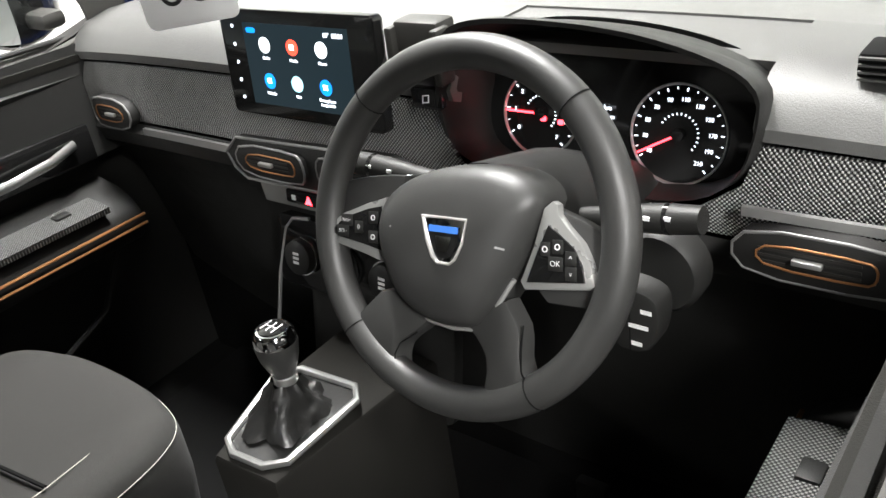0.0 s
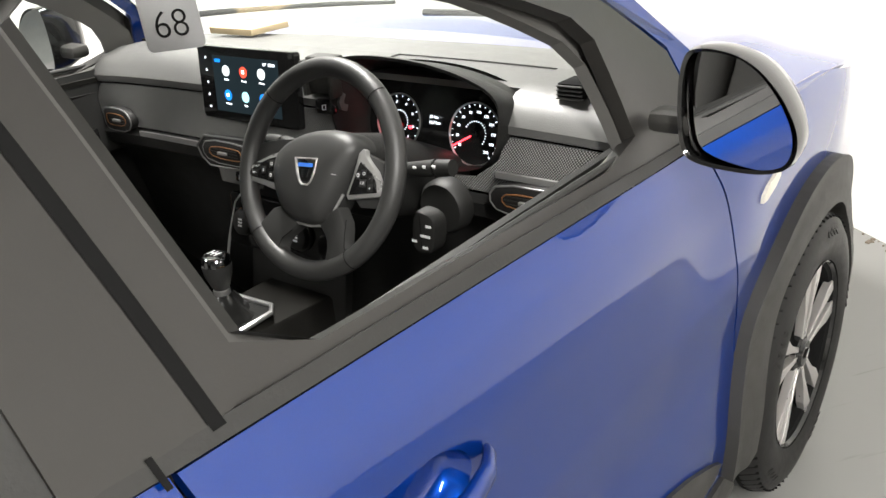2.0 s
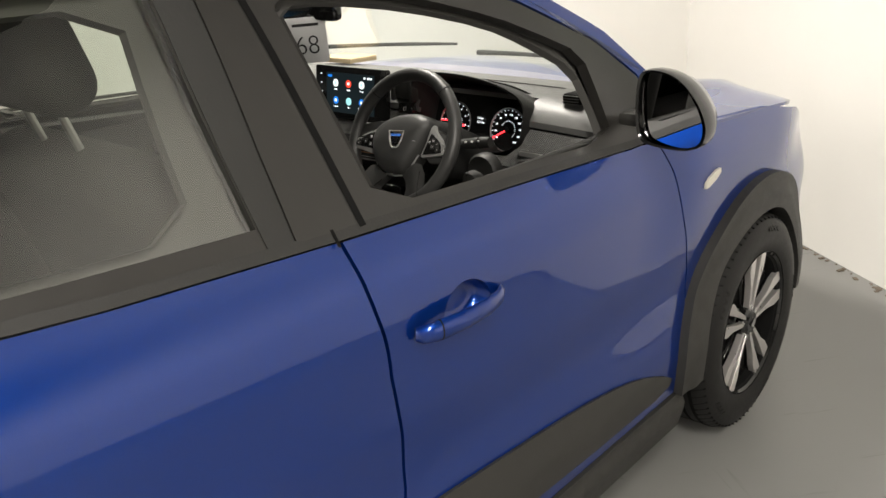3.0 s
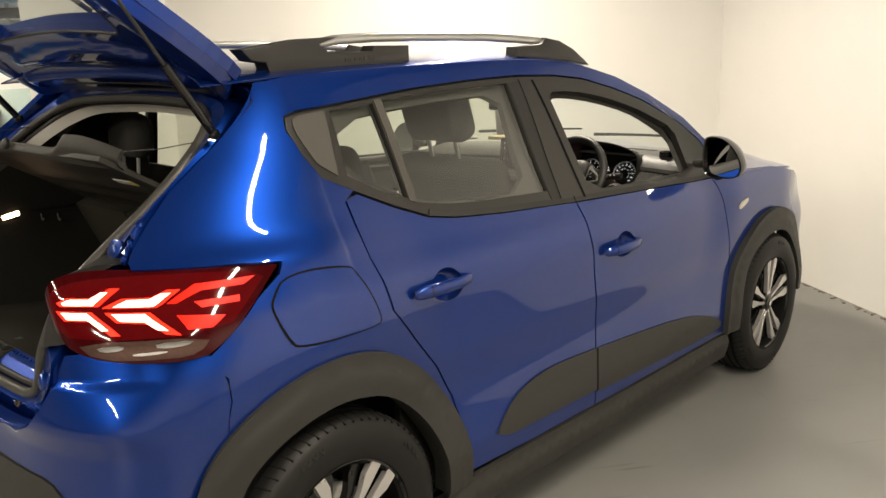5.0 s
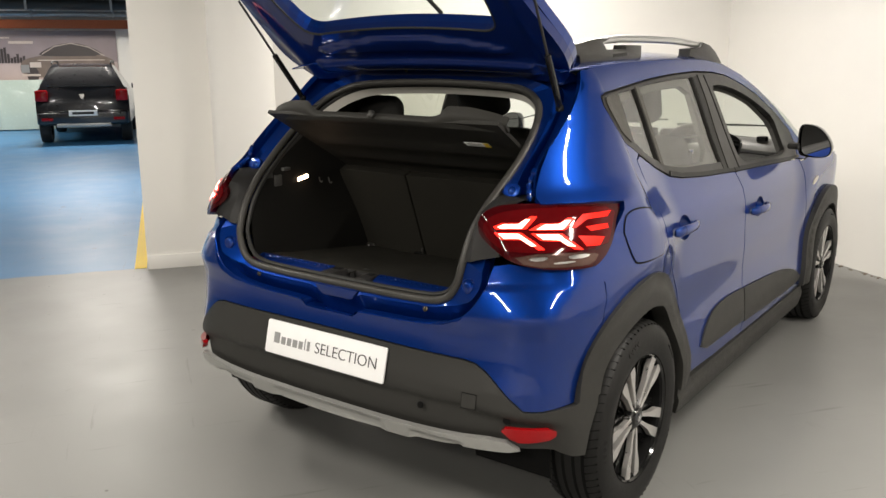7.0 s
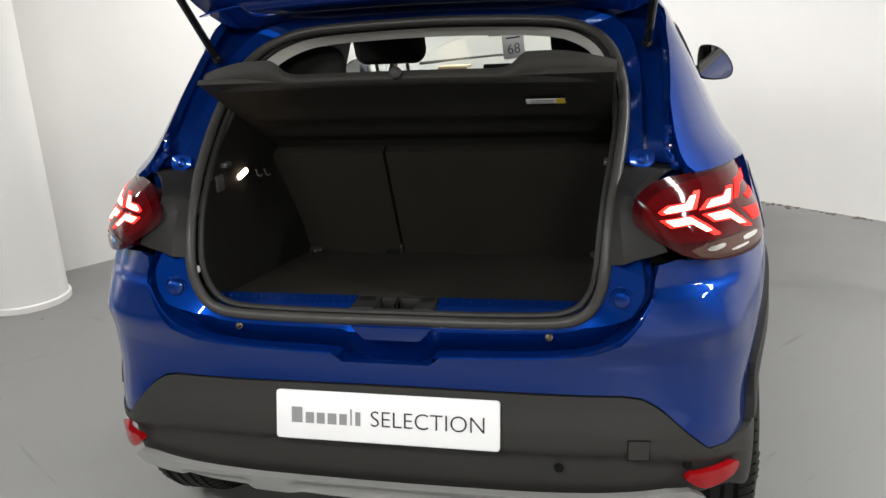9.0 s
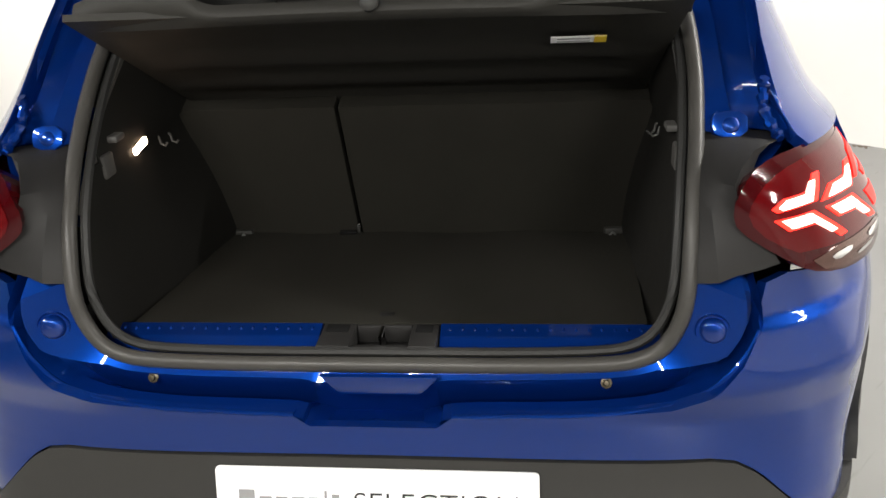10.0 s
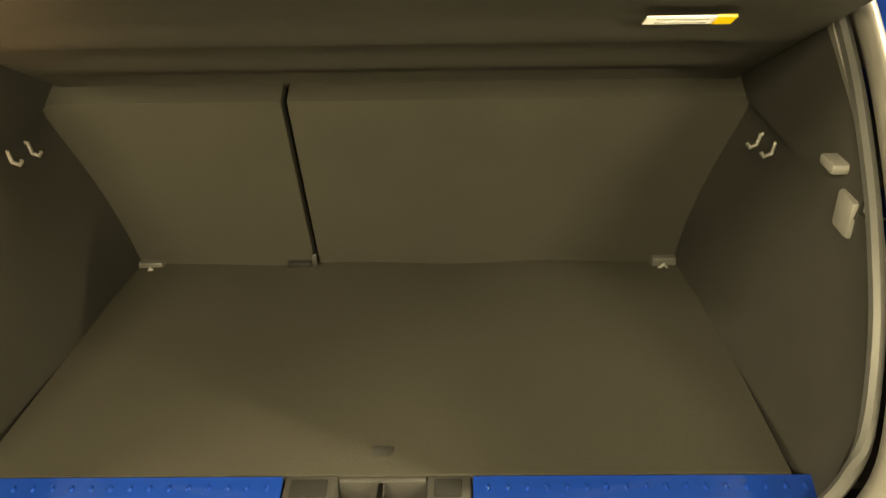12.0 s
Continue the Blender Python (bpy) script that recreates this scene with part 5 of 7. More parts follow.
def boot_lid():
    lid = new("boot_lid")
    lid.parent = car
    lid["label"] = "blue boot lid, raised, with a clear rear window"
    half = spline([-.02, .0, .05, .15, .30, .50, .70, .80, .86], [.50, .545, .582, .600, .580, .548, .512, .48, .38])

    def flat(p, q):
        return G @ Vector((p, q, -.03 * (q / .6) ** 2 - .02 * math.sin(min(p, .86) * 3.4)))

    def flat_n(p, q):
        e = .01
        return -(flat(p + e, q) - flat(p - e, q)).cross(flat(p, q + e) - flat(p, q - e)).normalized()

    out = [(p, half(p)) for p in steps(-.02, .86, 22)] + [(p, -half(p)) for p in steps(.86, -.02, 22)]
    win = rounded([(.228, .390), (.30, .425), (.55, .435), (.60, .38), (.60, -.38), (.55, -.435), (.30, -.425), (.228, -.390), (.236, -.28), (.246, 0), (.236, .28)], 2)

    def press(p, q):
        """Inner pressings: two ledges by the hinge and a raised rim."""
        def band(x, lo, hi, soft):
            return 1 / (1 + math.exp(-(x - lo) / soft)) / (1 + math.exp((x - hi) / soft))

        strip = band(p, .030, .088, .003) * band(abs(q), -.6, .47, .006) * (.018 + .16 * (p - .03))
        field = band(p, .130, .205 - .05 * (q / .4) ** 2, .004) * band(abs(q), -.6, .40, .008) * .018
        return strip + field + .012 * math.exp(-((abs(q) - .53) / .03) ** 2)

    def inv(p, q):
        return -flat_n(p, q)

    panel("inner_panel", out, SHADED_PAINT, lid, holes=[win], off=.03, lip=.03, gap=.015, sides=(1,), surf=flat, norm=inv, swell=press, label="blue inner pressing with ledges by the hinge")
    panel("outer_skin", out, PAINT, lid, holes=[win], off=.03, lip=.03, gap=.04, sides=(1,), surf=flat, norm=flat_n, label="blue outer skin")
    pane = panel("rear_window", [(p * 1.0, q * 1.02) for p, q in win], CLEAR, lid, off=.0, lip=0, gap=.05, sides=(1,), surf=flat, norm=flat_n, label="clear rear window glass")[0]
    pane.visible_shadow = False
    part("window_gasket", tube([flat(p, q) + inv(p, q) * .028 for p, q in win], .004, 8, True), RUBBER, lid, "black window gasket")
    part("window_print", box(-.004, .004, -.10, .10, -.003, .003, m=G @ Matrix.Translation((.200, -.05, -.045))), INK, lid)
    part("wiper_shaft", tube([flat(.58, -.08) + Vector((0, 0, .04)), flat(.20, -.15) + Vector((0, 0, .05))], .007, 8), RUBBER, lid, "black rear wiper arm")
    for q in (.24, .36, -.24, -.36):
        part("hinge", tube([Vector((.02, q, 1.47)), Vector((-.005, q, 1.455)), flat(.05, q) + inv(.05, q) * .03], .008, 8, flat=1.6), PAINT, lid, "blue steel hinge")
    part("wiring_sleeve", tube([Vector((.0, .12, 1.44)), Vector((-.03, .10, 1.450)), flat(.07, .04) + inv(.07, .04) * .03], .009, 8), RUBBER, lid, "black wiring sleeve")
    for q, nm in ((.06, "dot"), (-.06, "dot")):
        part("plug", lathe([(0, .003), (.006, .002), (.007, 0)], 12, Matrix.Translation(flat(.155, q) + inv(.155, q) * .020)), DARK, lid)
    for side in (1, -1):
        a, b = Vector((-.096, -.560 * side, 1.335)), G @ Vector((.42, -.600 * side, -.06))
        m = a.lerp(b, .46)
        st = part("gas_strut", tube([a, m], .0105, 12), GLOSS, lid, "black gas strut")
        part("strut_rod", tube([m, b], .0045, 8), RUBBER, st, "thin strut rod")
        part("strut_end", lathe([(0, -.014), (.012, -.010), (.014, 0), (.012, .010), (0, .014)], 12, Matrix.Translation(a)), GLOSS, st)


boot_lid()


def number_plate():
    m = Matrix.Translation((-.604, 0, .572)) @ Matrix.Rotation(radians(14), 4, "Y") @ FACE
    pl = part("number_plate", prism(round_rect(.520, .112, .008), .006, m, .0015), WHITE, car, "white show plate with dark lettering")
    words("SELECTION", .052, m @ Matrix.Translation((.098, -.002, .0072)), INK, pl, "dark lettering")
    x = -.222
    for w, h, gap in ((.026, .036, .008), (.020, .025, .007), (.019, .025, .007), (.021, .025, .007), (.018, .025, .008), (.004, .037, .008), (.012, .031, 0)):
        part("name_bar", box(x, x + w, -.018, -.018 + h, .0062, .0070, m=m), GREY, pl)
        x += w + gap
    # sensors and tow cover
    for u in (-.97, -.60):
        p, n = shell(u, .475), shell_normal(u, .475)
        part("parking_sensor", lathe([(0, .004), (.010, .003), (.011, 0)], 18, Matrix.Translation(p - n * .010) @ n.to_track_quat("Z", "Y").to_matrix().to_4x4()), DARK, car, "round parking sensor")
    sq = [(-.795, .545), (-.735, .543), (-.737, .503), (-.797, .504)]
    panel("tow_cover_gap", [(u + (.003 if u > -.76 else -.003), z + (.003 if z > .52 else -.003)) for u, z in sq], DARK, car, off=.0045, lip=0, gap=.02, sides=(1,))
    panel("tow_cover", sq, PLASTIC, car, off=.0062, lip=.002, gap=.02, sides=(1,), label="square towing eye cover")


number_plate()


# ---- cabin ----
def face_at(x, y, z, lean=0.0):
    """Axes of something that faces the rear seats: x to the right, y up, z to the viewer; lean degrees tips its top away."""
    return Matrix.Translation((x, y, z)) @ Matrix.Rotation(radians(lean), 4, "Y") @ FACE


LIT_INK = glow("lit_white_print", (0.9, 0.95, 1.0), 0.75)
LIT_NEEDLE = glow("lit_red_needle", (1.0, 0.03, 0.04), 3.0)
LIT_GREEN = glow("lit_green", (0.05, 0.9, 0.3), 1.2)
SCREEN_BG = glow("screen_background", (0.006, 0.010, 0.012), 0.6)
ICON_WHITE, ICON_RED = glow("icon_white", (0.80, 0.86, 0.84), 0.6), glow("icon_red", (0.85, 0.06, 0.03), 0.7)
ICON_BLUE, ICON_TEAL = glow("icon_blue", (0.01, 0.16, 0.60), 0.7), glow("icon_teal", (0.35, 0.75, 0.78), 0.55)
PRINT = material("pale_symbol_print", (0.75, 0.75, 0.75), 0.5)
PAPER = material("tan_paper", (0.45, 0.36, 0.22), 0.7)


def dash():
    bend = lambda y: .03 * (abs(y) / .7) ** 2.5
    prof_pad = [(2.36, 1.045), (2.20, 1.075), (2.05, 1.088), (1.965, 1.088), (1.915, 1.078), (1.885, 1.058), (1.872, 1.035), (1.876, 1.020), (1.890, 1.014)]
    prof_band = [(1.884, 1.013), (1.872, 1.006), (1.866, .985), (1.863, .955), (1.865, .925), (1.872, .912)]
    prof_low = [(1.874, .905), (1.866, .895), (1.872, .876), (1.905, .855), (1.935, .80), (1.955, .72), (1.975, .62), (2.02, .45), (2.05, .30)]

    def across(prof, y0, y1, n, thick):
        return sheet(lambda i, y: Vector((prof[i][0] + bend(y), y, prof[i][1] - .02 * (abs(y) / .7) ** 3)), list(range(len(prof))), steps(y0, y1, n), thick)

    d = part("dashboard", across(prof_pad[:3], -.735, .735, 28, .012), SOFT, car, "soft-touch black dashboard top")
    for y0, y1 in ((-.735, -.518), (-.165, .735)):
        part("dash_pad", across(prof_pad[2:], y0, y1, 20, .012), SOFT, d, "soft-touch black dashboard pad")
    bx = spline([z for _, z in prof_band[::-1]], [x for x, _ in prof_band[::-1]])
    sheet_at = lambda y, z: Vector((bx(z) + bend(y), y, z - .02 * (abs(y) / .7) ** 3))
    band = [(-.735, 1.012), (-.525, 1.012), (-.512, .975), (-.465, .940), (-.36, .931), (-.25, .932), (-.175, .944), (-.152, .985), (-.152, 1.012), (.735, 1.012), (.735, .913), (-.735, .913)]
    panel("dash_band", band, BAND, d, lip=.006, gap=.03, sides=(1,), surf=sheet_at, norm=lambda y, z: Vector((-1, 0, 0)), label="honeycomb-textured fabric band")
    part("dash_pad", across([(2.06, 1.085), (1.99, 1.085), (1.94, 1.078)], -.560, -.150, 10, .012), SOFT, d, "soft-touch black dashboard pad")
    part("lower_dash", across(prof_low, -.735, .735, 28, .010), SOFT_DARK, d, "dark lower dashboard")
    part("trim_strip", sheet(lambda y, t: Vector((1.864 + bend(y) - .004, y, .910 - .012 * t - .02 * (abs(y) / .7) ** 3)), steps(.245, .52, 8), (0, 1), .006), SATIN, d, "satin silver trim strip")
    part("trim_strip", sheet(lambda y, t: Vector((1.848 + bend(y), y, .957 - .010 * t - .03 * (abs(y) - .52))), steps(-.72, -.520, 8), (0, 1), .006), SATIN, d, "satin silver trim strip")

    def vent(y, z, w, h, x=1.858, flip=1, open_h=.52):
        m = face_at(x, y, z)
        oct_ = [(-w / 2, 0), (-w / 2 + .022, h / 2), (w / 2 - .012, h / 2), (w / 2, h / 2 - .012), (w / 2, -h / 2 + .012), (w / 2 - .012, -h / 2), (-w / 2 + .022, -h / 2)]
        oct_ = [(flip * a, b) for a, b in (oct_ if flip == 1 else oct_[::-1])]
        v = part("air_vent", prism([tuple(p) for p in rounded(oct_, 1)], .022, m @ Matrix.Translation((0, 0, -.012)), .003), BLACKED, d, "air vent with a copper-coloured ring")
        part("vent_bezel", tube([m @ Vector((p[0], p[1], .0085)) for p in rounded(oct_, 1)], .0018, 8, True, up=(1, 0, 0)), SATIN_DARK, v, "grey satin bezel")
        part("vent_mouth", prism([(p[0] * .92, p[1] * .84) for p in rounded(oct_, 1)], .003, m @ Matrix.Translation((0, 0, .0065))), GLOSS, v)
        ring = [m @ Vector((p[0] * .72 + flip * .004, p[1] * open_h, .0105)) for p in rounded(oct_, 1)]
        part("vent_ring", tube(ring, .0013, 8, True, up=(1, 0, 0)), COPPER, v, "copper-coloured ring")
        for k in (-1, 0, 1):
            part("vent_slat", box(-w * .30, w * .30, k * h * .13 - .0015, k * h * .13 + .0015, .006, .011, m=m), FRAME_BLACK, v)
        part("vent_knob", box(-.014, .014, -.003, .003, .010, .017, .0015, m), SATIN, v)

    case = [(-.268, .905), (-.237, .932), (.071, .944), (.108, .932), (.118, .902), (.09, .872), (-.233, .865), (-.256, .881)]
    hs = part("vent_housing", prism(case[::-1], .014, face_at(1.862, 0, 0), .003), SOFT_DARK, d, "dark housing round the two middle vents")
    part("housing_edge", tube([face_at(1.862, 0, 0) @ Vector((px, pz, .014)) for px, pz in case], .0024, 8, True, up=(1, 0, 0)), SATIN_DARK, hs, "grey satin edge")
    vent(.166, .903, .150, .050, 1.848)
    vent(-.012, .906, .150, .050, 1.848, flip=-1)
    vent(.585, .925, .115, .055, 1.868, -1)
    vent(-.590, .918, .156, .052, 1.852, 1, .50)
    # centre silver panel with hazard switch
    part("switch_panel", prism([(-.075, .022), (.075, .022), (.062, -.024), (-.060, -.024)], .012, face_at(1.868, .15, .852, 8), .002), SATIN_DARK, d, "grey switch panel")
    hz = part("hazard_switch", prism(round_rect(.07, .020, .003), .008, face_at(1.856, .118, .850, 8), .001), GLOSS, d, "black hazard switch bar")
    part("hazard_mark", prism([(-.007, -.006), (.007, -.006), (0, .007)], .001, face_at(1.8475, .105, .850, 8)), LIT_NEEDLE, hz, "red triangle")
    part("lock_mark", box(-.004, .004, -.004, .004, 0, .001, m=face_at(1.8475, .136, .850, 8)), PRINT, hz)
    # heater panel, three knobs
    hp = part("heater_panel", prism(round_rect(.31, .115, .012), .02, face_at(1.875, .055, .742, 12), .003), GLOSS, d, "gloss black heater panel")
    for k, y in enumerate((.150, .062, -.025)):
        m = face_at(1.856, y, .745, 12)
        kn = part("heater_knob", lathe([(.030, .0), (.030, .006), (.027, .020), (.024, .022), (.0, .0215)], 36, m), SOFT_DARK, hp, "round heater knob with a silver ring")
        part("knob_ring", lathe([(.0285, .006), (.031, .007), (.031, .010), (.0285, .010)], 36, m, closed=True), CHROME, kn)
        for a in range(3):
            part("knob_mark", box(-.006, .006, -.002, .002, 0, .001, m=m @ Matrix.Translation((0, -.007 + .007 * a, .0216))), PRINT, kn)
    part("lower_panel", prism(round_rect(.30, .20, .02), .02, face_at(1.90, .055, .585, 12), .004), SOFT_DARK, d, "dark storage panel")
    part("stack_edge", tube([face_at(1.86, 0, .74, 12) @ Vector(p) for p in ((-.226, -.125, .004), (-.214, -.04, .004), (-.192, .040, .004), (-.176, .058, .004), (-.140, .063, .004))], .0032, 8), SATIN, d, "thin silver edge")
    part("usb_socket", box(-.012, .012, -.005, .005, 0, .004, .001, face_at(1.872, -.04, .668, 12)), GLOSS, d)
    # binnacle
    ring = rounded([(-.150, .985), (-.158, 1.055), (-.18, 1.112), (-.25, 1.128), (-.38, 1.124), (-.47, 1.106), (-.532, 1.078), (-.530, 1.03), (-.512, .975), (-.465, .940), (-.36, .932), (-.25, .934), (-.175, .945)], 2)
    mid = Vector((-.35, 1.03))
    b2 = bmesh.new()
    rows = []
    for x, k, dz in ((2.06, .86, -.065), (1.95, .97, -.024), (1.872, 1.018, .002), (1.860, 1.012, .004), (1.862, .992, .0), (1.90, .965, -.006), (1.957, .93, -.018)):
        rows.append([b2.verts.new((x - .010 * (p.y - 1.03) / .09 * (1 if x < 1.9 else .3), mid.x + (p.x - mid.x) * k, mid.y + (p.y - mid.y) * k + dz)) for p in ring])
    for a, b in zip(rows, rows[1:]):
        for i in range(len(a)):
            b2.faces.new((a[i], a[(i + 1) % len(a)], b[(i + 1) % len(a)], b[i]))
    bmesh.ops.recalc_face_normals(b2, faces=b2.faces[:])
    bn = part("binnacle", b2, SOFT_DARK, car, "black instrument hood")
    part("cluster_face", prism([(-(p.x - mid.x) * .94, (p.y - mid.y) * .94) for p in ring], .004, face_at(1.959, mid.x, mid.y - .020, 14), 0), GLOSS, bn, "gloss black instrument face")

    def dial(y, z, r, marks, needle, size):
        m = face_at(1.948, y, z, 14)
        dl = part("dial", lathe([(r, .0), (r + .0012, .003), (r + .0025, .003), (r + .0028, .0)], 60, m), SATIN, bn, "round dial with white print")
        n = len(marks)
        for k, t in enumerate(marks):
            a = radians(214 - 262 * k / (n - 1))
            c, s = math.cos(a), math.sin(a)
            part("tick", box(r * .89, r * .96, -.0005, .0005, 0, .0012, m=m @ Matrix.Rotation(a, 4, "Z")), LIT_INK, dl)
            if t:
                words(t, size, m @ Matrix.Translation((r * .72 * c, r * .72 * s, .001)), LIT_INK, dl, name="numeral")
        for k in range(n * 2 - 1):
            a = radians(214 - 262 * k / (2 * n - 2))
            part("small_tick", box(r * .92, r * .96, -.0004, .0004, 0, .0012, m=m @ Matrix.Rotation(a, 4, "Z")), LIT_INK, dl)
        for k in range(16):
            a = radians(150 - 190 * k / 15)
            part("inner_tick", box(r * .40, r * .44, -.0005, .0005, 0, .001, m=m @ Matrix.Rotation(a, 4, "Z")), LIT_INK, dl)
        part("needle", box(0, r * .95, -.0011, .0011, .003, .0045, m=m @ Matrix.Rotation(radians(needle), 4, "Z")), LIT_NEEDLE, dl, "glowing red needle")
        part("needle_boss", lathe([(.007, 0), (.007, .005), (0, .006)], 20, m), GLOSS, dl)
        return dl

    dial(-.416, .982, .054, ["10", "30", "50", "70", "90", "110", "130", "150", "170", "190", "210"], 209, .0066)
    td = dial(-.240, .987, .050, ["0", "1", "2", "3", "4", "5", "6", "7"], 180, .0074)
    for dy, dz, mt in ((-.004, -.006, LIT_NEEDLE), (-.028, -.008, LIT_NEEDLE), (-.010, -.028, LIT_GREEN)):
        part("warning_light", prism(round_rect(.008, .006, .002), .001, face_at(1.9465, -.240 + dy, .987 + dz, 14)), mt, td, "lit warning symbol")
    cd = part("trip_display", prism(round_rect(.052, .080, .004), .002, face_at(1.951, -.330, .975, 14)), SCREEN_BLACK, bn, "small trip display")
    words("15 km", .008, face_at(1.9475, -.326, 1.004, 14), LIT_INK, cd)
    words("15.7 km", .008, face_at(1.948, -.326, .993, 14), LIT_INK, cd)
    part("car_symbol", prism(round_rect(.010, .022, .003), .001, face_at(1.949, -.338, .962, 14)), LIT_INK, cd)
    part("symbol_line", box(-.018, .018, -.0008, .0008, 0, .001, m=face_at(1.949, -.325, .944, 14)), LIT_INK, cd)
    # central touchscreen
    m = face_at(1.862, .075, 1.048, 5)
    sc = part("touchscreen", prism(round_rect(.292, .148, .008), .016, m @ Matrix.Translation((0, 0, -.010)), .002), GLOSS, car, "tablet-like touchscreen showing a menu of round icons")
    part("display", box(-.098, .100, -.056, .056, .0061, .0066, m=m), SCREEN_BG, sc, "dark lit display")
    for k, (mat, t) in enumerate(((ICON_WHITE, "Radio"), (ICON_RED, "Media"), (ICON_WHITE, "Phone"), (ICON_BLUE, "Vehicle"), (ICON_TEAL, "Nav"), (ICON_BLUE, "Smartphone\nintegration"))):
        x, y = -.058 + .054 * (k % 3), .024 - .049 * (k // 3)
        part("icon", lathe([(.0108, 0), (.0108, .0006), (0, .0007)], 28, m @ Matrix.Translation((x, y + .003, .0067))), mat, sc, "round menu icon")
        words(t, .0060, m @ Matrix.Translation((x, y - .0145 - (.003 if k == 5 else 0), .0068)), LIT_INK, sc)
        part("icon_mark", box(-.004, .004, -.003, .004, .0076, .0080, m=m @ Matrix.Translation((x, y + .003, 0))), LIT_INK if k in (1, 3, 5) else ICON_TEAL, sc)
    words("10°  08:24", .0085, m @ Matrix.Translation((.074, .046, .0068)), LIT_INK, sc)
    part("status_pill", prism(round_rect(.018, .007, .003), .0005, m @ Matrix.Translation((-.082, .046, .0067))), ICON_BLUE, sc)
    for k in range(5):
        part("key_mark", lathe([(.0024, 0), (.0024, .0006), (.0016, .0006), (.0016, 0)], 14, m @ Matrix.Translation((-.120, .050 - .025 * k, .0062)), closed=True), LIT_INK, sc)
    ph = part("phone_holder", box(1.862, 1.90, -.165, -.098, 1.05, 1.118, .006), PLASTIC, car, "black phone holder beside the screen")
    part("holder_clamp", box(1.852, 1.880, -.104, -.092, 1.045, 1.112, .004), PLASTIC, ph)
    part("holder_clamp", box(1.852, 1.880, -.172, -.160, 1.045, 1.112, .004), PLASTIC, ph)
    kb = part("switch_block", prism(round_rect(.045, .026, .004), .01, face_at(1.872, -.135, 1.025), .001), GLOSS, d, "black switch with a white symbol")
    part("symbol", lathe([(.006, 0), (.006, .0008), (.0045, .0008), (.0045, 0)], 4, face_at(1.8618, -.135, 1.025) @ Matrix.Rotation(radians(45), 4, "Z") @ Matrix.Diagonal((1.4, 1, 1, 1)), closed=True), PRINT, kb)
    # right-hand top vent
    tv = part("screen_vent", box(1.93, 1.985, -.642, -.594, 1.066, 1.092, .005), DARK, d, "black demister vent")
    for k in range(4):
        part("vent_slat", box(1.926, 1.98, -.640, -.596, 1.067 + .0065 * k, 1.0690 + .0065 * k), SOFT, tv)
    for k in range(4):
        part("defrost_slot", box(2.0 + .035 * k, 2.025 + .035 * k, .60, .635, 1.083, 1.088, .001), DARK, d)
    pp = tagged(obj("paper_folder", box(2.12, 2.24, .36, .52, 1.084, 1.100, .002, None), PAPER), "tan paper folder lying on the dashboard", "folder")
    return d


SOFT_DARK = material("dark_dash_plastic", (0.014, 0.014, 0.0133), 0.5, vary=0.12, bump=0.2, bump_scale=700, spec=0.3)
SATIN_DARK = material("grey_satin_trim", (0.20, 0.20, 0.195), 0.38, 0.5, vary=0.05)
SCREEN_BLACK = material("display_black", (0.010, 0.012, 0.014), 0.2)
dash()


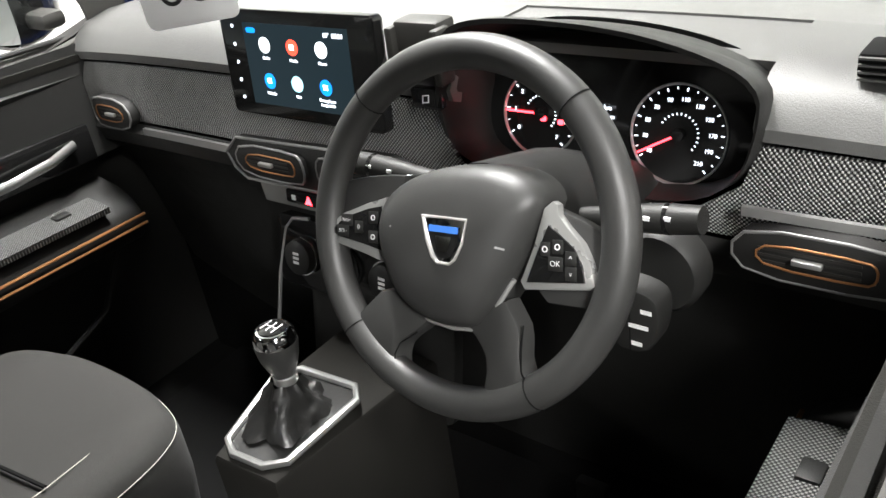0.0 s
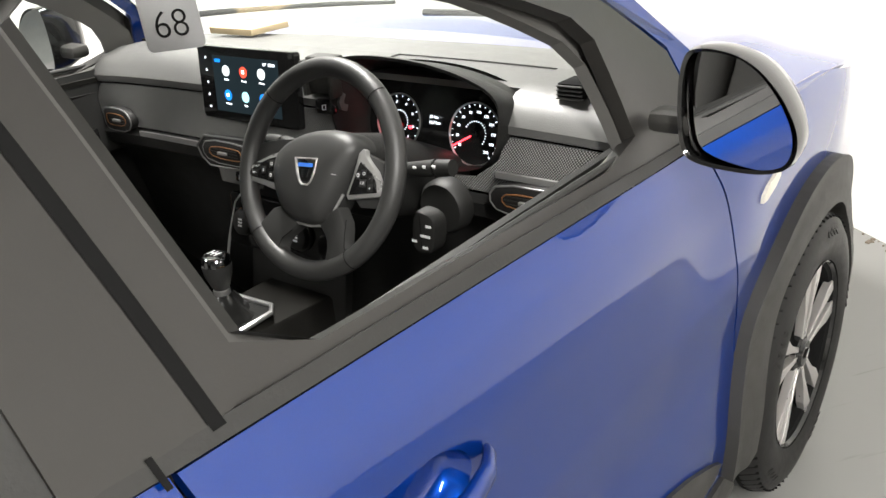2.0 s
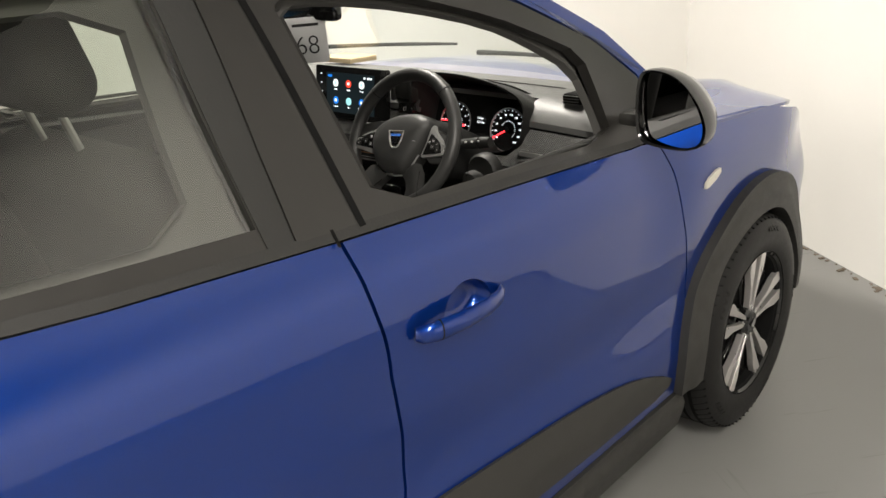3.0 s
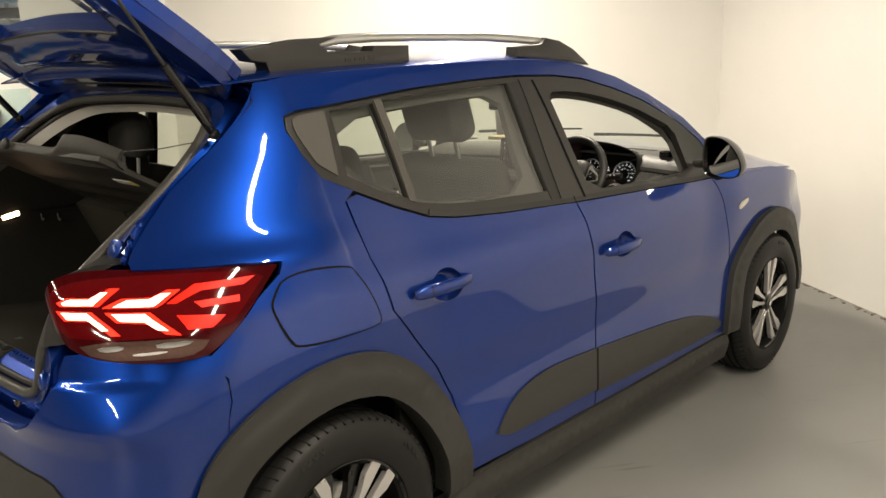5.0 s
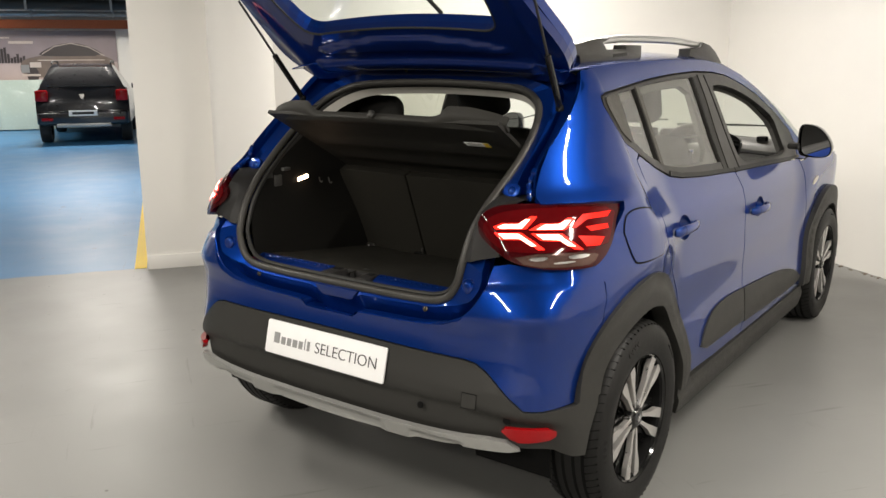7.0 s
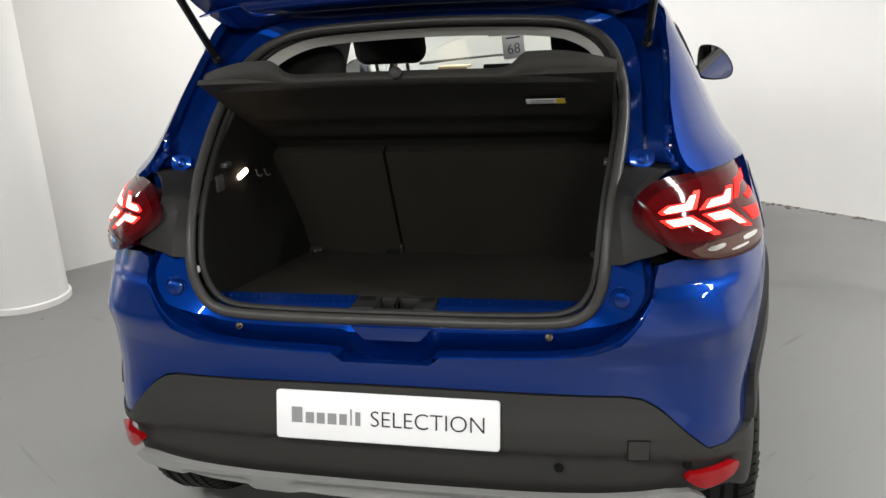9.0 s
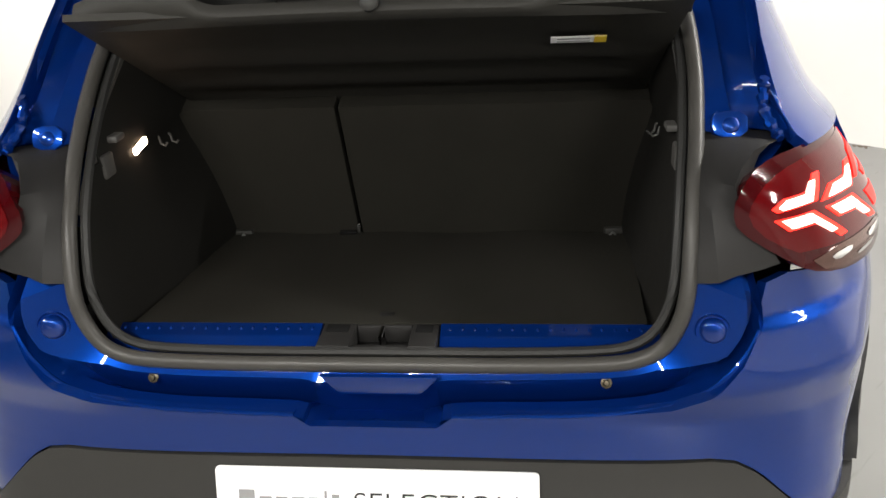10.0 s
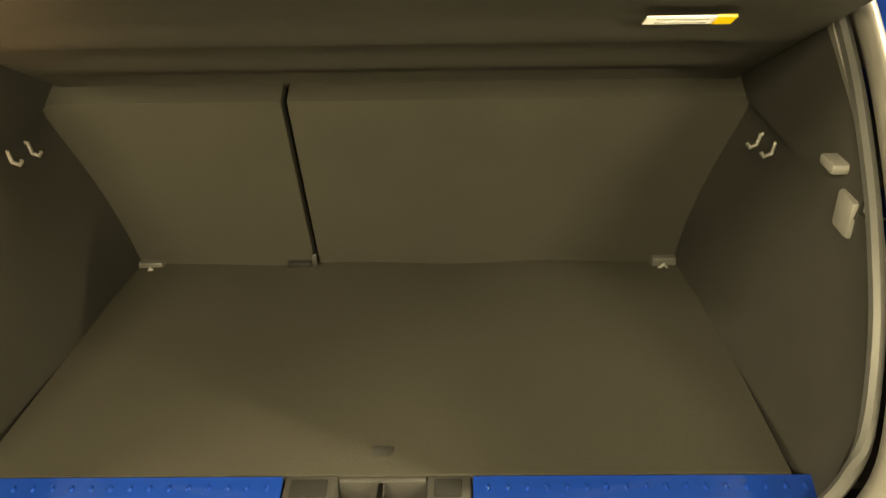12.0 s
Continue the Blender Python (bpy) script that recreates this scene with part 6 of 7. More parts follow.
def steering():
    tau = radians(23)
    c = Vector((1.630, -.352, 1.008))
    W = Matrix(((0, math.sin(tau), -math.cos(tau), c.x), (-1, 0, 0, c.y), (0, math.cos(tau), math.sin(tau), c.z), (0, 0, 0, 1)))
    R = .156

    def ringpt(a, off=0.0):
        return W @ Vector(((R + off) * math.cos(a), (R + off) * math.sin(a) * (.985 if math.sin(a) < 0 else 1), 0))

    st = part("steering_wheel", tube([ringpt(2 * math.pi * i / 96) for i in range(96)], .0158, 16, True, up=(W.col[2].to_3d())), LEATHER, car, "black leather-rimmed steering wheel with silver trim")
    for deg in (51, 139, 228, 309):
        a = radians(deg)
        part("rim_seam", tube([ringpt(a) + (ringpt(a) - c).normalized() * .0161 * math.cos(k) + (W.col[2].to_3d()) * .0161 * math.sin(k) for k in steps(0, 6.0, 20)], .0007, 5), DARK, st)
    # hub: domed shield, the wheel turned a little
    hub = [(-.049, .042), (-.015, .056), (.020, .063), (.051, .064), (.074, .058), (.086, .046), (.085, .034), (.075, .0), (.065, -.028), (.054, -.050), (.044, -.069), (.035, -.079), (.010, -.084), (-.015, -.084), (-.036, -.078), (-.055, -.066), (-.067, -.050), (-.078, -.031), (-.084, -.010), (-.081, .012), (-.070, .027)]
    shield = rounded(hub, 1)
    b2 = bmesh.new()
    rows = []
    mid = Vector((.003, -.012))
    for k, h in ((1.0, -.03), (1.0, .003), (.985, .010), (.93, .018), (.82, .0245), (.64, .029), (.42, .0312), (.2, .032)):
        rows.append([b2.verts.new(W @ Vector((mid.x + (p.x - mid.x) * k, mid.y + (p.y - mid.y) * k, h))) for p in shield])
    for a, b in zip(rows, rows[1:]):
        for i in range(len(a)):
            b2.faces.new((a[i], a[(i + 1) % len(a)], b[(i + 1) % len(a)], b[i]))
    b2.faces.new(rows[-1])
    bmesh.ops.recalc_face_normals(b2, faces=b2.faces[:])
    part("airbag_cover", b2, LEATHER, st, "domed black airbag cover", sharp=60)
    part("silver_edge", tube([W @ Vector((x * 1.015, y * 1.015, .005)) for x, y in hub[17:9:-1] + hub[10:7:-1]], .0023, 8, up=(W.col[2].to_3d())), TRIM_SILVER, st, "satin silver edging")
    B = W @ Matrix.Translation((.0080, -.0015, 0)) @ Matrix.Rotation(radians(5), 4, "Z") @ Matrix.Scale(.93, 4)
    badge = [(-.025, .018), (.025, .018), (.021, -.004), (.014, -.019), (.008, -.024), (-.006, -.024), (-.012, -.019), (-.019, -.004)]
    part("badge_seat", prism([(x * 1.22, y * 1.22 - .001) for x, y in badge], .0016, B @ Matrix.Translation((0, 0, .0300)), .0006), SOFT_DARK, st)
    em = part("badge", prism(badge, .004, B @ Matrix.Translation((0, 0, .031)), .001), CHROME, st, "chrome shield badge")
    part("badge_inset", prism([(x * .74, y * .70 - .002) for x, y in badge], .0005, B @ Matrix.Translation((0, 0, .0352))), GLOSS, em)
    part("badge_core", prism([(-.009, .001), (.009, .001), (.006, -.013), (-.006, -.013)], .0005, B @ Matrix.Translation((0, 0, .0357))), CHROME, em)
    part("badge_edge", tube([B @ Vector((x, y, .0355)) for x, y in badge], .0013, 8, True, up=(W.col[2].to_3d())), ALLOY, em, "bright badge edge")
    # Stands for the lettering; the blue light reflected in it is painted on.
    part("badge_bar", box(-.0165, .0165, .0045, .0105, 0, .0008, m=B @ Matrix.Translation((0, 0, .0356))), BADGE_REFLECTION, em, "plain bar for the badge's lettering, coloured with a blue reflection")
    sides = ((-1, [(-.160, -.030), (-.157, -.035), (-.137, -.0375), (-.106, -.040), (-.076, -.044), (-.079, -.034), (-.083, -.010), (-.081, .017), (-.105, .007), (-.133, -.007), (-.152, -.022)],
              [(-.146, -.026), (-.129, -.010), (-.101, .003), (-.085, .008), (-.084, -.010), (-.079, -.033), (-.103, -.031), (-.134, -.030)],
              [(-.125, -.012, .010, "RES/+"), (-.129, -.023, .010, "SET/-"), (-.109, -.016, .007, "0"), (-.092, -.004, .008, ""), (-.090, -.022, .008, "")],
              [(-.066, -.058), (-.114, -.112), (-.118, -.124), (-.085, -.146), (-.047, -.140), (-.050, -.128), (-.046, -.114), (-.023, -.094), (-.012, -.078)]),
             (1, [(.086, .036), (.093, .043), (.098, .041), (.100, .033), (.109, .025), (.124, .014), (.134, .0), (.141, -.017), (.137, -.021), (.078, -.034), (.073, -.028), (.081, .002)],
              [(.093, .023), (.103, .0185), (.119, .009), (.128, -.002), (.1325, -.016), (.080, -.027), (.086, -.002)],
              [(.094, .004, .006, ""), (.105, .008, .007, ""), (.105, -.006, .009, "OK"), (.118, .001, .007, "^"), (.120, -.011, .007, "v")],
              [(.020, -.078), (.039, -.090), (.050, -.106), (.049, -.137), (.080, -.134), (.098, -.112), (.084, -.102), (.080, -.070), (.070, -.058), (.058, -.044)]))
    up = W.col[2].to_3d()
    for s, trim, pad, keys, leg in sides:
        arm = [(.060 * s, .040), (.10 * s, .036), (.160 * s, .018), (.160 * s, -.036), (.075 * s, -.045)][::s]
        part("spoke", prism([tuple(p) for p in rounded(arm, 1)], .012, W @ Matrix.Translation((0, 0, -.014)), .003), LEATHER, st)
        part("silver_trim", prism(trim, .009, W @ Matrix.Translation((0, 0, -.002)), .0012), TRIM_SILVER, st, "satin silver spoke trim")
        part("button_pad", prism(pad, .0022, W @ Matrix.Translation((0, 0, .007)), .0006), GLOSS, st, "black button pad")
        for x, y, wide, text in keys:
            key = W @ Matrix.Translation((x, y, .0092)) @ Matrix.Rotation(radians(8), 4, "Z")
            part("button", box(-wide * .75, wide * .75, -.0058, .0058, 0, .0012, .0008, key), SOFT_DARK, st)
            if text:
                words(text, .0046 if len(text) > 2 else .0065, key @ Matrix.Translation((0, 0, .0013)), PRINT, st, name="button_mark", depth=.0001)
            else:
                part("button_mark", lathe([(.0026, 0), (.0026, .0004), (.0018, .0004), (.0018, 0)], 12, key @ Matrix.Translation((0, 0, .0012)), closed=True), PRINT, st)
        part("spoke", prism([tuple(p) for p in rounded(leg if s > 0 else leg[::-1], 1)][::1], .024, W @ Matrix.Translation((0, 0, -.016)), .006), LEATHER, st, "lower leather spoke")
        part("stitching", tube([W @ Vector((x, y, .0075)) for x, y in (((-.050, -.136), (-.051, -.126), (-.046, -.114), (-.028, -.099)) if s < 0 else ((.082, -.064), (.083, -.085), (.086, -.104), (.094, -.114)))], .0008, 5), DARK, st)
    for x, y in ((-.050, -.004), (.060, -.001)):
        part("horn_mark", box(-.006, .006, -.0008, .0008, 0, .0005, m=W @ Matrix.Translation((x, y, .0262 if x > 0 else .0278))), GREY, st)
    col = part("steering_column", tube([c + Vector((.03, 0, -.012)), c + Vector((.14, 0, -.055)), c + Vector((.30, 0, -.12))], [.060, .072, .060], 20), SOFT_DARK, car, "dark steering column shroud")
    for s, pts in ((1, [(1.735, -.41, .984), (1.735, -.455, .991), (1.735, -.500, .999), (1.735, -.532, 1.004)]), (-1, [(1.735, -.30, .988), (1.735, -.235, .991), (1.735, -.16, .995), (1.735, -.120, .996)])):
        sk = part("column_stalk", tube([Vector(p) for p in pts], [.008, .012, .014, .0125], 16), SOFT_DARK, car, "black column stalk with pale symbols")
        for k in range(3):
            p = Vector(pts[1]).lerp(Vector(pts[3]), .15 + .25 * k)
            part("stalk_mark", box(-.001, .001, -.003, .003, -.0018, .0018, m=Matrix.Translation(p + Vector((-.0122, 0, .006)))), PRINT, sk)
        part("stalk_ring", tube([Vector(pts[2]), Vector(pts[2]) + (Vector(pts[3]) - Vector(pts[2])) * .12], .0144, 16), GLOSS, sk)
    pod = rounded([(.455, .924), (.468, .926), (.490, .921), (.497, .908), (.495, .882), (.488, .861), (.475, .854), (.450, .853), (.446, .884)], 1)
    rc = part("audio_remote", prism([tuple(p) for p in pod][::-1], .030, face_at(1.752, 0, 0), .005), SOFT_DARK, car, "black audio remote stub with pale symbols")
    for px, pz, wide in ((.484, .904, .0055), (.476, .886, .010), (.474, .866, .0055), (.452, .874, .005)):
        part("remote_mark", box(px - wide, px + wide, pz - .0022, pz + .0022, .0301, .0308, m=face_at(1.752, 0, 0)), PRINT, rc)
    part("remote_seam", box(.4665, .4675, .857, .922, .0300, .0304, m=face_at(1.752, 0, 0)), DARK, rc)
    part("remote_arm", lathe([(.0, .0), (.040, .0), (.046, -.008), (.046, -.03)], 32, face_at(1.770, -.470, .915)), SOFT_DARK, rc, "dark round shroud behind the remote")


# A reflection given as plain blue colour, without any glow.
BADGE_REFLECTION = glow("badge_blue_reflection", (0.05, 0.16, 0.55), 0.0)
steering()


def pillow(cx, cy, cz, lx, ly, lz, r, m=None, seg=5):
    return box(cx - lx / 2, cx + lx / 2, cy - ly / 2, cy + ly / 2, cz - lz / 2, cz + lz / 2, r, m, seg)


CABIN_CARPET = material("cabin_carpet", (0.008, 0.008, 0.0075), 0.95, vary=0.3, scale=400, bump=0.5, bump_scale=900, spec=0.1)
# One armrest fabric; the first copy is darkened to carry the cabin's shade.
BAND_SHADED = weave("honeycomb_arm_band_shaded", (0.16, 0.16, 0.155), (0.015, 0.015, 0.015), 1150.0, True)
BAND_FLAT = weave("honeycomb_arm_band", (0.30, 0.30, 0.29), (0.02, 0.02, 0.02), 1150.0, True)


def console():
    co = part("centre_console", prism([(1.555, .060), (1.585, .070), (1.71, .105), (1.86, .11), (1.86, -.08), (1.75, -.070), (1.62, -.062), (1.56, -.055)], .35, Matrix.Translation((0, 0, .27)), .010), TRIM, car, "black centre console")
    hexa = [(1.566, .030), (1.580, .056), (1.702, .088), (1.728, .060), (1.734, -.040), (1.715, -.060), (1.590, -.050), (1.570, -.025)]
    top = rounded(hexa, 0)
    part("lever_surround", tube([(p.x, p.y, .628 + .10 * (p.x - 1.58)) for p in top], .0058, 8, True), SATIN, co, "satin silver lever surround")
    part("lever_base", prism([tuple(p) for p in top], .006, Matrix.Translation((0, 0, .620)) @ Matrix.Translation((1.58, 0, 0)) @ Matrix.Rotation(radians(-5.5), 4, "Y") @ Matrix.Translation((-1.58, 0, 0))), GAITER, co)
    b2 = bmesh.new()
    rows = []
    for h, rx, ry, cx, cy in ((.632, .064, .052, 1.655, .012), (.650, .052, .044, 1.655, .012), (.668, .036, .036, 1.656, .006), (.684, .028, .028, 1.656, .002), (.698, .019, .019, 1.655, .0)):
        rows.append([b2.verts.new((cx + rx * math.cos(a) * (1 + .15 * math.sin(5 * a + h * 60) + .06 * math.sin(13 * a - h * 150)), cy + ry * math.sin(a) * (1 + .15 * math.sin(5 * a + h * 60) + .06 * math.sin(13 * a - h * 150)), h)) for a in (2 * math.pi * i / 40 for i in range(40))])
    for a, b in zip(rows, rows[1:]):
        for i in range(40):
            b2.faces.new((a[i], a[(i + 1) % 40], b[(i + 1) % 40], b[i]))
    part("gaiter", b2, GAITER, co, "creased black gear lever gaiter")
    kn = part("gear_knob", lathe([(.012, .70), (.0155, .712), (.0155, .722), (.0145, .724), (.018, .730), (.026, .752), (.029, .772), (.027, .784), (.0, .784)], 36, Matrix.Translation((1.655, -.001, -.015))), LEATHER, co, "black gear knob with a bright cap")
    part("knob_collar", lathe([(.0165, .712), (.0165, .722), (.0150, .7235)], 30, Matrix.Translation((1.655, -.001, -.015))), SATIN, kn)
    part("knob_cap", lathe([(.0285, .776), (.0275, .788), (.022, .794), (.0, .796)], 36, Matrix.Translation((1.655, -.001, -.015))), CHROME, kn, "bright gear knob cap")
    part("cap_disc", lathe([(.019, .7950), (.0, .7972)], 30, Matrix.Translation((1.655, -.001, -.015))), GLOSS, kn)
    for y in (-.010, 0, .010):
        part("gate_mark", box(-.010, .010, -.0008, .0008, 0, .0006, m=Matrix.Translation((1.655, -.001 + y, .7822))), PRINT, kn)
    part("gate_mark", box(-.0008, .0008, -.010, .010, 0, .0006, m=Matrix.Translation((1.655, -.001, .7822))), PRINT, kn)
    part("console_tail", prism([(1.18, .07), (1.50, .075), (1.54, .05), (1.54, -.05), (1.50, -.06), (1.18, -.06)], .22, Matrix.Translation((0, 0, .27)), .015), BLACKED, co)
    part("handbrake", tube([(1.25, .02, .50), (1.34, .02, .53), (1.41, .02, .55)], [.014, .016, .015], 14), LEATHER, co, "black handbrake lever")
    part("armrest", box(1.0, 1.30, -.06, .06, .55, .64, .02), CLOTH, car, "dark armrest between the seats")


console()


def seat(y):
    st = new("front_seat")
    st.parent = car
    st["label"] = "charcoal cloth front seat with pale piping"

    outline = rounded([(1.10, .225), (1.40, .245), (1.55, .235), (1.605, .15), (1.615, 0), (1.605, -.15), (1.55, -.235), (1.40, -.245), (1.10, -.225)], 3)
    b2 = bmesh.new()
    rows = []
    c = Vector((1.36, 0))
    for k, z in ((.97, .42), (1.0, .50), (1.0, .565), (.975, .592), (.92, .606), (.8, .612), (.6, .606), (.35, .600)):
        rows.append([b2.verts.new((c.x + (p.x - c.x) * k, y + p.y * k, z + .018 * (p.x - 1.36) / .25 + .020 * max(0, (abs(p.y) * k - .15) / .1))) for p in outline])
    for a, b in zip(rows, rows[1:]):
        for i in range(len(a)):
            b2.faces.new((a[i], a[(i + 1) % len(a)], b[(i + 1) % len(a)], b[i]))
    b2.faces.new(rows[-1])
    bmesh.ops.recalc_face_normals(b2, faces=b2.faces[:])
    part("seat_cushion", b2, CLOTH, st, "charcoal cloth seat cushion", sharp=70)
    part("piping", tube([(c.x + (p.x - c.x) * .99, y + p.y * .99, .581 + .018 * (p.x - 1.36) / .25 + .020 * max(0, (abs(p.y) - .15) / .1)) for p in outline if p.x > 1.15], .0006, 6), STITCH, st, "pale stitched piping")
    for s in (-1, 1):
        part("seam", tube([(1.15, y + s * .145, .610), (1.40, y + s * .148, .618), (1.53, y + s * .140, .621)], .0008, 5), STITCH, st, "pale seam")
    part("seam", tube([(1.40, y - .145, .618), (1.385, y, .613), (1.40, y + .145, .618)], .003, 5), DARK, st)
    lean = Matrix.Translation((1.10, y, .58)) @ Matrix.Rotation(radians(-18), 4, "Y")
    part("backrest", pillow(0, 0, .30, .13, .47, .62, .055, lean), CLOTH, st, "charcoal cloth backrest")
    for s in (-1, 1):
        part("bolster", tube([lean @ Vector((.06, s * .20, z)) for z in steps(.06, .52, 6)], [.03, .045, .05, .05, .045, .04, .03], 14), CLOTH, st, "side bolster")
        part("headrest_post", tube([lean @ Vector((0, s * .06, .58)), lean @ Vector((0, s * .06, .72))], .007, 8), SATIN, st)
    part("headrest", pillow(.01, 0, .765, .10, .27, .19, .045, lean), CLOTH, st, "charcoal headrest")
    part("seat_base", box(1.05, 1.50, y - .20, y + .20, .28, .44, .02), SOFT_DARK, st, "dark seat base")
    return st


for y in (-.365, .365):
    seat(y)
for y in (-.415, .415):
    hr = part("rear_headrest", pillow(.20, y, 1.262, .09, .22, .15, .05), CLOTH, car, "charcoal rear headrest")
    part("headrest_post", tube([(.18, y - .05, 1.05), (.195, y - .05, 1.22)], .006, 8), SATIN, hr)
    part("headrest_post", tube([(.18, y + .05, 1.05), (.195, y + .05, 1.22)], .006, 8), SATIN, hr)
part("rear_bench", pillow(.50, 0, .52, .48, 1.24, .18, .06), CLOTH, car, "charcoal rear bench")


def linings():
    open_f = rounded([(1.146, 1.354), (1.25, 1.354), (1.42, 1.328), (1.604, 1.280), (1.70, 1.235), (1.81, 1.17), (1.82, 1.09), (1.815, 1.02), (1.40, 1.035), (1.176, 1.050), (1.158, 1.184), (1.148, 1.30)], 1)
    open_r = [(.20, 1.345), (.60, 1.375), (.900, 1.380), (.872, 1.25), (.860, 1.095), (.60, 1.105), (.40, 1.130), (.20, 1.215)]
    up = [(-.12, 1.06), (.2, 1.05), (1.0, 1.045), (2.05, 1.0), (2.0, 1.10), (1.85, 1.21), (1.60, 1.34), (1.35, 1.42), (1.0, 1.44), (.4, 1.43), (.02, 1.40), (-.05, 1.30)]
    panel("upper_lining", up, LINING, car, holes=[open_f, rounded(open_r, 1)], off=-.036, lip=-.02, gap=.06, sides=(1,), label="grey pillar and roof edge lining")
    open_l = rounded([(1.105, 1.368), (1.25, 1.362), (1.42, 1.335), (1.604, 1.285), (1.70, 1.24), (1.84, 1.16), (1.90, 1.11), (1.925, 1.02), (1.40, 1.035), (1.105, 1.050)], 1)
    panel("upper_lining", up, LINING, car, holes=[open_l, rounded(open_r, 1)], off=-.032, lip=-.01, gap=.06, sides=(-1,), label="grey pillar and roof edge lining")
    low = [(.28, .24), (2.14, .24), (2.05, 1.0), (1.0, 1.046), (.28, 1.08)]
    for ob, side in zip(panel("door_lining", low, SOFT_DARK, car, off=-.075, lip=-.02, gap=.06, label="dark door lining"), (1, -1)):
        part("window_ledge", sheet(lambda x, t: Vector((x, -side * (.785 - .050 * t), 1.016 - .018 * (x - 1.1) - .006 * t)), steps(.95, 2.0, 12), steps(0, 1, 4), -.012), TRIM, ob, "black window ledge")
        part("slot_rubber", tube([(x, -side * .782, 1.046 - .018 * (x - 1.1)) for x in steps(1.13, 1.93, 8)], .0055, 8), RUBBER, ob, "black glass slot rubber")
        part("door_upper", sheet(lambda x, t: Vector((x, -side * (.742 - .03 * t), 1.025 - .20 * t)), steps(1.0, 2.02, 8), steps(0, 1, 8), -.01), SOFT_DARK, ob, "soft black upper door lining")
        arm = part("door_armrest", sheet(lambda x, t: Vector((x, -side * (.735 - .115 * math.sin(t * math.pi) ** .5), .775 - .12 * t - .03 * (1.85 - x) * 0)), steps(1.25, 1.86, 10), steps(0, 1, 10), -.01), SOFT_DARK, ob, "padded door armrest")
        # The far door's top takes the copy with shade in its colour.
        part("arm_top", sheet(lambda x, t: Vector((x, -side * (.72 - .112 * t), .757 + .006 * math.sin(3.1 * t))), steps(1.28, 1.80, 10), steps(0, 1, 4), -.012), BAND_FLAT if side == 1 else BAND_SHADED, arm, "honeycomb fabric armrest top")
        for k in (0, 1):
            part("copper_line", tube([(1.25, -side * .604, .726 - .018 * k), (1.86, -side * .604, .728 - .018 * k)], .0028, 6), COPPER, arm, "copper-coloured line")
        part("window_switch", box(1.66, 1.775, -side * .628, -side * .672, .755, .772, .004), GLOSS, arm, "black window switch plate")
        part("switch_key", box(1.715, 1.745, -side * .636, -side * .660, .768, .778, .003), SOFT_DARK, arm)
        if side == -1:
            part("pull_handle", tube([(1.60, -side * .695, .845), (1.68, -side * .670, .855), (1.76, -side * .672, .862), (1.82, -side * .695, .868)], .006, 10, flat=1.5), SATIN, ob, "bright inner door handle")
        if side == -1:
            part("handle_recess", box(1.57, 1.86, -side * .698, -side * .712, .825, .895, .006), GLOSS, ob)
        part("door_pocket", tube([(1.15, -side * .66, .48), (1.60, -side * .655, .50), (1.75, -side * .66, .56), (1.83, -side * .67, .68)], .006, 8), BLACKED, ob, "edge of the door pocket")
    for p in panel("side_window", rounded([(1.10, 1.375), (1.40, 1.355), (1.70, 1.262), (1.83, 1.20), (1.82, 1.03), (1.10, 1.055)], 1), CLEAR, car, off=-.012, lip=0, gap=.08, sides=(-1,), label="clear closed side window"):
        p.visible_shadow = False
    part("cabin_floor", box(.28, 2.10, -.745, .745, .262, .278, .004), CABIN_CARPET, car, "dark cabin carpet")
    part("bulkhead", box(2.06, 2.10, -.72, .72, .27, 1.0, .01), DARK, car, "dark bulkhead")
    for y in (-.30, -.40, -.50):
        part("pedal", box(1.90, 1.92, y - .025, y + .025, .36, .44, .006), RUBBER, car, "black pedal")
    im = part("inside_mirror", box(1.70, 1.735, -.06, .165, 1.262, 1.315, .012), GLOSS, car, "dark interior mirror")
    part("mirror_stem", tube([(1.735, .05, 1.30), (1.80, .05, 1.335)], .008, 8), GLOSS, im)


LINING = material("grey_lining", (0.07, 0.068, 0.064), 0.8, vary=0.08, bump=0.1)
linings()


def price_card():
    m = Matrix.Translation((1.748, .030, 1.200)) @ Matrix.Rotation(radians(-4), 4, "X") @ Matrix.Rotation(radians(30), 4, "Z") @ FACE
    cd = obj("hanging_card", prism(round_rect(.106, .112, .010), .002, m, 0.0005), CARD)
    tagged(cd, "pale grey number card hanging from the interior mirror", "card")
    words("68", .066, m @ Matrix.Translation((0, -.014, .0024)), INK, cd)
    part("name_bar", box(-.035, .035, .034, .041, .0021, .0026, m=m), INK, cd)
    words("68", .066, m @ Matrix.Translation((0, -.014, -.0006)) @ Matrix.Rotation(math.pi, 4, "Y"), INK, cd)


CARD = material("pale_grey_card", (0.55, 0.55, 0.55), 0.5, vary=0.02)
price_card()


# The cabin's fittings share one seat in the body: shrunk a little and set forwards.
CABIN = Matrix.Translation((1.749, -.298, .9475)) @ Matrix.Rotation(.0236, 4, Vector((-.0083, .019, -.0112)).normalized()) @ Matrix.Scale(.9656, 4) @ Matrix.Translation((-1.70, .30, -.95))
CABIN_PARTS = {"dashboard", "binnacle", "touchscreen", "phone_holder", "steering_wheel", "steering_column", "column_stalk", "audio_remote", "centre_console", "pedal", "inside_mirror"}
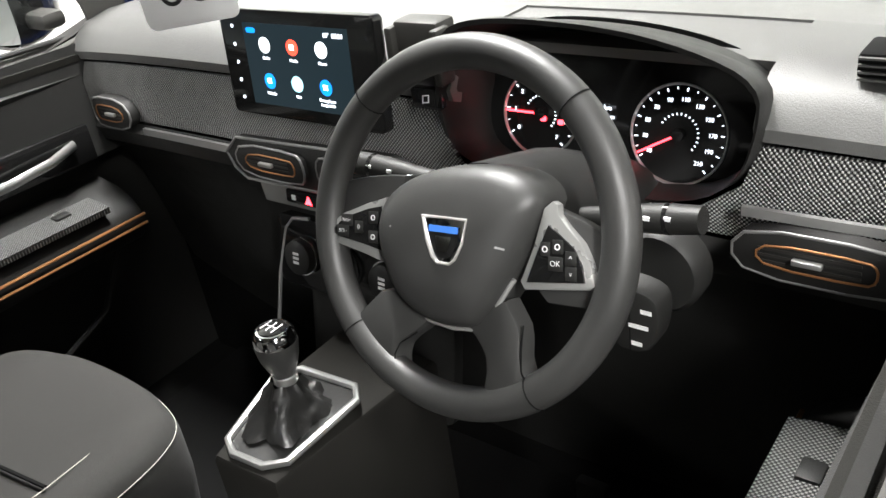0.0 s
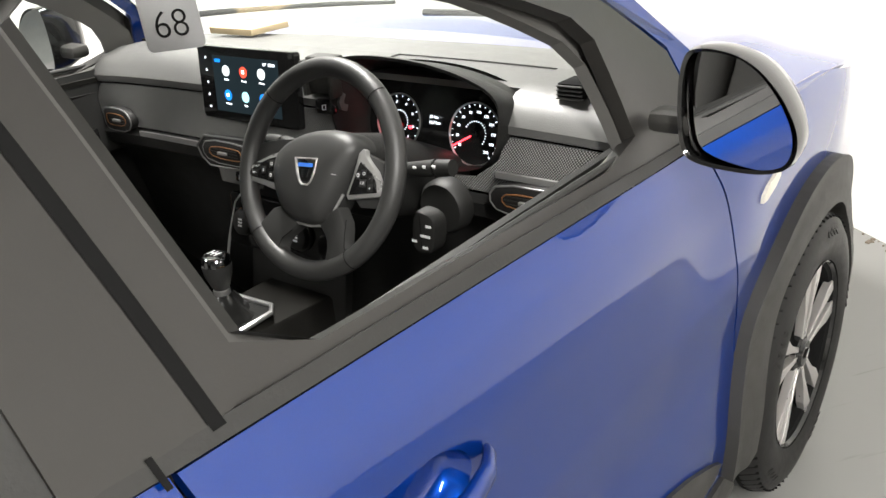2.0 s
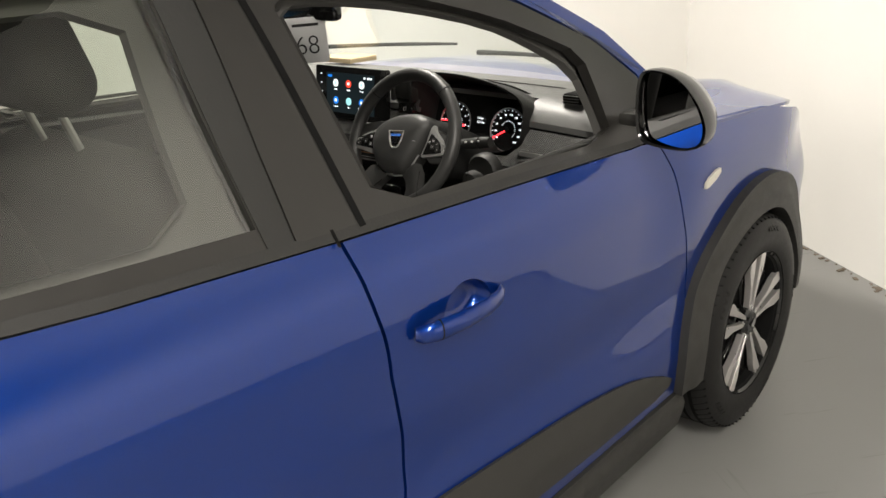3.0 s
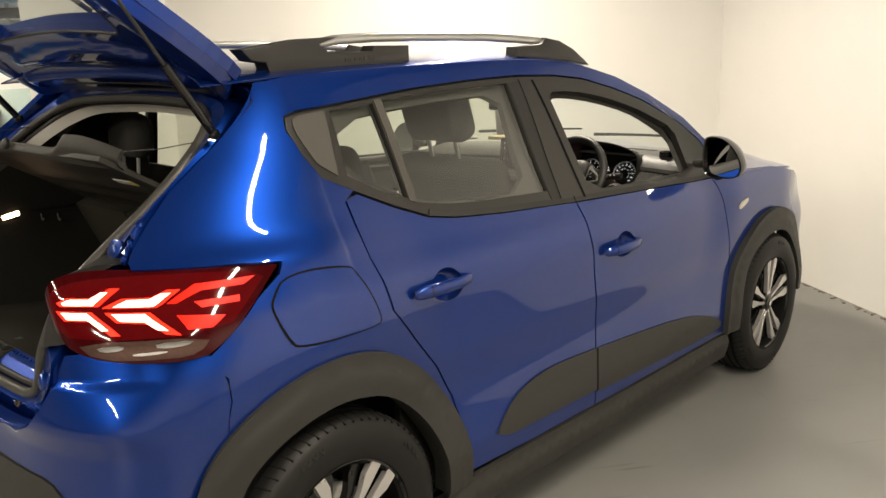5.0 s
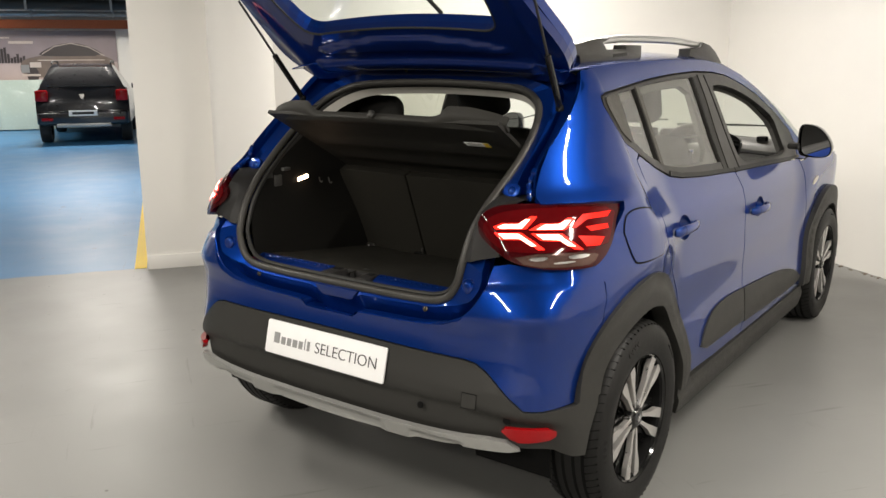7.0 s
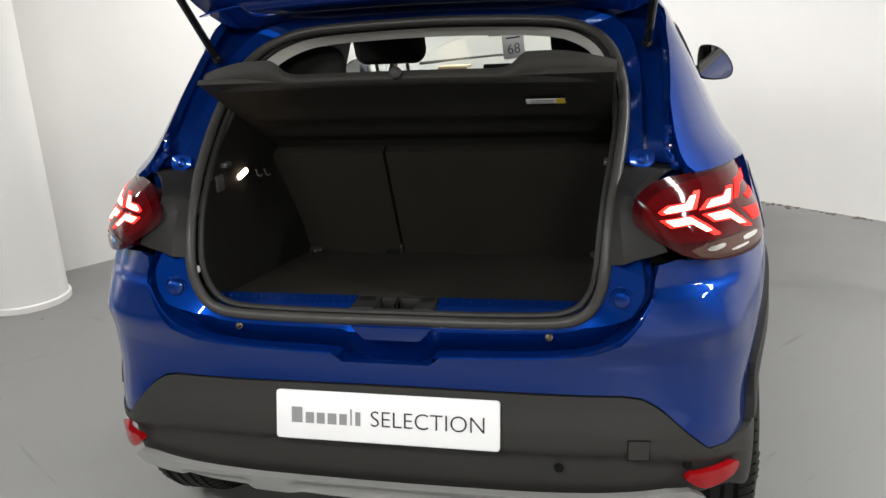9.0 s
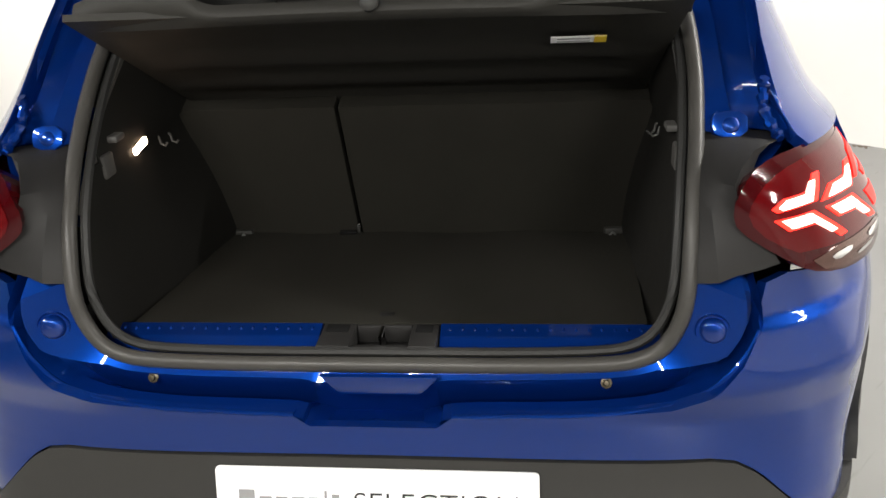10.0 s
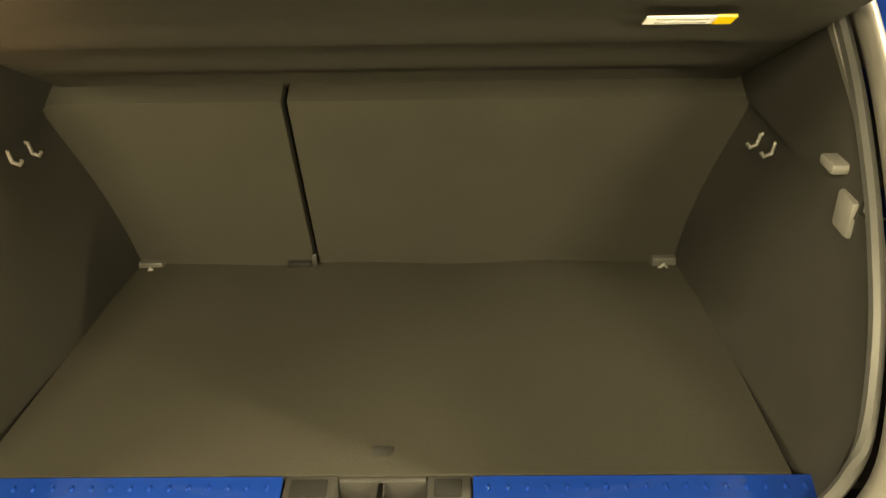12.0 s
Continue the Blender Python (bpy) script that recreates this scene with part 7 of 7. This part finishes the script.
for ob in list(car.children):
    kind = ob.name.split(".")[0]
    if kind in CABIN_PARTS:
        ob.matrix_basis = CABIN
    if kind == "door_lining":
        for piece in ob.children:
            piece.matrix_basis = Matrix.Translation((0, -.012, 0)) @ CABIN if ob.data.vertices[0].co.y > 0 else Matrix.Translation((.075, .030, -.030) if piece.name.startswith("door_armrest") else (.04, .050, -.020))
    if kind == "front_seat":
        for piece in ob.children:
            if piece.name.split(".")[0] in ("seat_cushion", "piping", "seam"):
                piece.matrix_basis = CABIN
bpy.data.objects["paper_folder"].matrix_basis = CABIN


# ---- beyond the wall's end ----
def rm(s, d, z=0.0, turn=0.0):
    return Matrix.Translation(at_room(s, d, z)) @ Matrix.Rotation(math.atan2(ES.y, ES.x) + radians(turn), 4, "Z")


RED_BEAM = material("orange_red_beam", (0.60, 0.13, 0.035), 0.5)
STEEL = material("galvanised_steel", (0.35, 0.36, 0.37), 0.45, 0.6, vary=0.2, scale=8)
PIPE = material("dark_pipe", (0.05, 0.05, 0.05), 0.5)
CRATE = material("chipboard", (0.42, 0.27, 0.14), 0.7, vary=0.25, scale=12)
POSTER = material("poster_ground", (0.46, 0.37, 0.35), 0.6, vary=0.15, scale=1.5)
POSTER_SKY = material("poster_sky", (0.27, 0.22, 0.23), 0.6, vary=0.2, scale=1.5)
POSTER_CAR = material("poster_car", (0.045, 0.035, 0.035), 0.4)
POSTER_BODY = material("poster_body", (0.16, 0.12, 0.10), 0.5, vary=0.4, scale=4)
POSTER_LIGHT = material("poster_light", (0.55, 0.47, 0.42), 0.6)
GREEN_GLASS = material("frosted_green_glass", (0.46, 0.55, 0.49), 0.25, vary=0.05, coat=0.4)
CHARCOAL = material("charcoal_car_paint", (0.016, 0.016, 0.019), 0.3, 0.4, coat=1.0)
DARK_GLASS = material("dark_car_glass", (0.012, 0.013, 0.014), 0.05)


def far_area():
    M = rm(0, 0)
    b = obj("red_beam", box(-4, 16, -.06, .06, 2.00, 2.17), RED_BEAM, smooth=False)
    b.matrix_basis = rm(0, -12.9)
    tagged(b, "orange-red painted beam along the far wall", "beam", kind="structure")
    for k, (dd, z, r, mat) in enumerate(((-12.6, 2.27, .05, STEEL), (-12.0, 2.42, .10, PIPE), (-10.8, 2.60, .07, STEEL))):
        way = [(-4, 0, 0), (8.3, 0, 0), (8.6, .2, 0), (8.8, 1.0, .02), (9.1, 5.5, .05)] if mat == PIPE else [(-4, 0, 0), (16, 0, 0)]
        p = obj("pipe", tube(way, r, 12), mat)
        p.matrix_basis = rm(0, dd, z)
        for s in (5.4, 6.9, 8.2):
            part("hanger", box(s - .02, s + .02, -r - .012, r + .012, -r - .012, 3.4 - z), STEEL, p, smooth=False)
        tagged(p, "long pipe hung under the ceiling", "pipe", "ceiling pipes")
    for s in (7.6, 10.2):
        p = obj("cable_tray", box(-.12, .12, -6, 6, 0, .05), STEEL, smooth=False)
        p.matrix_basis = rm(s, -7, 2.75)
        tagged(p, "grey steel cable tray below the ceiling", "cable tray", "cable trays")
    # wall panels
    seam = obj("wall_seam", box(-.01, .01, -.01, .01, 0, 2.0), GREY, smooth=False)
    seam.matrix_basis = rm(8.75, -12.985)
    tagged(seam, "dark vertical joint in the far wall", "wall joint", kind="structure")
    po = empty("wall_poster", "wide brown car poster with a dark skyline on the far wall", "poster", m=rm(6.72, -12.96, .98) @ Matrix.Diagonal((.56, 1, .86, 1)))
    part("ground", box(-2.35, 2.05, -.01, .01, 0, .42), POSTER, po, smooth=False)
    part("sky", box(-2.35, 2.05, -.01, .01, .42, 1.14), POSTER_SKY, po, smooth=False)
    rnd = random.Random(4)
    for k in range(12):
        h = .10 + .28 * rnd.random()
        part("tower", box(.75 + .10 * k, .83 + .10 * k, .012, .016, .40, .40 + h), POSTER_CAR, po, smooth=False)
    flat = Matrix(((-1, 0, 0, 0), (0, 0, 1, .013), (0, 1, 0, 0), (0, 0, 0, 1)))
    sil = [(-2.2, .12), (-2.25, .45), (-1.9, .56), (-1.3, .62), (-.2, .62), (.3, .56), (.75, .50), (.95, .38), (.92, .15), (.5, .06), (-1.6, .06)]
    part("pictured_car", prism([tuple(p) for p in rounded([(-x, z) for x, z in sil][::-1], 1)], .004, flat), POSTER_BODY, po, "brown saloon car picture")
    cab = [(-1.95, .56), (-1.5, .76), (-.9, .87), (-.3, .82), (.15, .68), (.35, .57), (-.4, .55)]
    part("pictured_cabin", prism([tuple(p) for p in rounded([(-x, z) for x, z in cab][::-1], 1)], .005, flat), POSTER_CAR, po)
    for cx in (-1.45, .55):
        part("pictured_wheel", prism([(-cx + .20 * math.cos(k), .14 + .20 * math.sin(k)) for k in steps(0, 6.28, 20)[:-1]], .0055, flat), POSTER_CAR, po)
    part("pictured_crease", box(-1.9, .35, .018, .020, .455, .475), POSTER_LIGHT, po, smooth=False)
    part("pictured_glow", box(-1.6, -.5, .018, .020, .30, .36), POSTER_LIGHT, po, smooth=False)
    part("pictured_lamp", box(.25, .62, .018, .020, .30, .42), POSTER_LIGHT, po, smooth=False)
    part("pictured_grille", box(.65, .92, .018, .020, .18, .36), GREY, po, smooth=False)
    part("writing_bar", box(.45, 1.25, .014, .018, .84, .90), POSTER_LIGHT, po, smooth=False)
    part("writing_bar", box(1.20, 1.55, .014, .018, .96, .99), POSTER_LIGHT, po, smooth=False)
    part("pictured_roofline", tube([(.2, .018, .60), (-.25, .018, .78), (-.8, .018, .85), (-1.4, .018, .76), (-1.9, .018, .56)], .012, 6), POSTER_LIGHT, po)
    part("pictured_bumper", box(.30, .90, .018, .020, .10, .15), POSTER_LIGHT, po, smooth=False)
    for s, w in ((8.15, .95), (7.30, .80), (6.55, .75)):
        g = obj("glass_panel", box(-w / 2, w / 2, -.012, .012, .02, 1.00, .004), GREEN_GLASS)
        g.matrix_basis = rm(s, -12.75) @ Matrix.Rotation(radians(4), 4, "X")
        tagged(g, "frosted greenish glass panel leaning by the wall", "glass panel", "leaning glass panels")
    c = obj("crate", box(-.75, .75, -.25, .25, 0, .75, .02), CRATE)
    c.matrix_basis = rm(9.50, -12.6)
    tagged(c, "wrapped brown chipboard crate on the floor", "crate")
    part("wrapping", sheet(lambda a, h: Vector((a, .256 + .006 * math.sin(31 * a + 9 * h) * math.sin(17 * h - 5 * a), .16 + h)), steps(-.70, .70, 24), steps(0, .56, 12), .003), material("creased_film", (0.50, 0.36, 0.23), 0.22, vary=0.3, scale=9, coat=0.6), c, "creased clear film over brown board")
    y = obj("floor_line", box(-.042, .042, -4.65, 1.62, .001, .004), YELLOW, smooth=False)
    y.matrix_basis = rm(4.807, -1.65)
    tagged(y, "yellow painted floor line", "floor line", kind="structure")
    sk = obj("skirting", box(0, .457, -.008, .008, 0, .10, .002), WALLPAINT)
    sk.matrix_basis = rm(4.30, .009)
    tagged(sk, "white skirting at the wall's end", "skirting", kind="structure")


def parked_car(s, d):
    """A small dark hatchback seen from behind; x across, y ahead."""
    e = empty("parked_car", "dark grey hatchback parked facing the far wall", "car", m=rm(s, d, 0, 180.0) @ Matrix.Scale(.86, 4))
    prof = [(-.60, .42), (-.62, .75), (-.56, .95), (-.40, 1.25), (-.18, 1.50), (.30, 1.56), (1.0, 1.52), (1.9, 1.02), (2.9, .92), (3.3, .72), (3.3, .35)]
    b2 = bmesh.new()
    rows = []
    for y, z in prof:
        wd = .86 if z < 1.0 else .86 - .30 * ((z - 1.0) / .55)
        rows.append([b2.verts.new((wd * k, y - .0 + .10 * abs(k) ** 4 * (1 if y < 0 else -1), z - .02 * abs(k) ** 3)) for k in steps(-1, 1, 14)])
    for a, b in zip(rows, rows[1:]):
        for i in range(len(a) - 1):
            b2.faces.new((a[i], a[i + 1], b[i + 1], b[i]))
    for side in (0, -1):
        loop = [r[side] for r in rows]
        b2.faces.new(loop)
    bmesh.ops.recalc_face_normals(b2, faces=b2.faces[:])
    part("body", b2, CHARCOAL, e, "dark grey painted body", sharp=35)
    part("bumper", box(-.84, .84, -.68, -.45, .38, .66, .06, None, 3), CHARCOAL, e)
    part("skid_plate", box(-.50, .50, -.70, -.60, .34, .42, .02), SKID, e, "grey skid plate")
    part("rear_window", sheet(lambda t, k: Vector((k * (.62 - .10 * t), -.475 + .30 * t - .012 + .05 * k * k, 1.12 + .34 * t)), steps(0, 1, 4), steps(-1, 1, 8), .006), DARK_GLASS, e, "dark rear window")
    for k in (-1, 1):
        part("tail_lamp", box(k * .62, k * .85, -.64, -.40, .84, 1.06, .03), LAMP_RED, e, "red tail lamp")
        part("reflector", box(k * .55, k * .76, -.70, -.66, .47, .53, .01), LAMP_RED, e)
        for y in (0.0, 2.58):
            w = part("wheel", lathe([(.20, -.10), (.31, -.10), (.325, -.07), (.325, .07), (.31, .10), (.20, .10)], 36, Matrix.Translation((k * .76, y, .326)) @ Matrix.Rotation(radians(90), 4, "Y"), closed=True), RUBBER, e)
            part("rim", lathe([(.0, .06 * k), (.20, .08 * k)], 24, Matrix.Translation((k * .76, y, .326)) @ Matrix.Rotation(radians(90), 4, "Y")), ALLOY, w)
        part("mirror", box(k * .86, k * 1.0, 1.50, 1.60, 1.0, 1.12, .03), CHARCOAL, e)
        part("roof_rail", tube([(k * .55, -.05, 1.56), (k * .55, .1, 1.60), (k * .55, .9, 1.60), (k * .55, 1.1, 1.56)], .018, 8), PIPE, e)
    pl = part("number_plate", box(-.26, .26, -.695, -.68, .56, .67, .004), WHITE, e, "pale plate with a dark bar")
    part("plate_bar", box(-.20, .20, -.698, -.694, .59, .64), INK, pl)
    part("badge", prism([(-.05, .05), (.05, .05), (.02, -.04), (-.02, -.04)], .01, Matrix(((1, 0, 0, 0), (0, 0, -1, -.635), (0, 1, 0, .93), (0, 0, 0, 1)))), CHROME, e)
    return e


far_area()
parked_car(5.87, -10.0)
